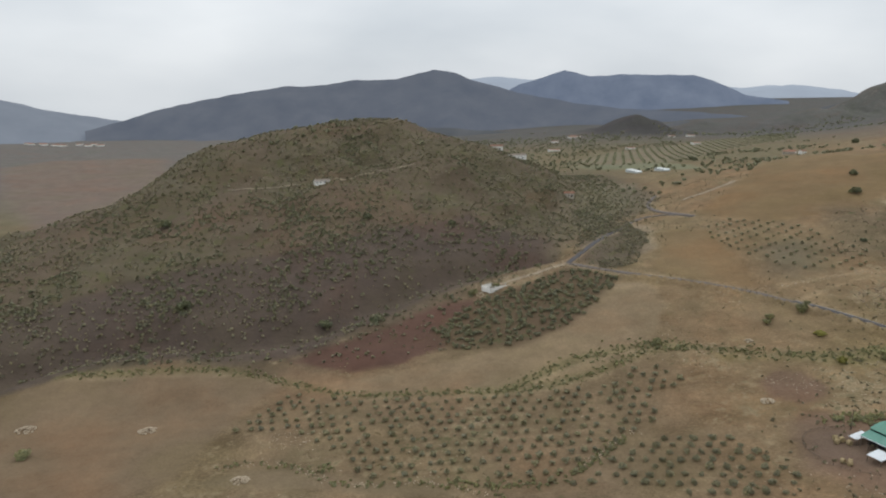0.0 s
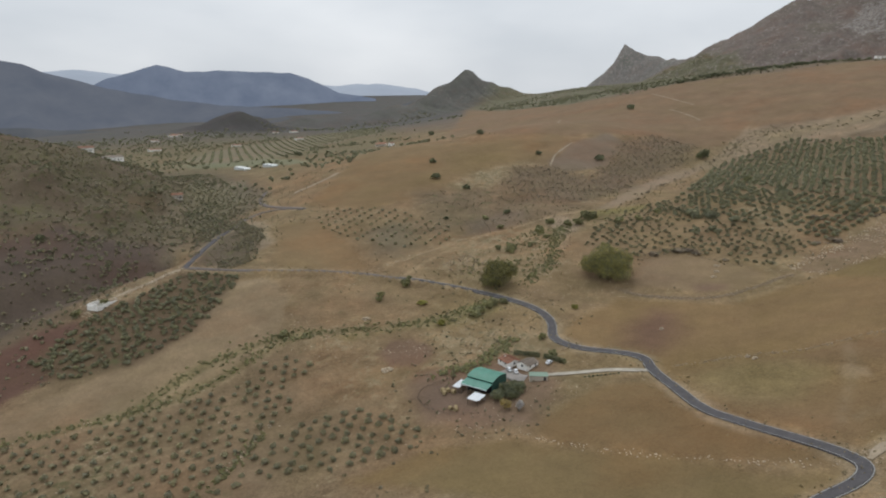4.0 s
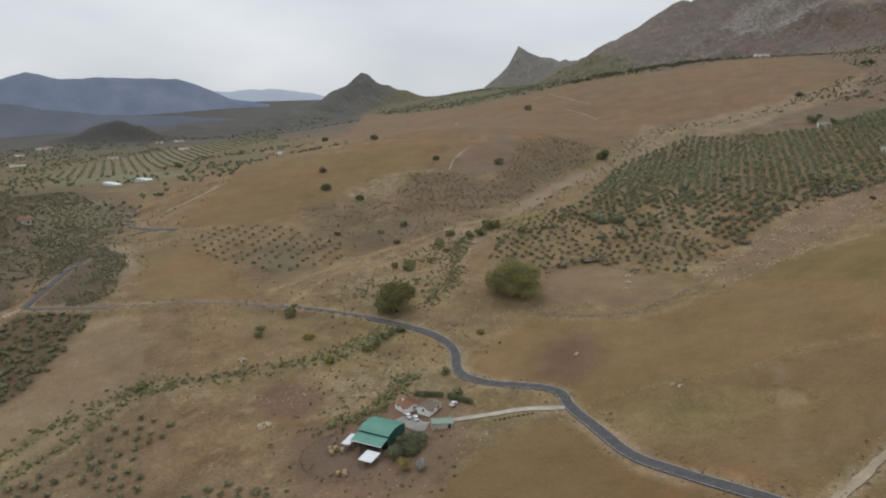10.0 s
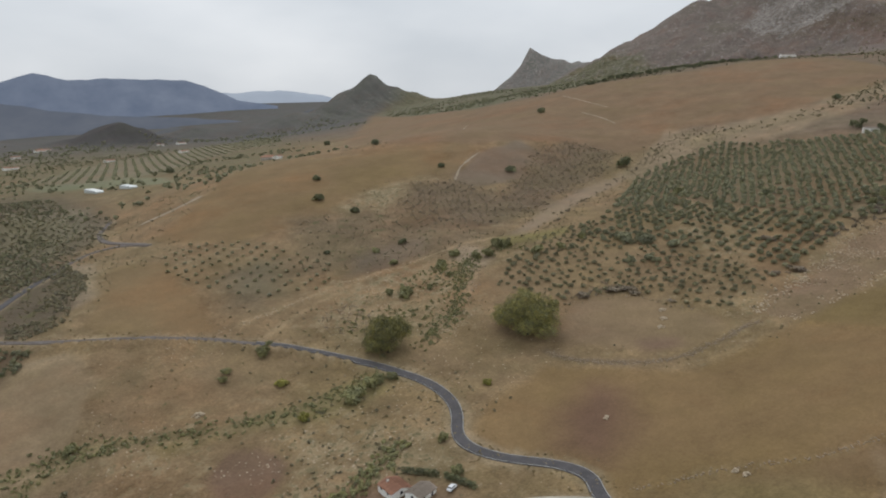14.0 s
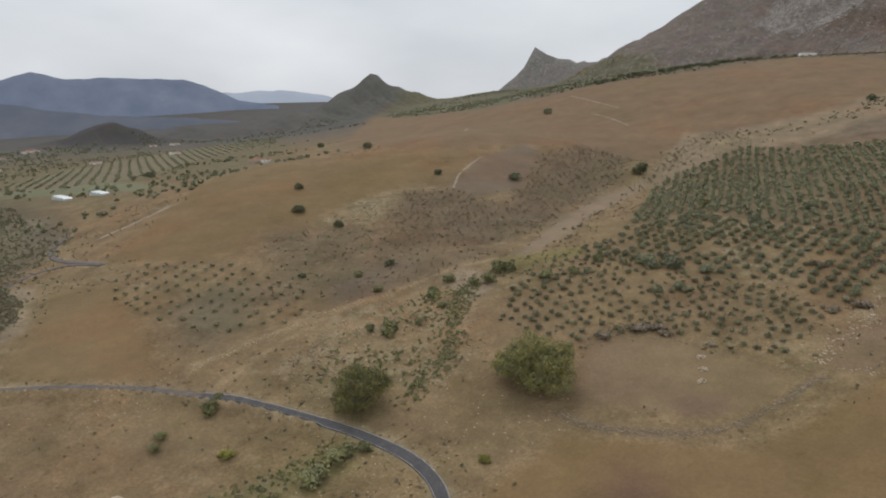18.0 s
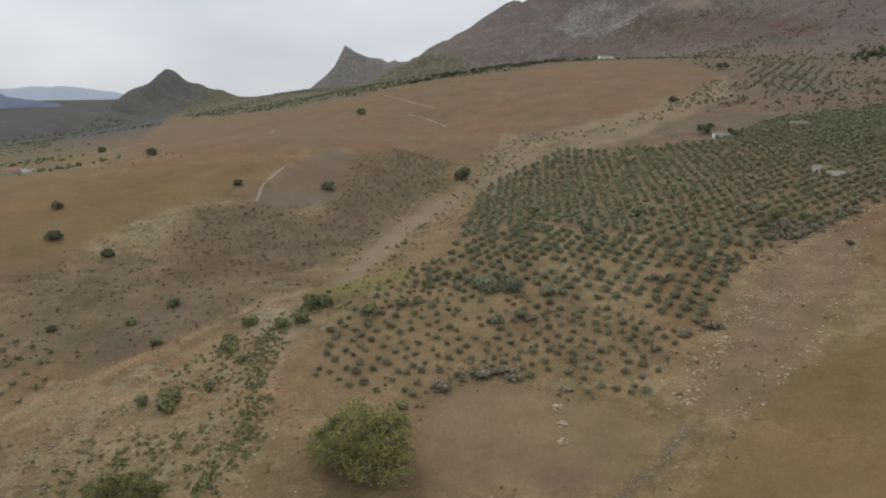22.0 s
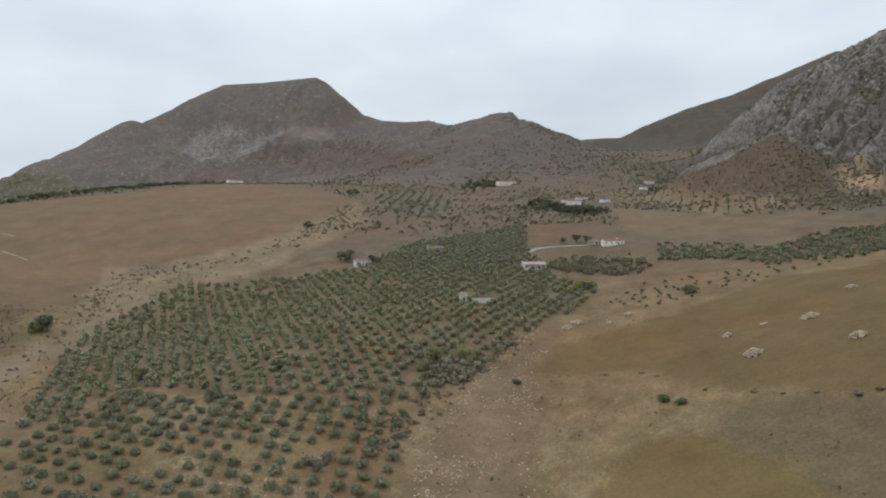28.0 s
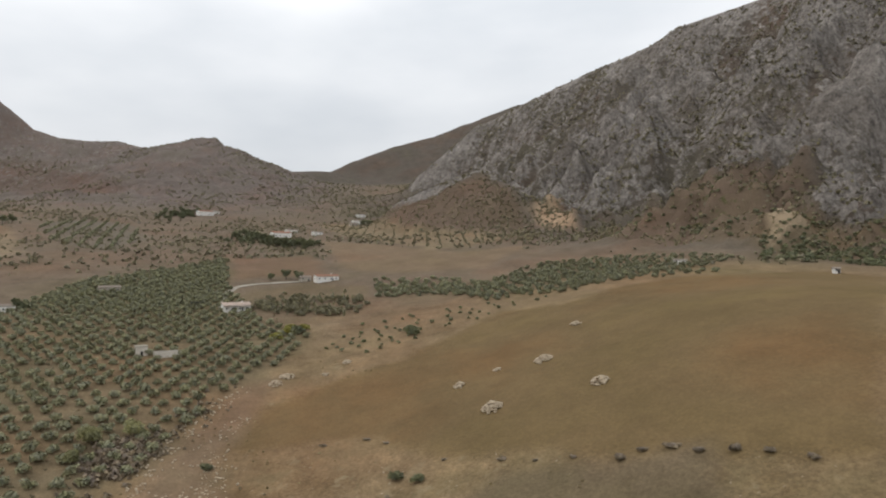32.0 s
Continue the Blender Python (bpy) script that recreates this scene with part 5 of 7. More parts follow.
spread_over("olive_grove", olive_shapes, rows_of(in_grove(BANK_OLIVES, *square(3.9, 3.9, 10), rng, 1.6, 0.15), 0.4, 0.9, 8), LEAF_THICKET, "close green bushes and olive trees on the bank below the track", "olive grove")
spread_over("olive_grove", small_shapes, rows_of(in_grove(GROVE_EDGE, *square(7.5, 8.5, 10), rng, 1.6, 0.25), 0.5, 0.85, 6), LEAF_DARK, "sparse small olive trees along the edge of the bare field", "olive grove")
almond_shapes = [leafy_shape(rng, 1.3, 2.4, 0.5, 4, 60, 0.22) for k in range(6)]
spread_over("almond_grove", almond_shapes, rows_of(in_grove(ALMONDS, *square(5.6, 6.4, -30), rng, 1.4, 0.15), 0.6, 1.2, 6), LEAF_BROWN, "bare brown almond trees on a grassy slope", "almond grove")

# ---- scrub, grass and stones ----
NEAR_EDGE = ((-94, 269), (-82, 271), (-68, 270), (-55, 261), (-43, 250), (-31, 246), (-18, 247), (-5, 245), (10, 236), (24, 230))
scrub_shapes = [leafy_shape(rng, 1.0, 0.8, -0.05, 5, 34, 0.26) for k in range(8)]
rough_shapes = [leafy_shape(rng, 0.95, 0.9, 0.0, 3, 12, 0.55) for k in range(8)]


def strewn(count, x0, x1, y0, y1, want):
    x, y = rng.uniform(x0, x1, count), rng.uniform(y0, y1, count)
    keep = rng.random(count) < want(x, y)
    return np.stack([x[keep], y[keep]], 1)


def off_fields(x, y, margin=4):
    clear = np.ones(len(x))
    for outline, tone, edge, s, d in FIELDS:
        if s < 0.1:
            clear *= inside(x, y, outline) < margin
    for line in (ROAD, ROAD_UP, FARM_LANE, TRACK_EAST, TRACK_WHITE):
        clear *= along(x, y, line) > 4.5
    return clear


def hill_cover(x, y):
    up = smooth(np.maximum(crested(x, y, BIG_HILL, 0.36, 50), crested(x, y, SPUR_WHITE, 0.33, 20)) - base_height(x, y), -25, 10)
    return up * (0.35 + 0.65 * smooth(fractal(x, y, 60, 4, 33), -0.5, 0.7)) * (inside(x, y, FIELD_WEST) < 0) * (1 - 0.5 * (inside(x, y, RED_BANK) > 0))


spread_over("hill_scrub", rough_shapes, rows_of(strewn(24000, -420, 200, 380, 900, hill_cover), 0.5, 1.35, 8), LEAF_HILL, "low olive-brown scrub covering the hill", "scrub")
spread_over("hill_bushes", scrub_shapes, rows_of(strewn(30000, -420, 200, 380, 900, lambda x, y: hill_cover(x, y) * (0.05 + 0.97 * smooth(fractal(x, y, 70, 4, 35) + 0.6 * fractal(x, y, 24, 2, 48), 0.0, 0.7))), 0.8, 2.3, 8), LEAF_THICKET, "dark green bushes merging into thickets on the hill", "scrub")
spread_over("knoll_scrub", scrub_shapes, rows_of(np.concatenate([strewn(2600, 90, 165, 465, 610, lambda x, y: (inside(x, y, KNOLL_SCRUB) > -3) * smooth(fractal(x, y, 22, 3, 49), -0.3, 0.6)), strewn(5200, 80, 220, 525, 860, lambda x, y: (inside(x, y, VALLEY_SLOPE) > -5) * (inside(x, y, GROVE_BEHIND) < 0) * 0.25)]), 0.6, 1.7, 8), LEAF_HILL, "dark scrub on the banks below the winding lane", "scrub")
spread_over("slope_scrub", scrub_shapes, rows_of(strewn(17000, -60, 780, 180, 740, lambda x, y: off_fields(x, y) * np.maximum(smooth(fractal(x, y, 60, 3, 36), -0.2, 0.9), 0.9 * (inside(x, y, ROUGH_SLOPE) > 0))), 0.25, 0.95, 8), LEAF_SCRUB, "sparse dry scrub on the rough slopes", "scrub")
spread_over("thorn_scrub", scrub_shapes, rows_of(np.concatenate([beside(GULLY_EAST, 240, 5, rng), beside(GULLY_UP, 90, 3, rng), strewn(900, 380, 680, 400, 600, lambda x, y: (inside(x, y, ALMONDS) > 0) * 0.7)]), 0.5, 1.6, 8), LEAF_RUST, "dry brown thorn scrub along gullies", "scrub")
spread_over("strip_bushes", scrub_shapes, rows_of(np.concatenate([beside(STRIP_LINE, 170, 9, rng), beside(((1060, 430), (980, 410), (905, 408), (846, 425)), 90, 5, rng)]), 0.6, 1.8, 8), LEAF_SCRUB, "bushes along the stony strip above the grove", "scrub")
spread_over("stream_bushes", scrub_shapes, rows_of(np.concatenate([beside(NEAR_EDGE, 110, 1.5, rng), beside(((-52, 262), (-45, 263)), 26, 2.4, rng), beside(((3, 246), (12, 241), (25, 238), (38, 234), (54, 245), (66, 258), (77, 268)), 190, 2.0, rng), beside(STREAM_FARM, 480, 3.6, rng), beside(STREAM_WEST, 640, 2.3, rng), beside(((345, 395), (321, 374), (298, 349), (288, 341), (270, 334), (260, 329)), 420, 3.0, rng), strewn(2600, 230, 410, 315, 420, lambda x, y: (inside(x, y, ROCKY_STRIP) > 0) * smooth(fractal(x, y, 28, 2, 38), -0.2, 0.8)), strewn(900, 130, 240, 300, 345, lambda x, y: (inside(x, y, GREEN_STREAM) > 0) * 0.2)]), 0.3, 1.15, 8), LEAF_GREEN, "green bushes along dry stream beds", "scrub")
spread_over("valley_trees", far_shapes, rows_of(strewn(10000, -300, 1300, 700, 2300, lambda x, y: smooth(fractal(x, y, 160, 3, 39), -0.15, 0.6) * smooth(820 - x + 0.5 * y, 0, 300) * (inside(x, y, FIELD_UPPER) < 0) * (inside(x, y, FIELD_MID) < 0) * (inside(x, y, FIELD_CORNER) < 0) * (inside(x, y, ORCHARD_VALLEY) < 0)), 0.6, 1.6, 8), LEAF_OLIVE, "scattered trees and scrub of the far valley", "scrub")
spread_over("shelf_olives", far_shapes, rows_of(strewn(9000, 900, 1900, 750, 2300, lambda x, y: (inside(x, y, GREEN_SHELF) > 0) * (inside(x, y, FIELD_UPPER) < -4) * smooth(fractal(x, y, 150, 3, 51), -0.5, 0.4)), 0.6, 1.05, 8), LEAF_OLIVE, "olive trees and scrub on the shelf beyond the great field", "olive grove")
spread_over("mountain_scrub", rough_shapes, rows_of(strewn(30000, 850, 2100, -520, 900, lambda x, y: (inside(x, y, FIELD_UPPER) < -4) * (inside(x, y, FIELD_HEAD) < 0) * (inside(x, y, RED_HEAD) < 0) * (0.15 + 0.85 * smooth(fractal(x, y, 110, 4, 41), -0.1, 0.6))), 0.6, 2.2, 8), LEAF_HILL, "dark scrub scattered over stony mountain slopes", "scrub")
grass_shapes = [leafy_shape(rng, 0.7, 0.35, -0.1, 3, 12, 0.26) for k in range(5)]
spread_over("dry_grass", grass_shapes, rows_of(np.concatenate([strewn(9000, -60, 640, 120, 560, lambda x, y: off_fields(x, y, 1) * smooth(fractal(x, y, 45, 3, 42), -0.4, 0.8)), beside(ROAD, 900, 4.5, rng), beside(TRACK_EAST, 120, 4, rng)])[:9000], 0.4, 1.0, 5), STRAW, "straw-coloured dry grass tufts", "grass")

stones = [stone_shape(rng) for k in range(6)]
band = strewn(9000, 370, 640, 170, 260, lambda x, y: (inside(x, y, RUBBLE_BAND) > -2) * smooth(fractal(x, y, 14, 2, 43), -0.1, 0.9))
edge = beside(((382, 233), (411, 235), (451, 236), (494, 241), (532, 232), (578, 217), (612, 200)), 300, 2.6, rng)
spread_over("rubble", stones, np.concatenate([rows_of(band, 0.25, 1.0, 6), rows_of(np.concatenate([edge, beside(((382, 213), (410, 209), (448, 204), (501, 204), (556, 206)), 90, 3.0, rng)]), 0.3, 1.35, 6)]), STONE, "pale limestone rubble strewn along the gully", "stones")
spread_over("field_edge_stones", stones, rows_of(np.concatenate([beside(FIELD_STEP, 760, 1.2, rng), beside(((337, 308), (350, 305), (364, 295), (368, 278), (371, 251)), 130, 1.2, rng), beside(FIELD_DIVIDE, 210, 0.8, rng)]), 0.25, 0.85, 6), STONE_BROWN, "tumbled dry-stone edge round the bare field", "stones")
outcrop = strewn(2600, 225, 370, 345, 420, lambda x, y: np.maximum((inside(x, y, ((240, 396), (236, 372), (252, 362), (268, 383), (262, 402))) > 0) * 0.8, (inside(x, y, PALE_JUNCTION) > -2) * 0.55))
spread_over("outcrop_stones", stones, rows_of(outcrop, 0.3, 1.25, 6), STONE_BROWN, "grey-brown broken limestone outcrop among weeds", "stones")
strip_stones = strewn(5600, 225, 420, 310, 420, lambda x, y: (inside(x, y, ROCKY_STRIP) > -3) * smooth(fractal(x, y, 22, 2, 44), -0.1, 0.8))
spread_over("scattered_stones", stones, rows_of(np.concatenate([strip_stones, strewn(2600, 60, 320, 190, 420, lambda x, y: off_fields(x, y, 0) * smooth(fractal(x, y, 40, 2, 45), 0.1, 0.9)), beside(TRACK_EAST, 160, 3, rng), beside(((155, 303), (163, 296), (170, 300), (160, 288)), 60, 4.5, rng), beside(((-79, 293), (-66, 291), (-56, 293)), 70, 5, rng), beside(NEAR_EDGE, 190, 1.1, rng), beside(((54, 245), (63, 257), (75, 267), (83, 273)), 60, 1.5, rng), beside(STREAM_WEST, 160, 2, rng), beside(BANK_STONES, 260, 1.6, rng), beside(STRIP_LINE, 260, 6, rng), beside(((151, 193), (157, 178), (167, 159), (177, 142), (193, 120), (205, 101)), 140, 1.2, rng)]), 0.22, 0.75, 6), STONE, "pale stones scattered over rough grazing", "stones")
spread_over("crag_boulders", stones, rows_of(strewn(3200, 1180, 1600, -420, 500, lambda x, y: (inside(x, y, FIELD_UPPER) < -4) * (inside(x, y, CRAG_APRON) < 0) * smooth(fractal(x, y, 70, 3, 46), 0.0, 0.7)), 0.8, 2.8, 6), STONE_GREY, "grey limestone boulders below the mountain", "stones")
spread_over("crag_scrub", rough_shapes, rows_of(strewn(60000, 640, 1620, -700, 60, lambda x, y: smooth(crested(x, y, CRAG, 0.62, 20) - base_height(x, y), -30, 30) * smooth(fractal(x, y, 60, 3, 47), -0.4, 0.7)), 0.5, 1.9, 8), LEAF_HILL, "low evergreen scrub rooted in the limestone crag", "scrub")
spread_over("foot_trees", olive_shapes, rows_of(np.concatenate([in_grove(FOOT_BELT, *square(5.2, 5.2, 20), rng, 1.8, 0.1), in_grove(FOOT_SCRUB, *square(9, 9, 20), rng, 4.0, 0.25)]), 0.5, 1.1, 8), LEAF_DARK, "dark green trees on the slope under the crag", "trees")

spread_over("apron_scrub", rough_shapes, rows_of(strewn(16000, 640, 1320, -210, 120, lambda x, y: np.maximum(np.maximum(inside(x, y, RED_SLOPE), inside(x, y, CRAG_APRON)), inside(x, y, FOOT_SCRUB)) > 0), 0.35, 1.3, 8), LEAF_SCRUB, "low brown-green scrub on the reddish slope below the crag", "scrub")

# ---- single trees and bushes ----
big_willow = tree("broad_tree", rng, 11.2, 13.5, -0.8, 12, 22000, 0.22, LEAF_BIG, 0.55, 4, stems=3, bulge=13)
big_willow.matrix_world = pose(245.5, 337.5, land(245.5, 337.5), 0, 0, 20) @ Matrix.Diagonal((1.0, 1.0, 1.12, 1))
tagged(big_willow, "broad yellow-green tree with a dense crown beside the road", "tree", "two broad trees by the road")
tree_clump = tree("broad_tree", rng, 15.2, 15.5, -0.8, 14, 36000, 0.23, LEAF_BIG, 0.6, 4, stems=4, bulge=13)
tree_clump.matrix_world = pose(300, 300.5, land(300, 300.5), 0, 0, -35) @ Matrix.Diagonal((1.1, 1.05, 1.16, 1))
tagged(tree_clump, "very broad yellow-green tree with drooping boughs above the field", "tree", "two broad trees by the road")

BUSH_LABELS = {
    "green": ("rounded green bush on the dry slope", LEAF_GREEN), "dark": ("dark green bush on dry ground", LEAF_DARK),
    "yellow": ("yellow-green bush on dry ground", LEAF_YELLOW), "thorn": ("dry brown thorn bush", LEAF_RUST), "olive": ("grey-green wild olive bush", LEAF_OLIVE),
}
bush_kinds = {}
for kind, (label, leaf) in BUSH_LABELS.items():
    for k in range(2):
        b = tree("bush", rng, 1.6, 1.7, 0.0, 7, 520, 0.19, leaf, 0.07, 4)
        bush_kinds.setdefault(kind, []).append([tagged(b, label, "bush", "bushes on the slopes"), False])


def bush(kind, x, y, size):
    entry = bush_kinds[kind][int(rng.integers(0, 2))]
    wide, low = (1.5, 0.6) if kind == "thorn" else (1.0, 1.0)
    m = pose(x, y, land(x, y) - 0.15, 0, 0, 360 * rng.random()) @ Matrix.Diagonal((size * wide, size * (0.8 + 0.4 * rng.random()), size * low * (0.8 + 0.3 * rng.random()), 1))
    if entry[1]:
        ob = copy_thing(entry[0], Matrix())
        ob.matrix_basis = m
    else:
        entry[0].matrix_world, entry[1] = m, True


ROADSIDE_BUSHES = ((202, 377, 2.3), (196, 345, 1.6), (209, 309, 2.2), (213, 312, 2.6), (222, 314, 2.6), (226, 315, 1.9), (190, 313, 1.7), (178, 366, 1.5), (232, 313, 1.6),
    (256, 279, 1.4), (218, 260, 1.5), (208, 240, 1.5), (114, 355, 1.8), (286, 380, 2.2), (323, 395, 2.4), (343, 405, 2.0), (331, 311, 1.4), (311, 426, 1.8), (207, 382, 1.2), (182, 372, 1.6))
SLOPE_BUSHES = ((368, 395, 3.6), (373, 392, 2.8), (356, 389, 2.6), (348, 392, 2.2), (342, 406, 2.4), (327, 399, 2.3), (290, 383, 2.4), (283, 390, 1.9), (302, 378, 1.7), (321, 384, 1.6),
    (314, 451, 1.8), (377, 369, 2.6), (551, 387, 3.0), (401, 318, 2.2), (411, 313, 2.0), (424, 339, 3.2), (430, 330, 3.0), (437, 314, 2.4), (427, 345, 2.8), (435, 333, 2.6), (438, 339, 2.2), (432, 328, 2.4), (439, 315, 2.2), (411, 312, 1.8), (412, 307, 1.6), (391, 362, 2.0), (413, 365, 2.2), (396, 358, 1.6))
FIELD_BUSHES = ((363, 619, 2.6), (339, 570, 2.8), (347, 530, 2.8), (518, 540, 3.4), (336, 452, 2.0), (291, 473, 1.6), (630, 499, 5.0), (804, 777, 4.0), (636, 1090, 5.0), (480, 704, 3.0), (895, 422, 3.4), (471, 582, 2.4), (360, 1010, 4))
GULLY_BUSHES = ((477, 278, 2.2), (442, 243, 2.4), (349, 308, 2.2), (363, 301, 2.0), (368, 290, 1.6), (433, 250, 1.6), (368, 298, 2.0), (365, 300, 1.8), (370, 296, 1.9), (372, 294, 1.5), (372, 271, 1.2), (477, 275, 1.6))
EDGE_BUSHES = ((504, 156, 1.7), (498, 151, 1.5), (487, 130, 1.6), (459, 110, 2.2), (457, 105, 1.8), (452, 100, 2.3), (446, 97, 1.8), (503, 142, 1.2), (543, 173, 1.5), (530, 154, 1.4), (538, 159, 1.5), (440, 92, 2.2), (434, 88, 1.7), (470, 117, 1.3), (478, 124, 1.2), (426, 84, 1.9), (497, 160, 1.0))
for x, y, s in ROADSIDE_BUSHES:
    bush("yellow" if x in (196, 256, 190) else "green", x, y, s * 1.1)
for x, y, s in SLOPE_BUSHES:
    bush("green" if y > 360 else "olive", x, y, s)
for x, y, s in FIELD_BUSHES + ((557, 321, 2.2), (523, 335, 2.2), (545, 210, 1.4), (657, 118, 2.0), (648, 117, 2.2), (690, 172, 2.6)):
    bush("dark", x, y, s)
for x, y, s in GULLY_BUSHES:
    bush("olive" if s > 3 else "thorn", x, y, s)
for n, (x, y, s) in enumerate(EDGE_BUSHES):
    bush("dark" if n < 2 else "thorn", x, y, s * (0.9 if n < 2 else 0.48))
for x, y, s in ((-76, 434, 3.0), (-224, 555, 4.0), (-169, 438, 3.0), (-44, 426, 2.5), (-191, 290, 2.2), (-62, 561, 2.6), (7, 569, 2.6), (37, 463, 2.0), (20, 455, 2.2)):
    bush("dark" if s > 2.3 else "green", x, y, s)
for x, y, s in ((692, 176, 2.6), (683, 183, 2.4), (697, 168, 2.2)):
    bush("yellow", x, y, s)

for x, y, wide in ((570, 249, 4.6), (573, 235, 4.4), (556, 252, 2.8)):
    t = tree("gully_tree", rng, wide, 6.2, 0.2, 9, 1500, 0.30, LEAF_GREEN, 0.18)
    t.matrix_world = pose(x, y, land(x, y) - 0.1, 0, 0, 50 * wide)
    tagged(t, "soft green round tree at the head of the gully", "tree", "trees in the gully")
spread_over("twig_thicket", scrub_shapes, rows_of(strewn(420, 540, 580, 225, 256, lambda x, y: smooth(inside(x, y, ((561, 254), (544, 244), (547, 232), (559, 227), (574, 233), (570, 244))), -2, 3)), 1.0, 2.4, 8), LEAF_TWIG, "leafless brown thicket filling the gully", "thicket")
spread_over("twig_thicket", scrub_shapes, rows_of(np.concatenate([beside(((345, 309), (361, 307), (372, 299)), 60, 2.2, rng), beside(((430, 250), (437, 247)), 16, 1.6, rng)]), 0.45, 1.15, 8), LEAF_TWIG, "dark leafless bramble along the field corner", "thicket")

dark_kinds = []
for k in range(3):
    t = tree("dark_tree", rng, 3.3, 6.0, 0.8, 9, 700, 0.36, LEAF_DARK, 0.22)
    dark_kinds.append(tagged(t, "dark green tree beside the scattered houses", "tree", "dark trees round the houses"))
DARK_TREES = ((772, 354), (778, 348), (766, 347), (757, 325), (752, 320), (1167, 457), (1175, 450), (1126, 203), (1104, 196), (1082, 190), (1060, 183), (1041, 178), (1020, 165), (1000, 150), (992, 162),
    (985, 145), (1083, 212), (1110, 212), (1010, 172), (1410, 286), (1392, 303), (1400, 292), (1248, 41), (1258, 48), (833, 182), (835, 171), (829, 162))
for n, (x, y) in enumerate(DARK_TREES):
    s = 0.8 + 0.5 * rng.random() + (0.5 if x > 950 else 0)
    m = pose(x, y, land(x, y) - 0.2, 0, 0, 360 * rng.random()) @ Matrix.Diagonal((s, s, s * 0.9, 1))
    if n < 3:
        dark_kinds[n].matrix_world = m
    else:
        copy_thing(dark_kinds[n % 3], Matrix()).matrix_basis = m
poplar_shapes = [leafy_shape(rng, 1.7, 6.0, 0.4, 6, 110, 0.42) for k in range(4)]
spread_over("house_wood", olive_shapes, rows_of(np.concatenate([in_grove(HOUSE_SCRUB, *square(6, 6, 15), rng, 1.8, 0.12)]), 0.7, 1.3, 8), LEAF_SOFT, "soft clump of green trees below the white houses", "trees")
spread_over("tree_belt", poplar_shapes, rows_of(np.concatenate([beside(((753, 190), (744, 179), (737, 168), (730, 158), (726, 147), (721, 139)), 90, 4, rng), beside(((775, 172), (764, 160), (754, 148), (759, 135)), 70, 6, rng)]), 0.45, 0.9, 4), LEAF_SOFT, "belt of slender greenish trees beside the white house", "trees")
spread_over("house_trees", olive_shapes, rows_of(np.concatenate([beside(((1120, 205), (1060, 185), (1000, 150)), 60, 14, rng), beside(((1420, 290), (1380, 300)), 40, 16, rng), beside(((1030, 890), (1150, 790), (1320, 720)), 120, 16, rng)]), 1.0, 2.2, 8), LEAF_DARK, "dark trees along the upper edge of the fields", "trees")
hedge_shapes = [leafy_shape(rng, 1.2, 2.0, 0.0, 5, 130, 0.2) for k in range(4)]
spread_over("farm_thicket", hedge_shapes, rows_of(beside(((158, 262), (164, 259), (175, 260), (182, 258), (190, 263), (198, 265), (206, 270)), 210, 2.6, rng), 0.35, 1.0, 4), LEAF_GREEN, "tangled green thicket behind the barn", "thicket")

# ---- heaps of cleared stones ----
stone_meshes = []
for pts, tris in stones:
    mesh = bpy.data.meshes.new("stone")
    mesh.from_pydata(pts.tolist(), [], tris.tolist())
    mesh.materials.append(STONE)
    stone_meshes.append(mesh)


def heap(x, y, wide, high, count, label):
    """A cairn of single stones, piled towards its middle."""
    cairn = thing("cairn", x, y)
    foot = land(x, y)
    for k in range(count):
        a, far = rng.random() * math.tau, math.sqrt(rng.random())
        s = 0.45 + 0.75 * rng.random()
        dx, dy = wide * far * math.cos(a), wide * 0.8 * far * math.sin(a)
        up = land(x + dx, y + dy) - foot + 1.5 * high * (1 - far) ** 0.7 * rng.random() ** 0.4
        stone = part("stone", stone_meshes[int(rng.integers(0, 6))], STONE, cairn)
        stone.matrix_basis = pose(dx, dy, up, 0, 0, math.degrees(a * 3)) @ Matrix.Diagonal((s, s, s, 1))
    return tagged(cairn, label, "cairn", "heaps of cleared stones")


for x, y, wide, high, count in ((572, 66, 2.6, 0.9, 60), (544, 93, 4.0, 1.3, 110), (503, 92, 3.4, 1.1, 80), (554, 122, 2.6, 0.9, 60), (521, 121, 4.2, 1.6, 140), (555, 107, 1.6, 0.5, 24), (626, 154, 2.4, 0.9, 50), (619, 181, 4.0, 0.7, 80), (612, 186, 3.6, 0.6, 60), (614, 165, 1.8, 0.5, 24)):
    heap(x, y, wide, high, count, "pale heap of limestone cleared from the brown field")
for x, y, wide, high, count in ((-143, 312, 4.5, 1.0, 90), (-206, 318, 5.0, 0.9, 90), (-82, 257, 4.0, 1.0, 80), (142, 284, 3.0, 1.0, 60), (160, 347, 2.4, 0.8, 40), (265, 225, 1.1, 0.7, 16), (259, 173, 0.9, 0.8, 12), (259, 169.5, 0.9, 0.8, 12), (352, 262, 2.2, 0.3, 20), (360, 268, 2.0, 0.3, 18), (344, 257, 1.8, 0.3, 16)):
    heap(x, y, wide, high, count, "small pale heap of field stones on bare ground")

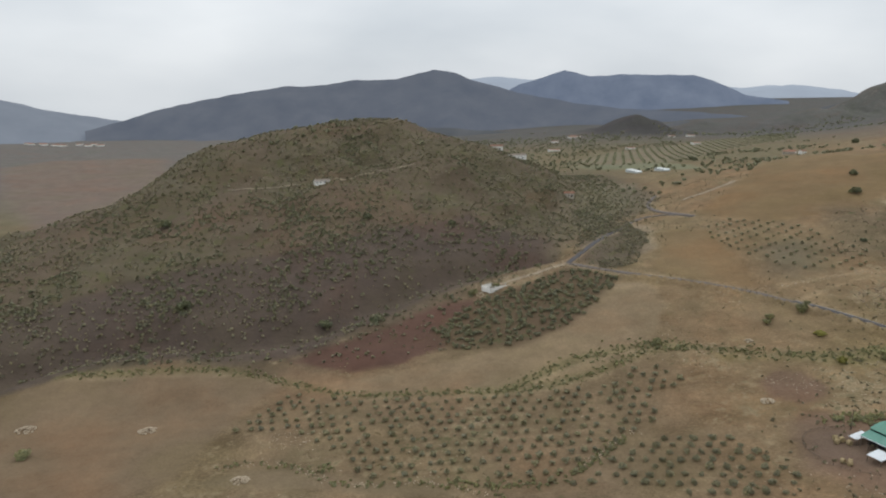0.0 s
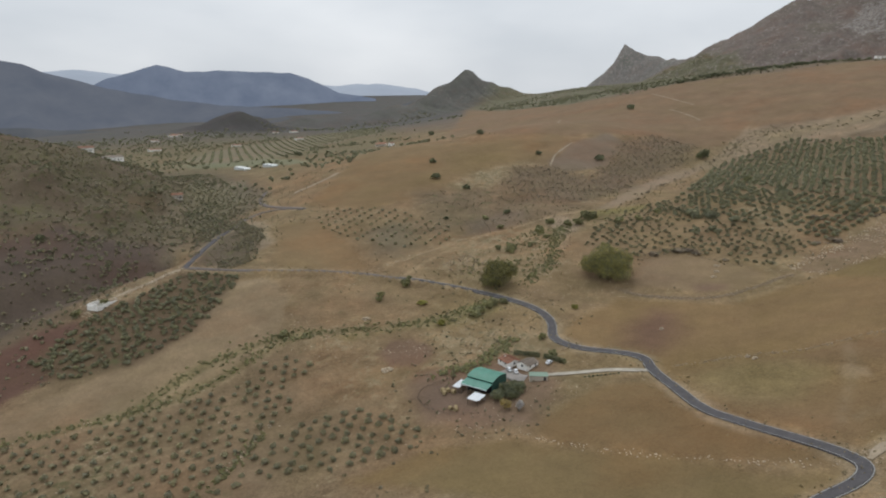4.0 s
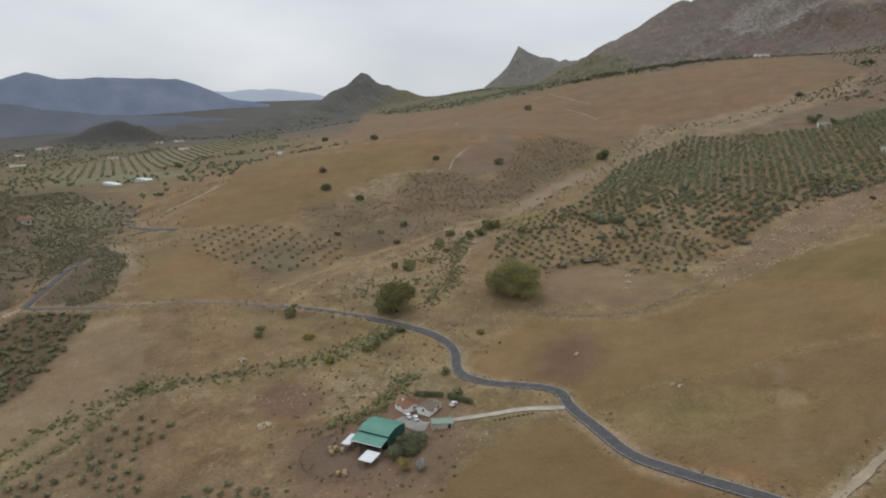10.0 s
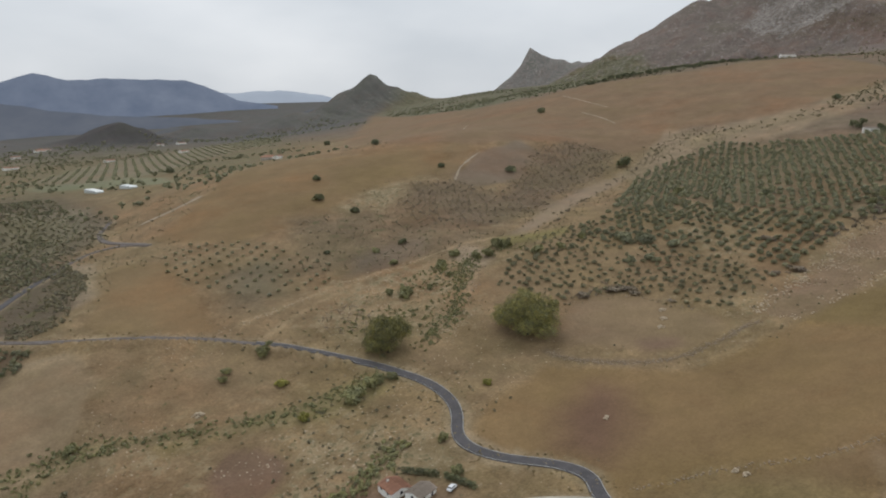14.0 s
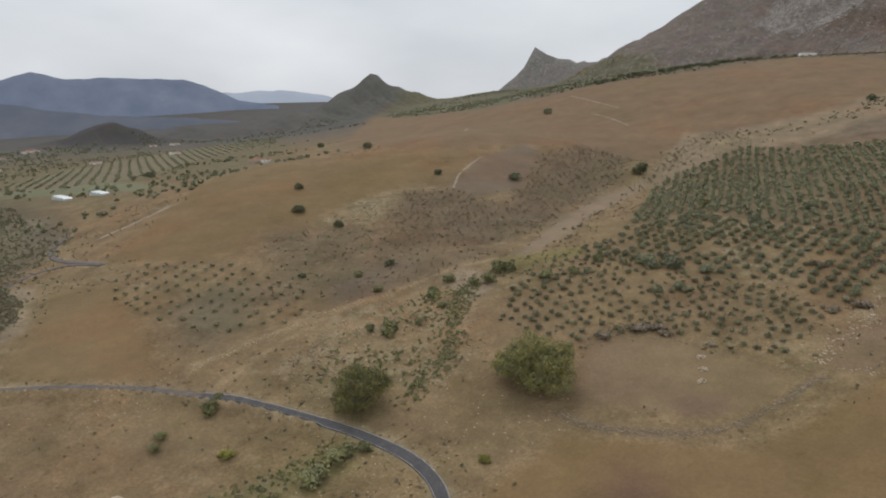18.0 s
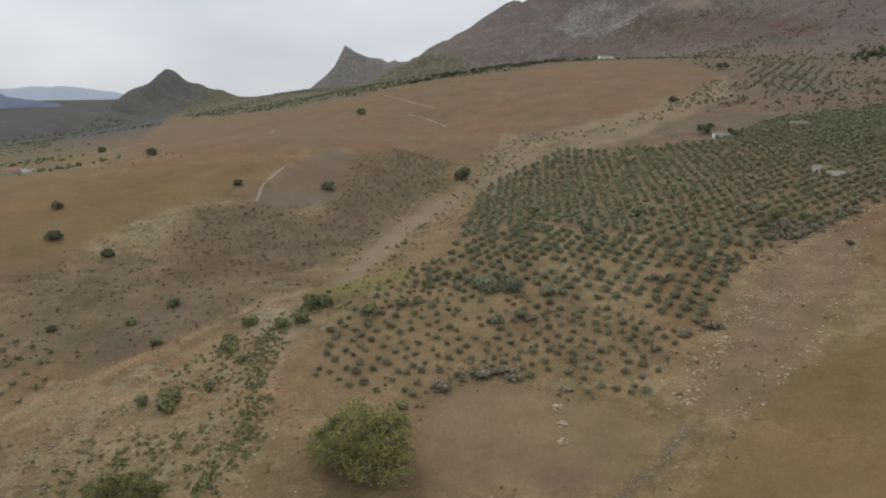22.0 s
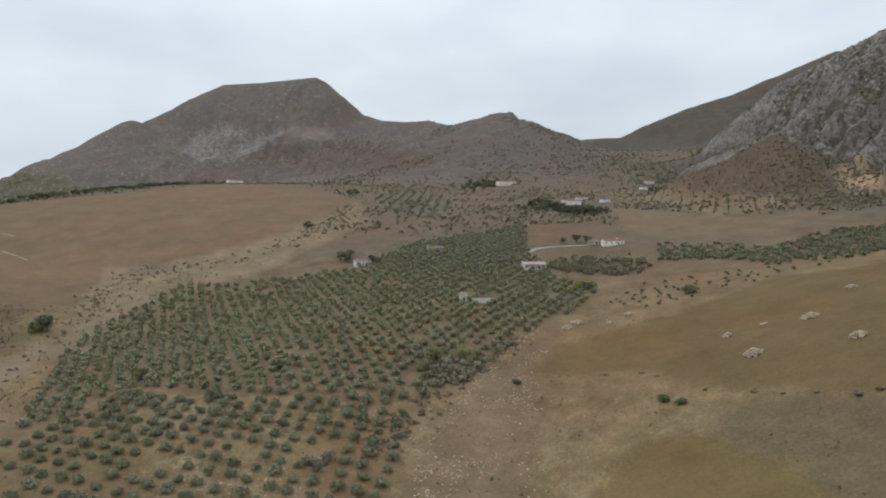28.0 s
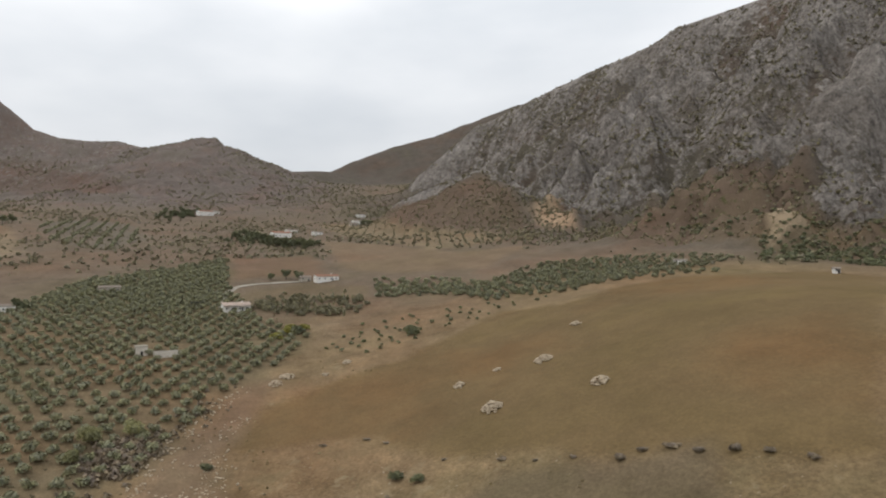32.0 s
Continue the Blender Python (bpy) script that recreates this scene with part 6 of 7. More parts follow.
# ---- houses ----
def window(parent, x, y, z, wide, high, face):
    """A window set in a wall whose outer face looks along +x, -x, +y or -y."""
    frame_bm, pane_bm, d = bmesh.new(), bmesh.new(), 0.06
    if face in ("+x", "-x"):
        s = 1 if face == "+x" else -1
        block(frame_bm, x - d, x + d, y - wide / 2 - 0.08, y + wide / 2 + 0.08, z - 0.08, z + high + 0.08)
        block(pane_bm, x + s * 0.05 - 0.03, x + s * 0.05 + 0.03, y - wide / 2, y + wide / 2, z, z + high)
    else:
        s = 1 if face == "+y" else -1
        block(frame_bm, x - wide / 2 - 0.08, x + wide / 2 + 0.08, y - d, y + d, z - 0.08, z + high + 0.08)
        block(pane_bm, x - wide / 2, x + wide / 2, y + s * 0.05 - 0.03, y + s * 0.05 + 0.03, z, z + high)
    w = part("window", frame_bm, WHITEWASH, parent)
    part("pane", pane_bm, GLASS_DARK, w, "dark window pane")
    return w


def gable_roof(bm, length, width, eave, rise, over=0.35, thick=0.16):
    """Two slopes with thickness; the ridge runs along x."""
    hl, hw = length / 2 + over, width / 2 + over
    drop = rise * over / (width / 2)
    for side in (-1, 1):
        top = [(-hl, side * hw, eave - drop), (hl, side * hw, eave - drop), (hl, 0, eave + rise), (-hl, 0, eave + rise)]
        low = [bm.verts.new(p) for p in top]
        high = [bm.verts.new((p[0], p[1], p[2] + thick)) for p in top]
        bm.faces.new(high if side < 0 else high[::-1])
        bm.faces.new(low[::-1] if side < 0 else low)
        for k in range(4):
            n = (k + 1) % 4
            bm.faces.new((low[k], low[n], high[n], high[k]))


def walls(bm, length, width, eave, rise, down=1.5):
    """Gabled walls, closed below the ground."""
    hl, hw = length / 2, width / 2
    sections = []
    for x in (-hl, hl):
        sections.append([bm.verts.new(p) for p in ((x, -hw, -down), (x, hw, -down), (x, hw, eave), (x, 0, eave + rise), (x, -hw, eave))])
    a, b = sections
    bm.faces.new(a[::-1])
    bm.faces.new(b)
    for k in range(5):
        n = (k + 1) % 5
        bm.faces.new((a[k], a[n], b[n], b[k]))


def house(x, y, turn, length, width, eave, rise, wall_mat, roof_mat, label, windows=3, door=True, chimney=False, porch=False, tiles=False):
    h = thing("house", x, y, turn)
    bm = bmesh.new()
    walls(bm, length, width, eave, rise)
    part("wall", bm, wall_mat, h)
    bm = bmesh.new()
    gable_roof(bm, length, width, eave, rise)
    roof = part("roof", bm, roof_mat, h)
    if tiles:
        for side in (-1, 1):
            n = int(length / 0.55)
            bm = bmesh.new()
            tube(bm, (0, side * (width / 2 + 0.3), eave - rise * 0.6 / width + 0.2), (0, 0, eave + rise + 0.2), 0.11, 0.11, 6)
            rib = bpy.data.meshes.new("roof_rib")
            bm.to_mesh(rib)
            bm.free()
            for k in range(n):
                r = part("roof_rib", rib, roof_mat, roof)
                r.location = (-length / 2 + 0.55 * (k + 0.5), 0, 0)
    for side, face in ((-1, "-y"), (1, "+y")):
        for k in range(windows):
            window(h, -length / 2 + length * (k + 0.5) / windows, side * width / 2, 1.0, 0.9, 1.1, face)
    window(h, -length / 2, 0, 1.0, 0.9, 1.1, "-x")
    if door:
        box_part("door", DARK_GAP, h, length * 0.18, length * 0.18 + 1.0, -width / 2 - 0.05, -width / 2 + 0.05, -0.2, 2.05, label="dark doorway")
    if chimney:
        c = box_part("chimney", wall_mat, h, length * 0.22, length * 0.22 + 0.7, width * 0.12, width * 0.12 + 0.7, eave, eave + rise + 0.9)
        box_part("chimney_cap", roof_mat, c, length * 0.22 - 0.1, length * 0.22 + 0.8, width * 0.12 - 0.1, width * 0.12 + 0.8, eave + rise + 0.9, eave + rise + 1.05)
    if porch:
        box_part("porch_roof", roof_mat, h, -length / 2, length / 2, -width / 2 - 2.6, -width / 2 - 0.36, eave - 0.45, eave - 0.32)
        for px in (-length / 2 + 0.2, 0, length / 2 - 0.2):
            box_part("porch_post", wall_mat, h, px - 0.12, px + 0.12, -width / 2 - 2.5, -width / 2 - 2.26, -0.8, eave - 0.45)
    return tagged(h, label, "house")


house(750, 205, -80, 16, 8, 3.6, 1.4, WHITEWASH, TILE_PALE, "white farmhouse with a faded pink tiled roof among olive trees", 4, True, True, True)
house(797, 284, -70, 13, 6, 3.0, 1.0, DULL_WALL, TILE_GREY, "pale low farm building above the olive grove", 3)
house(754, 332, -60, 12, 6, 3.2, 1.2, WHITEWASH, TILE_GREY, "white cottage beside a dark tree above the olive grove", 3)
house(821, 143, -75, 17, 7, 3.2, 1.3, WHITEWASH, TILE_RED, "long white house with a red roof beyond the tree belt", 4, True, True)
house(826, 158, -75, 8, 5, 2.8, 0.9, DULL_WALL, TILE_GREY, "dull outbuilding beside a long white house", 2)
house(1130, 163, -70, 22, 11, 5.0, 2.0, WHITEWASH, TILE_RED, "white house half hidden by dark trees", 4, True, True)
house(1400, 262, -60, 22, 11, 5.2, 2.0, WHITEWASH, TILE_RED, "white house high on the slope below the mountain", 4)
house(1285, 49, -70, 20, 9, 4.5, 1.6, WHITEWASH, TILE_GREY, "white house at the foot of the pass", 3)
house(1262, 60, -70, 10, 7, 3.6, 1.2, DULL_WALL, TILE_GREY, "low grey farm shed at the foot of the pass", 2)
house(1383, 719, -40, 26, 10, 4.5, 1.6, WHITEWASH, TILE_GREY, "long white farmhouse above the great brown field", 4)
house(684, -60, -130, 8, 4, 2.4, 0.8, WHITEWASH, TILE_GREY, "small white building on the field edge below the crag", 2)
house(601, -96, -130, 3.5, 3.5, 2.4, 0.7, WHITEWASH, TILE_GREY, "tiny white hut on the skyline of the field", 1)
for x, y, turn, size, kind in ((421, 1583, 20, 20, 0), (381, 2042, -10, 30, 0), (259, 1647, 10, 26, 0), (589, 1645, 20, 22, 0), (480, 977, -20, 15, 1), (487, 954, 40, 12, 0), (120, 664, 0, 10, 1), (367, 2017, 15, 24, 0), (492, 994, -30, 12, 0), (300, 1900, 0, 20, 0), (700, 2000, 20, 24, 0), (640, 1980, -20, 18, 0)):
    house(x, y, turn, size, size * 0.5, 3.8, 1.4, DULL_WALL if kind else WHITEWASH, TILE_RED, "small white country house far off in the valley", 3)
house(-111, 637, 25, 14, 6, 3.0, 1.0, WHITEWASH, TILE_GREY, "long white house on the side of the scrubby hill", 4)
house(83, 790, 25, 20, 8, 4, 1.4, WHITEWASH, TILE_GREY, "white house on the flank behind the hill", 3)
house(60, 800, 5, 14, 7, 4, 1.4, WHITEWASH, TILE_RED, "small white house on the flank behind the hill", 3)

for k in range(12):
    house(-1860 + 48 * k + 20 * rng.normal(), 3090 - 34 * k + 50 * rng.normal(), 60 * rng.random(), 20 + 10 * rng.random(), 11, 5, 2.0, WHITEWASH, TILE_RED, "white village house on the far plain", 1, False)
for x, y, turn, size in ((1190, 147, -60, 16), (1150, 120, -60, 12), (1419, 250, -40, 16), (1375, 33, -70, 14)):
    house(x, y, turn, size, size * 0.5, 3.4, 1.2, WHITEWASH, TILE_GREY, "small white house below the mountain", 2)

# flat-roofed hut and wall inside the grove
hut = thing("field_hut", 662, 246, -75)
box_part("wall", PALE_WALL, hut, -2.6, 2.6, -2.2, 2.2, -1.0, 4.2, 0.05)
box_part("flat_roof", CONCRETE, hut, -2.8, 2.8, -2.4, 2.4, 4.2, 4.45, 0.03)
box_part("door", DARK_GAP, hut, -0.5, 0.5, -2.26, -2.16, -0.2, 2.0, label="dark doorway")
tagged(hut, "square pale hut among the olive trees", "hut")
tank = thing("water_tank", 659, 234, -78)
for k, (a, b, c, d) in enumerate(((-6, 6, -2.2, -1.95), (-6, 6, 1.95, 2.2), (-6, -5.75, -1.95, 1.95), (5.75, 6, -1.95, 1.95))):
    box_part("tank_wall", PALE_WALL, tank, a, b, c, d, -1.0, 2.4, 0.03)
box_part("tank_floor", CONCRETE, tank, -5.74, 5.74, -1.94, 1.94, -0.6, -0.4)
tagged(tank, "low walled concrete water tank in the grove", "water tank")
carport = thing("carport", 760, 228, -75)
box_part("roof", DARK_GAP, carport, -4, 4, -2.2, 2.2, 2.6, 2.75, label="dark flat roof")
for px in (-3.7, 3.5):
    for py in (-2.0, 1.8):
        box_part("post", WOOD_POST, carport, px, px + 0.2, py, py + 0.2, -0.6, 2.6)
tagged(carport, "open carport with a dark flat roof beside a farmhouse", "carport")

# greenhouse-like white sheds on the valley floor
for x, y, turn, n in ((245, 905, 10, 4), (275, 885, 14, 3)):
    g = thing("greenhouse", x, y, turn)
    for k in range(n):
        bm = bmesh.new()
        walls(bm, 9, 7.4, 2.4, 1.3)
        bmesh.ops.translate(bm, vec=(0, 7.5 * (k - n / 2), 0), verts=bm.verts)
        part("bay", bm, PLASTIC_ROOF, g)
    tagged(g, "row of pale plastic-covered greenhouses in the valley", "greenhouse")

# walled ruin and rubble on the track
ruin = thing("ruined_farm", 36, 462, 40)
for a, b, c, d, h in ((-9, 9, -4.2, -3.6, 1.6), (-9, 2, 3.6, 4.2, 2.2), (-9, -8.4, -3.6, 3.6, 1.8), (8.4, 9, -3.6, 1.0, 1.3), (-1.0, -0.4, -3.6, 2.0, 1.2), (11, 24, -2.0, -1.4, 1.0)):
    bm = bmesh.new()
    block(bm, a, b, c, d, -1.2, h)
    bmesh.ops.subdivide_edges(bm, edges=bm.edges[:], cuts=3, use_grid_fill=True)
    for v in bm.verts:
        if v.co.z > h - 0.1:
            v.co.z += float(0.45 * rng.normal())
        v.co += Vector(0.08 * rng.normal(size=3))
    part("broken_wall", bm, WHITEWASH, ruin)
box_part("slab", CONCRETE, ruin, -8.4, 8.4, -3.6, 3.6, -0.7, 0.06, label="pale bare floor slab")
tagged(ruin, "roofless white ruin with broken walls beside the gravel track", "ruin")
spread_over("ruin_rubble", stones, rows_of(np.concatenate([beside(((24, 452), (36, 462), (50, 470), (66, 477), (84, 487)), 170, 2.4, rng), beside(((22, 466), (34, 472), (48, 480)), 60, 1.6, rng)]), 0.35, 1.2, 6), STONE, "pale rubble strewn along the hillside track", "stones")

# ---- the farm with the green barn ----
barn = thing("barn", 168.2, 237.4, 24, -3.2)
eave, crown_h, bl, bw = 5.3, 6.6, 12.6, 12.6
bm = bmesh.new()
prof = [(bw * u / 2, eave + (crown_h - eave) * (1 - abs(u) ** 1.8)) for u in (-1, -0.75, -0.5, -0.25, 0, 0.25, 0.5, 0.75, 1)]
ends = []
for y in (-bl / 2, bl / 2):
    ends.append([bm.verts.new((-bw / 2, y, -1.5)), *[bm.verts.new((a, y, b)) for a, b in prof], bm.verts.new((bw / 2, y, -1.5))])
for k in range(len(ends[0])):
    n = (k + 1) % len(ends[0])
    bm.faces.new((ends[0][k], ends[0][n], ends[1][n], ends[1][k]))
bm.faces.new(ends[0])
bm.faces.new(ends[1][::-1])
bmesh.ops.recalc_face_normals(bm, faces=bm.faces[:])
part("wall", bm, DARK_WALL, barn, "dark green sheet-metal walls")
for (a, za), (b, zb) in zip(prof[:-1], prof[1:]):
    for k in range(7):
        bm = bmesh.new()
        x0, x1 = -bl / 2 - 0.4 + (bl + 0.8) * k / 7 + 0.02, -bl / 2 - 0.4 + (bl + 0.8) * (k + 1) / 7 - 0.02
        low = [bm.verts.new((x, y, z + 0.06)) for x, y, z in ((a, x0, za), (b, x0, zb), (b, x1, zb), (a, x1, za))]
        top = [bm.verts.new(v.co + Vector((0, 0, 0.09))) for v in low]
        bm.faces.new(top)
        bm.faces.new(low[::-1])
        for i in range(4):
            j = (i + 1) % 4
            bm.faces.new((low[i], low[j], top[j], top[i]))
        part("roof_sheet", bm, GREEN_SHEET, barn)
# lower roof in front of the barn
for k in range(6):
    bm = bmesh.new()
    y0, y1 = -6.6 + 13.2 * k / 6 + 0.02, -6.6 + 13.2 * (k + 1) / 6 - 0.02
    low = [bm.verts.new(p) for p in ((-11.4, y0, 3.6), (-6.35, y0, 4.7), (-6.35, y1, 4.7), (-11.4, y1, 3.6))]
    top = [bm.verts.new(v.co + Vector((0, 0, 0.1))) for v in low]
    bm.faces.new(top[::-1])
    bm.faces.new(low)
    for i in range(4):
        j = (i + 1) % 4
        bm.faces.new((low[i], top[i], top[j], low[j]))
    part("lean_to_sheet", bm, TEAL_SHEET, barn, "faded teal roof sheet")
# a near-black panel is put in for the shade below this roof
box_part("lean_to_shade", DARK_GAP, barn, -7.0, -6.32, -6.2, 6.2, -1.2, 4.4, label="near-black panel standing for the shade under the lean-to")
for k in range(5):
    box_part("post", WOOD_POST, barn, -11.2, -11.0, -6.3 + 3.1 * k, -6.1 + 3.1 * k, -1.6, 3.6)
box_part("gutter", WHITE_SHEET, barn, -11.6, -11.4, -6.7, 6.7, 3.45, 3.65, label="white eaves gutter")
box_part("opening", DARK_GAP, barn, -6.36, -6.31, 1.0, 4.2, 4.85, 5.2, label="dark slit under the eaves")
tagged(barn, "large barn with a curved green metal roof and a teal lean-to", "barn")
for x, y, turn, wide, deep in ((157.4, 242.7, 24, 7.2, 3.6), (155.4, 226.8, 24, 6.4, 5.6)):
    s = thing("lean_to_shed", x, y, turn, land(x, y))
    for k in range(4):
        y0 = -deep / 2 + deep * k / 4
        bm = bmesh.new()
        block(bm, -wide / 2, wide / 2, y0 + 0.015, y0 + deep / 4 - 0.015, 2.55, 2.65)
        bmesh.ops.rotate(bm, cent=(0, 0, 2.6), matrix=Matrix.Rotation(radians(-6), 3, "Y"), verts=bm.verts)
        part("roof_sheet", bm, WHITE_SHEET, s)
    for px in (-wide / 2 + 0.3, wide / 2 - 0.5):
        for py in (-deep / 2 + 0.2, deep / 2 - 0.4):
            box_part("post", WOOD_POST, s, px, px + 0.18, py, py + 0.18, -1.0, 2.5)
    box_part("back_wall", DULL_WALL, s, wide / 2 - 0.25, wide / 2 - 0.1, -deep / 2 + 0.2, deep / 2 - 0.2, -1.0, 2.2)
    tagged(s, "open animal shelter with a white sheet-metal roof beside the barn", "shed", "white shelters by the barn")
house(188.6, 248.2, 88, 8.0, 7.6, 2.1, 1.1, WHITEWASH, TILE_RED, "white farmhouse with a red tiled roof behind the barn", 2, True, True, False, True)
house(192.6, 239.6, 14, 8.0, 6.2, 2.2, 1.0, WHITEWASH, TILE_GREY, "white farmhouse wing with a grey-brown tiled roof", 2, True, False, False, True)
gs = thing("garden_shed", 187.6, 225.4, -34, land(187.6, 225.4))
box_part("wall", DULL_WALL, gs, -4.0, 4.0, -1.8, 1.8, -1.2, 2.3, 0.03)
for k in range(6):
    bm = bmesh.new()
    block(bm, -4.2 + 1.4 * k + 0.01, -4.2 + 1.4 * (k + 1) - 0.01, -2.05, 2.05, 2.42, 2.5)
    bmesh.ops.rotate(bm, cent=(0, 0, 2.4), matrix=Matrix.Rotation(radians(5), 3, "X"), verts=bm.verts)
    part("roof_sheet", bm, PALE_GREEN, gs)
box_part("door", DARK_GAP, gs, 2.2, 3.2, -1.86, -1.78, -0.4, 1.8, label="dark doorway")
tagged(gs, "low shed with a faded green roof beside the yard", "shed")
yl = rounded_line(((182.5, 244), (182, 238), (181.5, 233), (184, 229.5)), 1.0)
strip("yard_slab", surface("yard_concrete", (0.30, 0.275, 0.25), 0.3, 0.5, 0.92, 0.01, worn=(0.22, 0.19, 0.165)), "pale concrete farmyard between barn and house", "yard", yl, -3.6, 3.6, 0.35, skirt=0.7, cross=7)


def car(x, y, turn, label):
    c = thing("car", x, y, turn, land(x, y) + 0.37)
    bm = bmesh.new()
    block(bm, -2.05, 2.05, -0.85, 0.85, 0.35, 0.9, 0.12)
    cabin = block(bm, -1.35, 0.95, -0.76, 0.76, 0.85, 1.45)
    for v in cabin:
        if v.co.z > 1.2:
            v.co.x *= 0.78
            v.co.y *= 0.88
    part("body", bm, CAR_WHITE, c)
    for name, x0, x1 in (("windscreen", 0.72, 0.90), ("rear_window", -1.26, -1.10)):
        box_part(name, GLASS_DARK, c, x0, x1, -0.66, 0.66, 0.98, 1.33, label="dark glass")
    for y0 in (-0.79, 0.73):
        box_part("side_window", GLASS_DARK, c, -0.95, 0.6, y0, y0 + 0.06, 0.98, 1.32, label="dark glass")
    for wx in (-1.3, 1.3):
        for wy in (-0.78, 0.78):
            bm = bmesh.new()
            bmesh.ops.create_cone(bm, cap_ends=True, segments=14, radius1=0.32, radius2=0.32, depth=0.2, matrix=Matrix.Translation((wx, wy, 0.32)) @ Matrix.Rotation(radians(90), 4, "X"))
            w = part("wheel", bm, RUBBER, c)
            bm = bmesh.new()
            bmesh.ops.create_cone(bm, cap_ends=True, segments=12, radius1=0.18, radius2=0.18, depth=0.22, matrix=Matrix.Translation((wx, wy, 0.32)) @ Matrix.Rotation(radians(90), 4, "X"))
            part("rim", bm, WHITE_SHEET, w)
    for wy in (-0.6, 0.6):
        box_part("headlight", GLASS_DARK, c, 2.02, 2.08, wy - 0.15, wy + 0.15, 0.6, 0.75)
    return tagged(c, label, "car", "cars parked at the farm")


car(183.6, 241.6, 70, "white car parked before the farmhouse")
car(184.6, 237.8, 60, "white car parked on the farmyard")
car(201.0, 234.4, 20, "white car parked beside the hedge and lane")


def round_bale(x, y, turn, mat, label, size=1.0):
    bm = bmesh.new()
    bmesh.ops.create_cone(bm, cap_ends=True, segments=20, radius1=1.0 * size, radius2=1.0 * size, depth=1.5 * size, matrix=Matrix.Translation((0, 0, 0.95 * size)) @ Matrix.Rotation(radians(90), 4, "X"))
    bmesh.ops.subdivide_edges(bm, edges=bm.edges[:], cuts=1)
    for v in bm.verts:
        v.co += Vector(0.05 * rng.normal(size=3))
    mesh = bpy.data.meshes.new("round_bale")
    bm.to_mesh(mesh)
    bm.free()
    mesh.materials.append(mat)
    ob = new("round_bale", mesh)
    ob.matrix_world = pose(x, y, land(x, y), 0, 0, turn)
    return tagged(ob, label, "bale", "bales and stacks by the barn")


hay_tree = tree("dry_tree", rng, 2.9, 3.8, 0.3, 8, 1100, 0.22, foliage("autumn_leaves", (0.330, 0.245, 0.090), (0.420, 0.320, 0.130), (0.220, 0.165, 0.065)), 0.16)
hay_tree.matrix_world = pose(160.5, 213, land(160.5, 213), 0, 0, 0)
tagged(hay_tree, "yellowing round-crowned tree below the barn", "tree")
pale_bush = tree("dry_bush", rng, 2.4, 3.6, 0.2, 7, 800, 0.2, foliage("pale_twigs", (0.36, 0.33, 0.29), (0.46, 0.43, 0.38), (0.25, 0.22, 0.19)), 0.14)
pale_bush.matrix_world = pose(164.5, 208.5, land(164.5, 208.5), 0, 0, 0)
tagged(pale_bush, "leafless greyish round bush below the barn", "bush")
for x, y, wide in ((163.6, 222.4, 3.4), (168.6, 220.8, 4.4), (173.8, 222.6, 4.2), (170.2, 226.2, 3.4)):
    t = tree("thicket_tree", rng, wide, 4.0, 0.0, 9, 2400, 0.22, LEAF_DARK, 0.14)
    t.matrix_world = pose(x, y, land(x, y), 0, 0, 40 * wide)
    tagged(t, "dense dark green shrubby tree against the barn wall", "tree", "shrubby trees by the barn")
for x, y, t in ((144, 229, 20), (146, 228, 60), (145, 226.5, 100)):
    round_bale(x, y, t, HAY, "round straw bale on the farm's bare ground", 0.9)
for x, y, t in ((152, 244, 0), (149.5, 243, 40), (150.5, 246, 80), (153, 241, 20)):
    round_bale(x, y, t, HAY, "old straw bale beside the animal pens", 1.0)
mast = thing("utility_pole", 160.5, 253, 0)
bm = bmesh.new()
tube(bm, (0, 0, -0.8), (0, 0, 8.5), 0.16, 0.10, 8)
part("pole", bm, WOOD_POST, mast)
box_part("crossarm", WOOD_POST, mast, -0.9, 0.9, -0.06, 0.06, 7.9, 8.05)
for k in (-0.75, 0.0, 0.75):
    box_part("insulator", GLASS_DARK, mast, k - 0.05, k + 0.05, -0.05, 0.05, 8.05, 8.25)
tagged(mast, "wooden utility pole behind the barn", "utility pole")
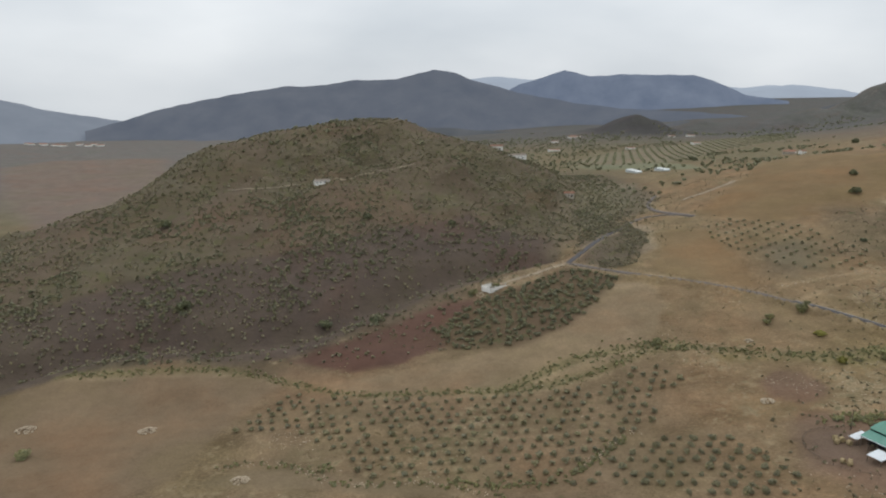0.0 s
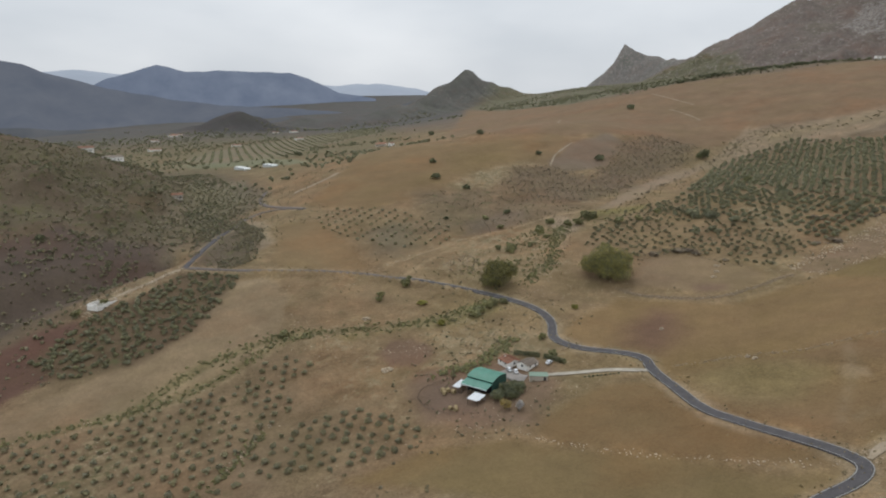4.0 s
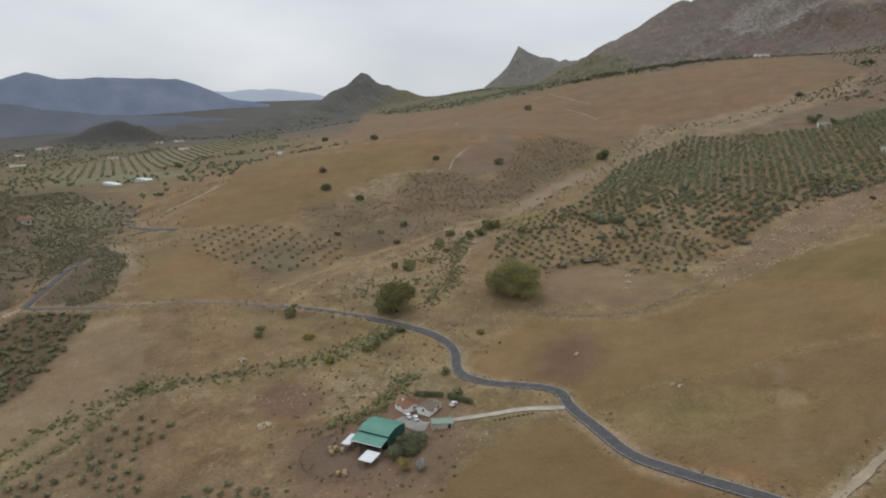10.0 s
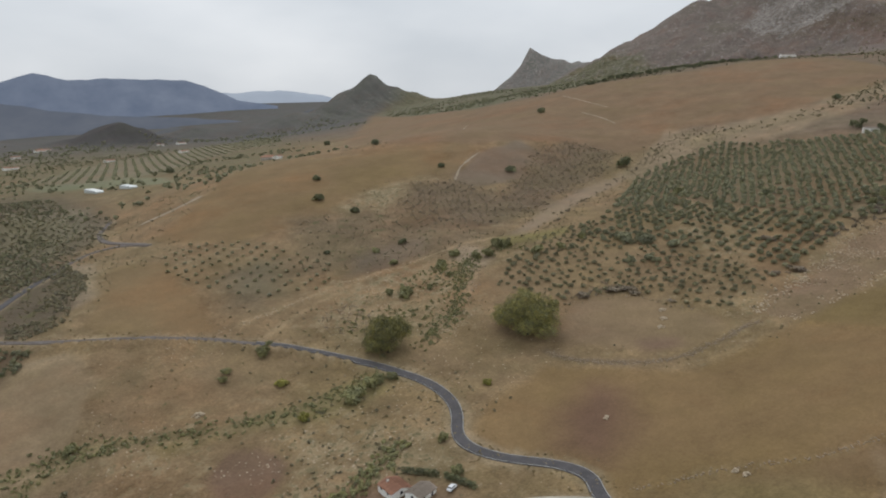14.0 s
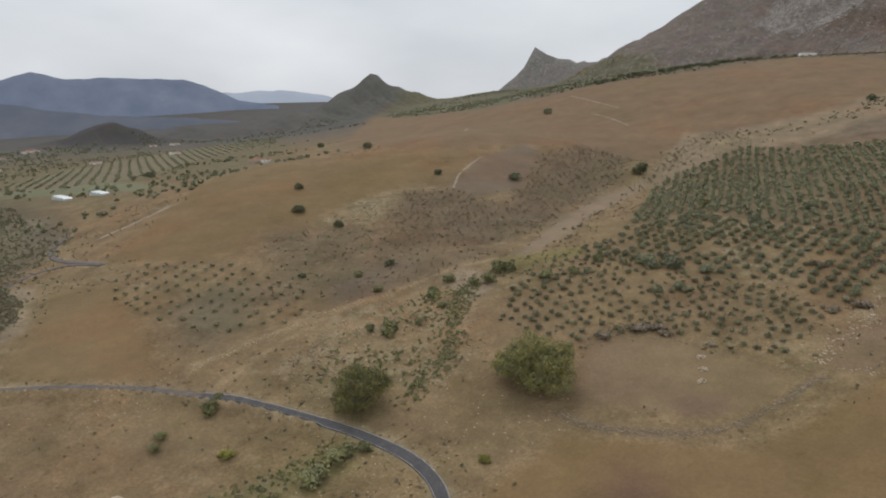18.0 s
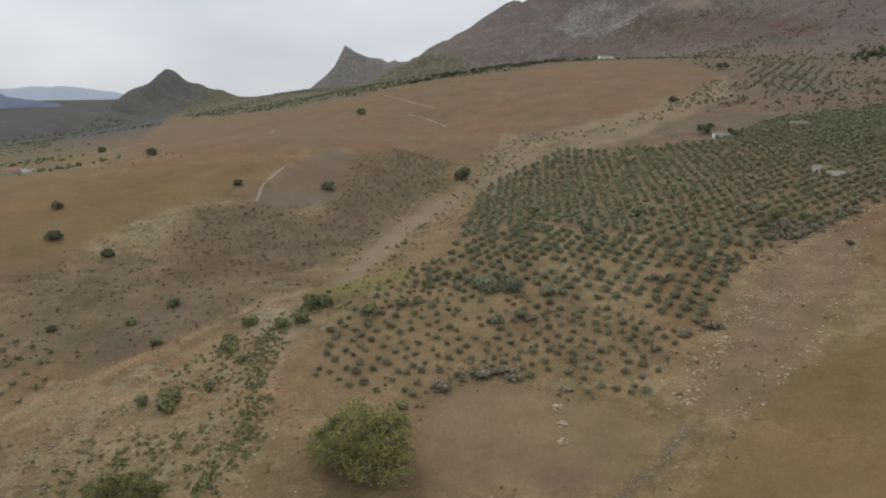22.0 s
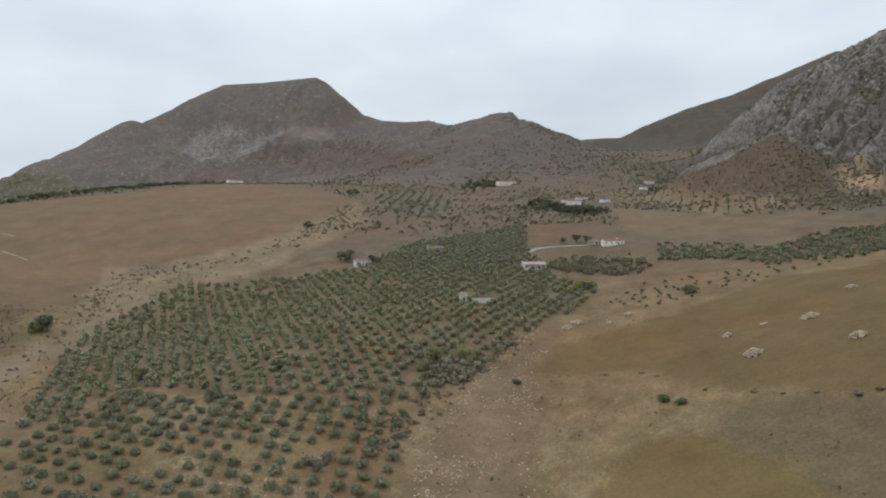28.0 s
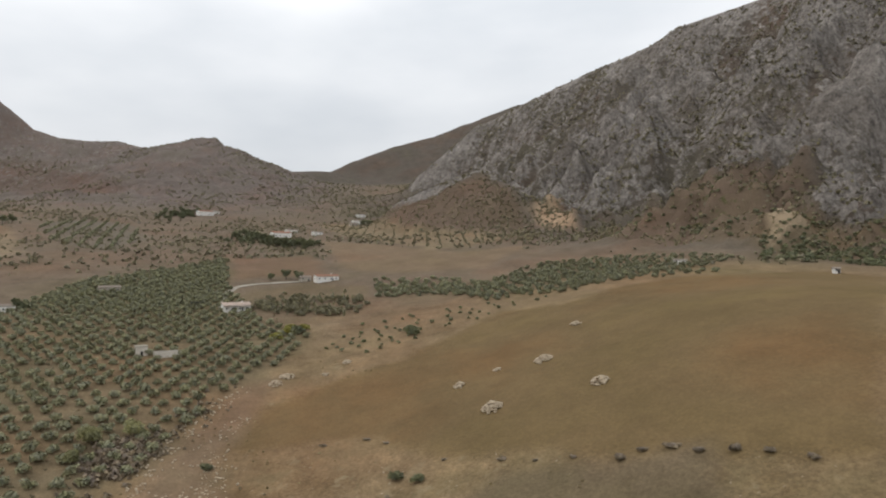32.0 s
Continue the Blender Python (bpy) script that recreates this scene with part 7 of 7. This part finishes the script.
# hedge of clipped cypresses in two lengths
for a, b in (((196.5, 254.5), (202.6, 244)), ((204, 241), (206.3, 229.5))):
    hd = thing("hedge", (a[0] + b[0]) / 2, (a[1] + b[1]) / 2)
    zc = hd.matrix_world.translation.z
    lobes = []
    for u in np.linspace(0, 1, 12):
        px, py = a[0] + u * (b[0] - a[0]), a[1] + u * (b[1] - a[1])
        lobes += [(px - (a[0] + b[0]) / 2, py - (a[1] + b[1]) / 2, land(px, py) - zc + h, 0.95) for h in (0.6, 1.6)]
        bm = bmesh.new()
        tube(bm, (lobes[-1][0], lobes[-1][1], lobes[-1][2] - 2.2), (lobes[-1][0], lobes[-1][1], lobes[-1][2] - 0.6), 0.07, 0.05, 5)
        part("stem", bm, BARK, hd)
    part("foliage", clump_mesh("foliage", leaf_clumps(rng, lobes, 900, 0.28), LEAF_DARK), LEAF_DARK, hd)
    tagged(hd, "dense dark green clipped hedge beside the farmhouse", "hedge", "hedges of the farm")


def fence(points, label):
    line = rounded_line(points, 3.0)
    f = thing("fence", line[0][0], line[0][1])
    base = f.matrix_world.translation
    spots = [Vector((p[0], p[1], land(p[0], p[1]))) - base for p in line]
    for p in spots:
        bm = bmesh.new()
        tube(bm, (p.x, p.y, p.z - 0.4), (p.x, p.y, p.z + 1.25), 0.09, 0.07, 6)
        part("post", bm, WOOD_POST, f)
    for p, q in zip(spots[:-1], spots[1:]):
        for h in (0.45, 0.95):
            bm = bmesh.new()
            tube(bm, (p.x, p.y, p.z + h), (q.x, q.y, q.z + h), 0.045, 0.045, 5)
            part("rail", bm, WOOD_POST, f)
    return tagged(f, label, "fence")


fence(((160, 253), (152, 255.8), (144.4, 254.7), (139, 248.7), (137, 241), (138.5, 230.4), (143, 222), (150, 217)), "rough wooden corral fence round the bare pen")
for k in range(9):
    u = k / 8
    px, py = 205 + 12 * u - 1.8, 214 - 8 * u - 1.6
    bush("dark", px, py, 0.42)

# ---- field tracks on the upper slope ----
for points, label in (
    (((459, 547), (478, 566), (497, 579), (529, 594)), "pale dirt track climbing between two brown fields"),
    (((640, 745), (672, 790), (705, 822)), "short pale scar on the upper field"),
    (((916, 838), (874, 762), (844, 692)), "pale track across the upper field"),
    (((812, 710), (795, 663), (771, 621)), "pale broken bank on the upper field"),
    (((750, 213), (775, 213), (797, 212), (815, 205), (823, 187), (824, 155)), "whitish lane curving up to the farmhouse"),
):
    half = 2.0 if "lane" in label else 0.9
    strip("field_track", CONCRETE if "lane" in label else DIRT, label, "track", rounded_line(points), -half, half, 0.25, ragged=0.6)
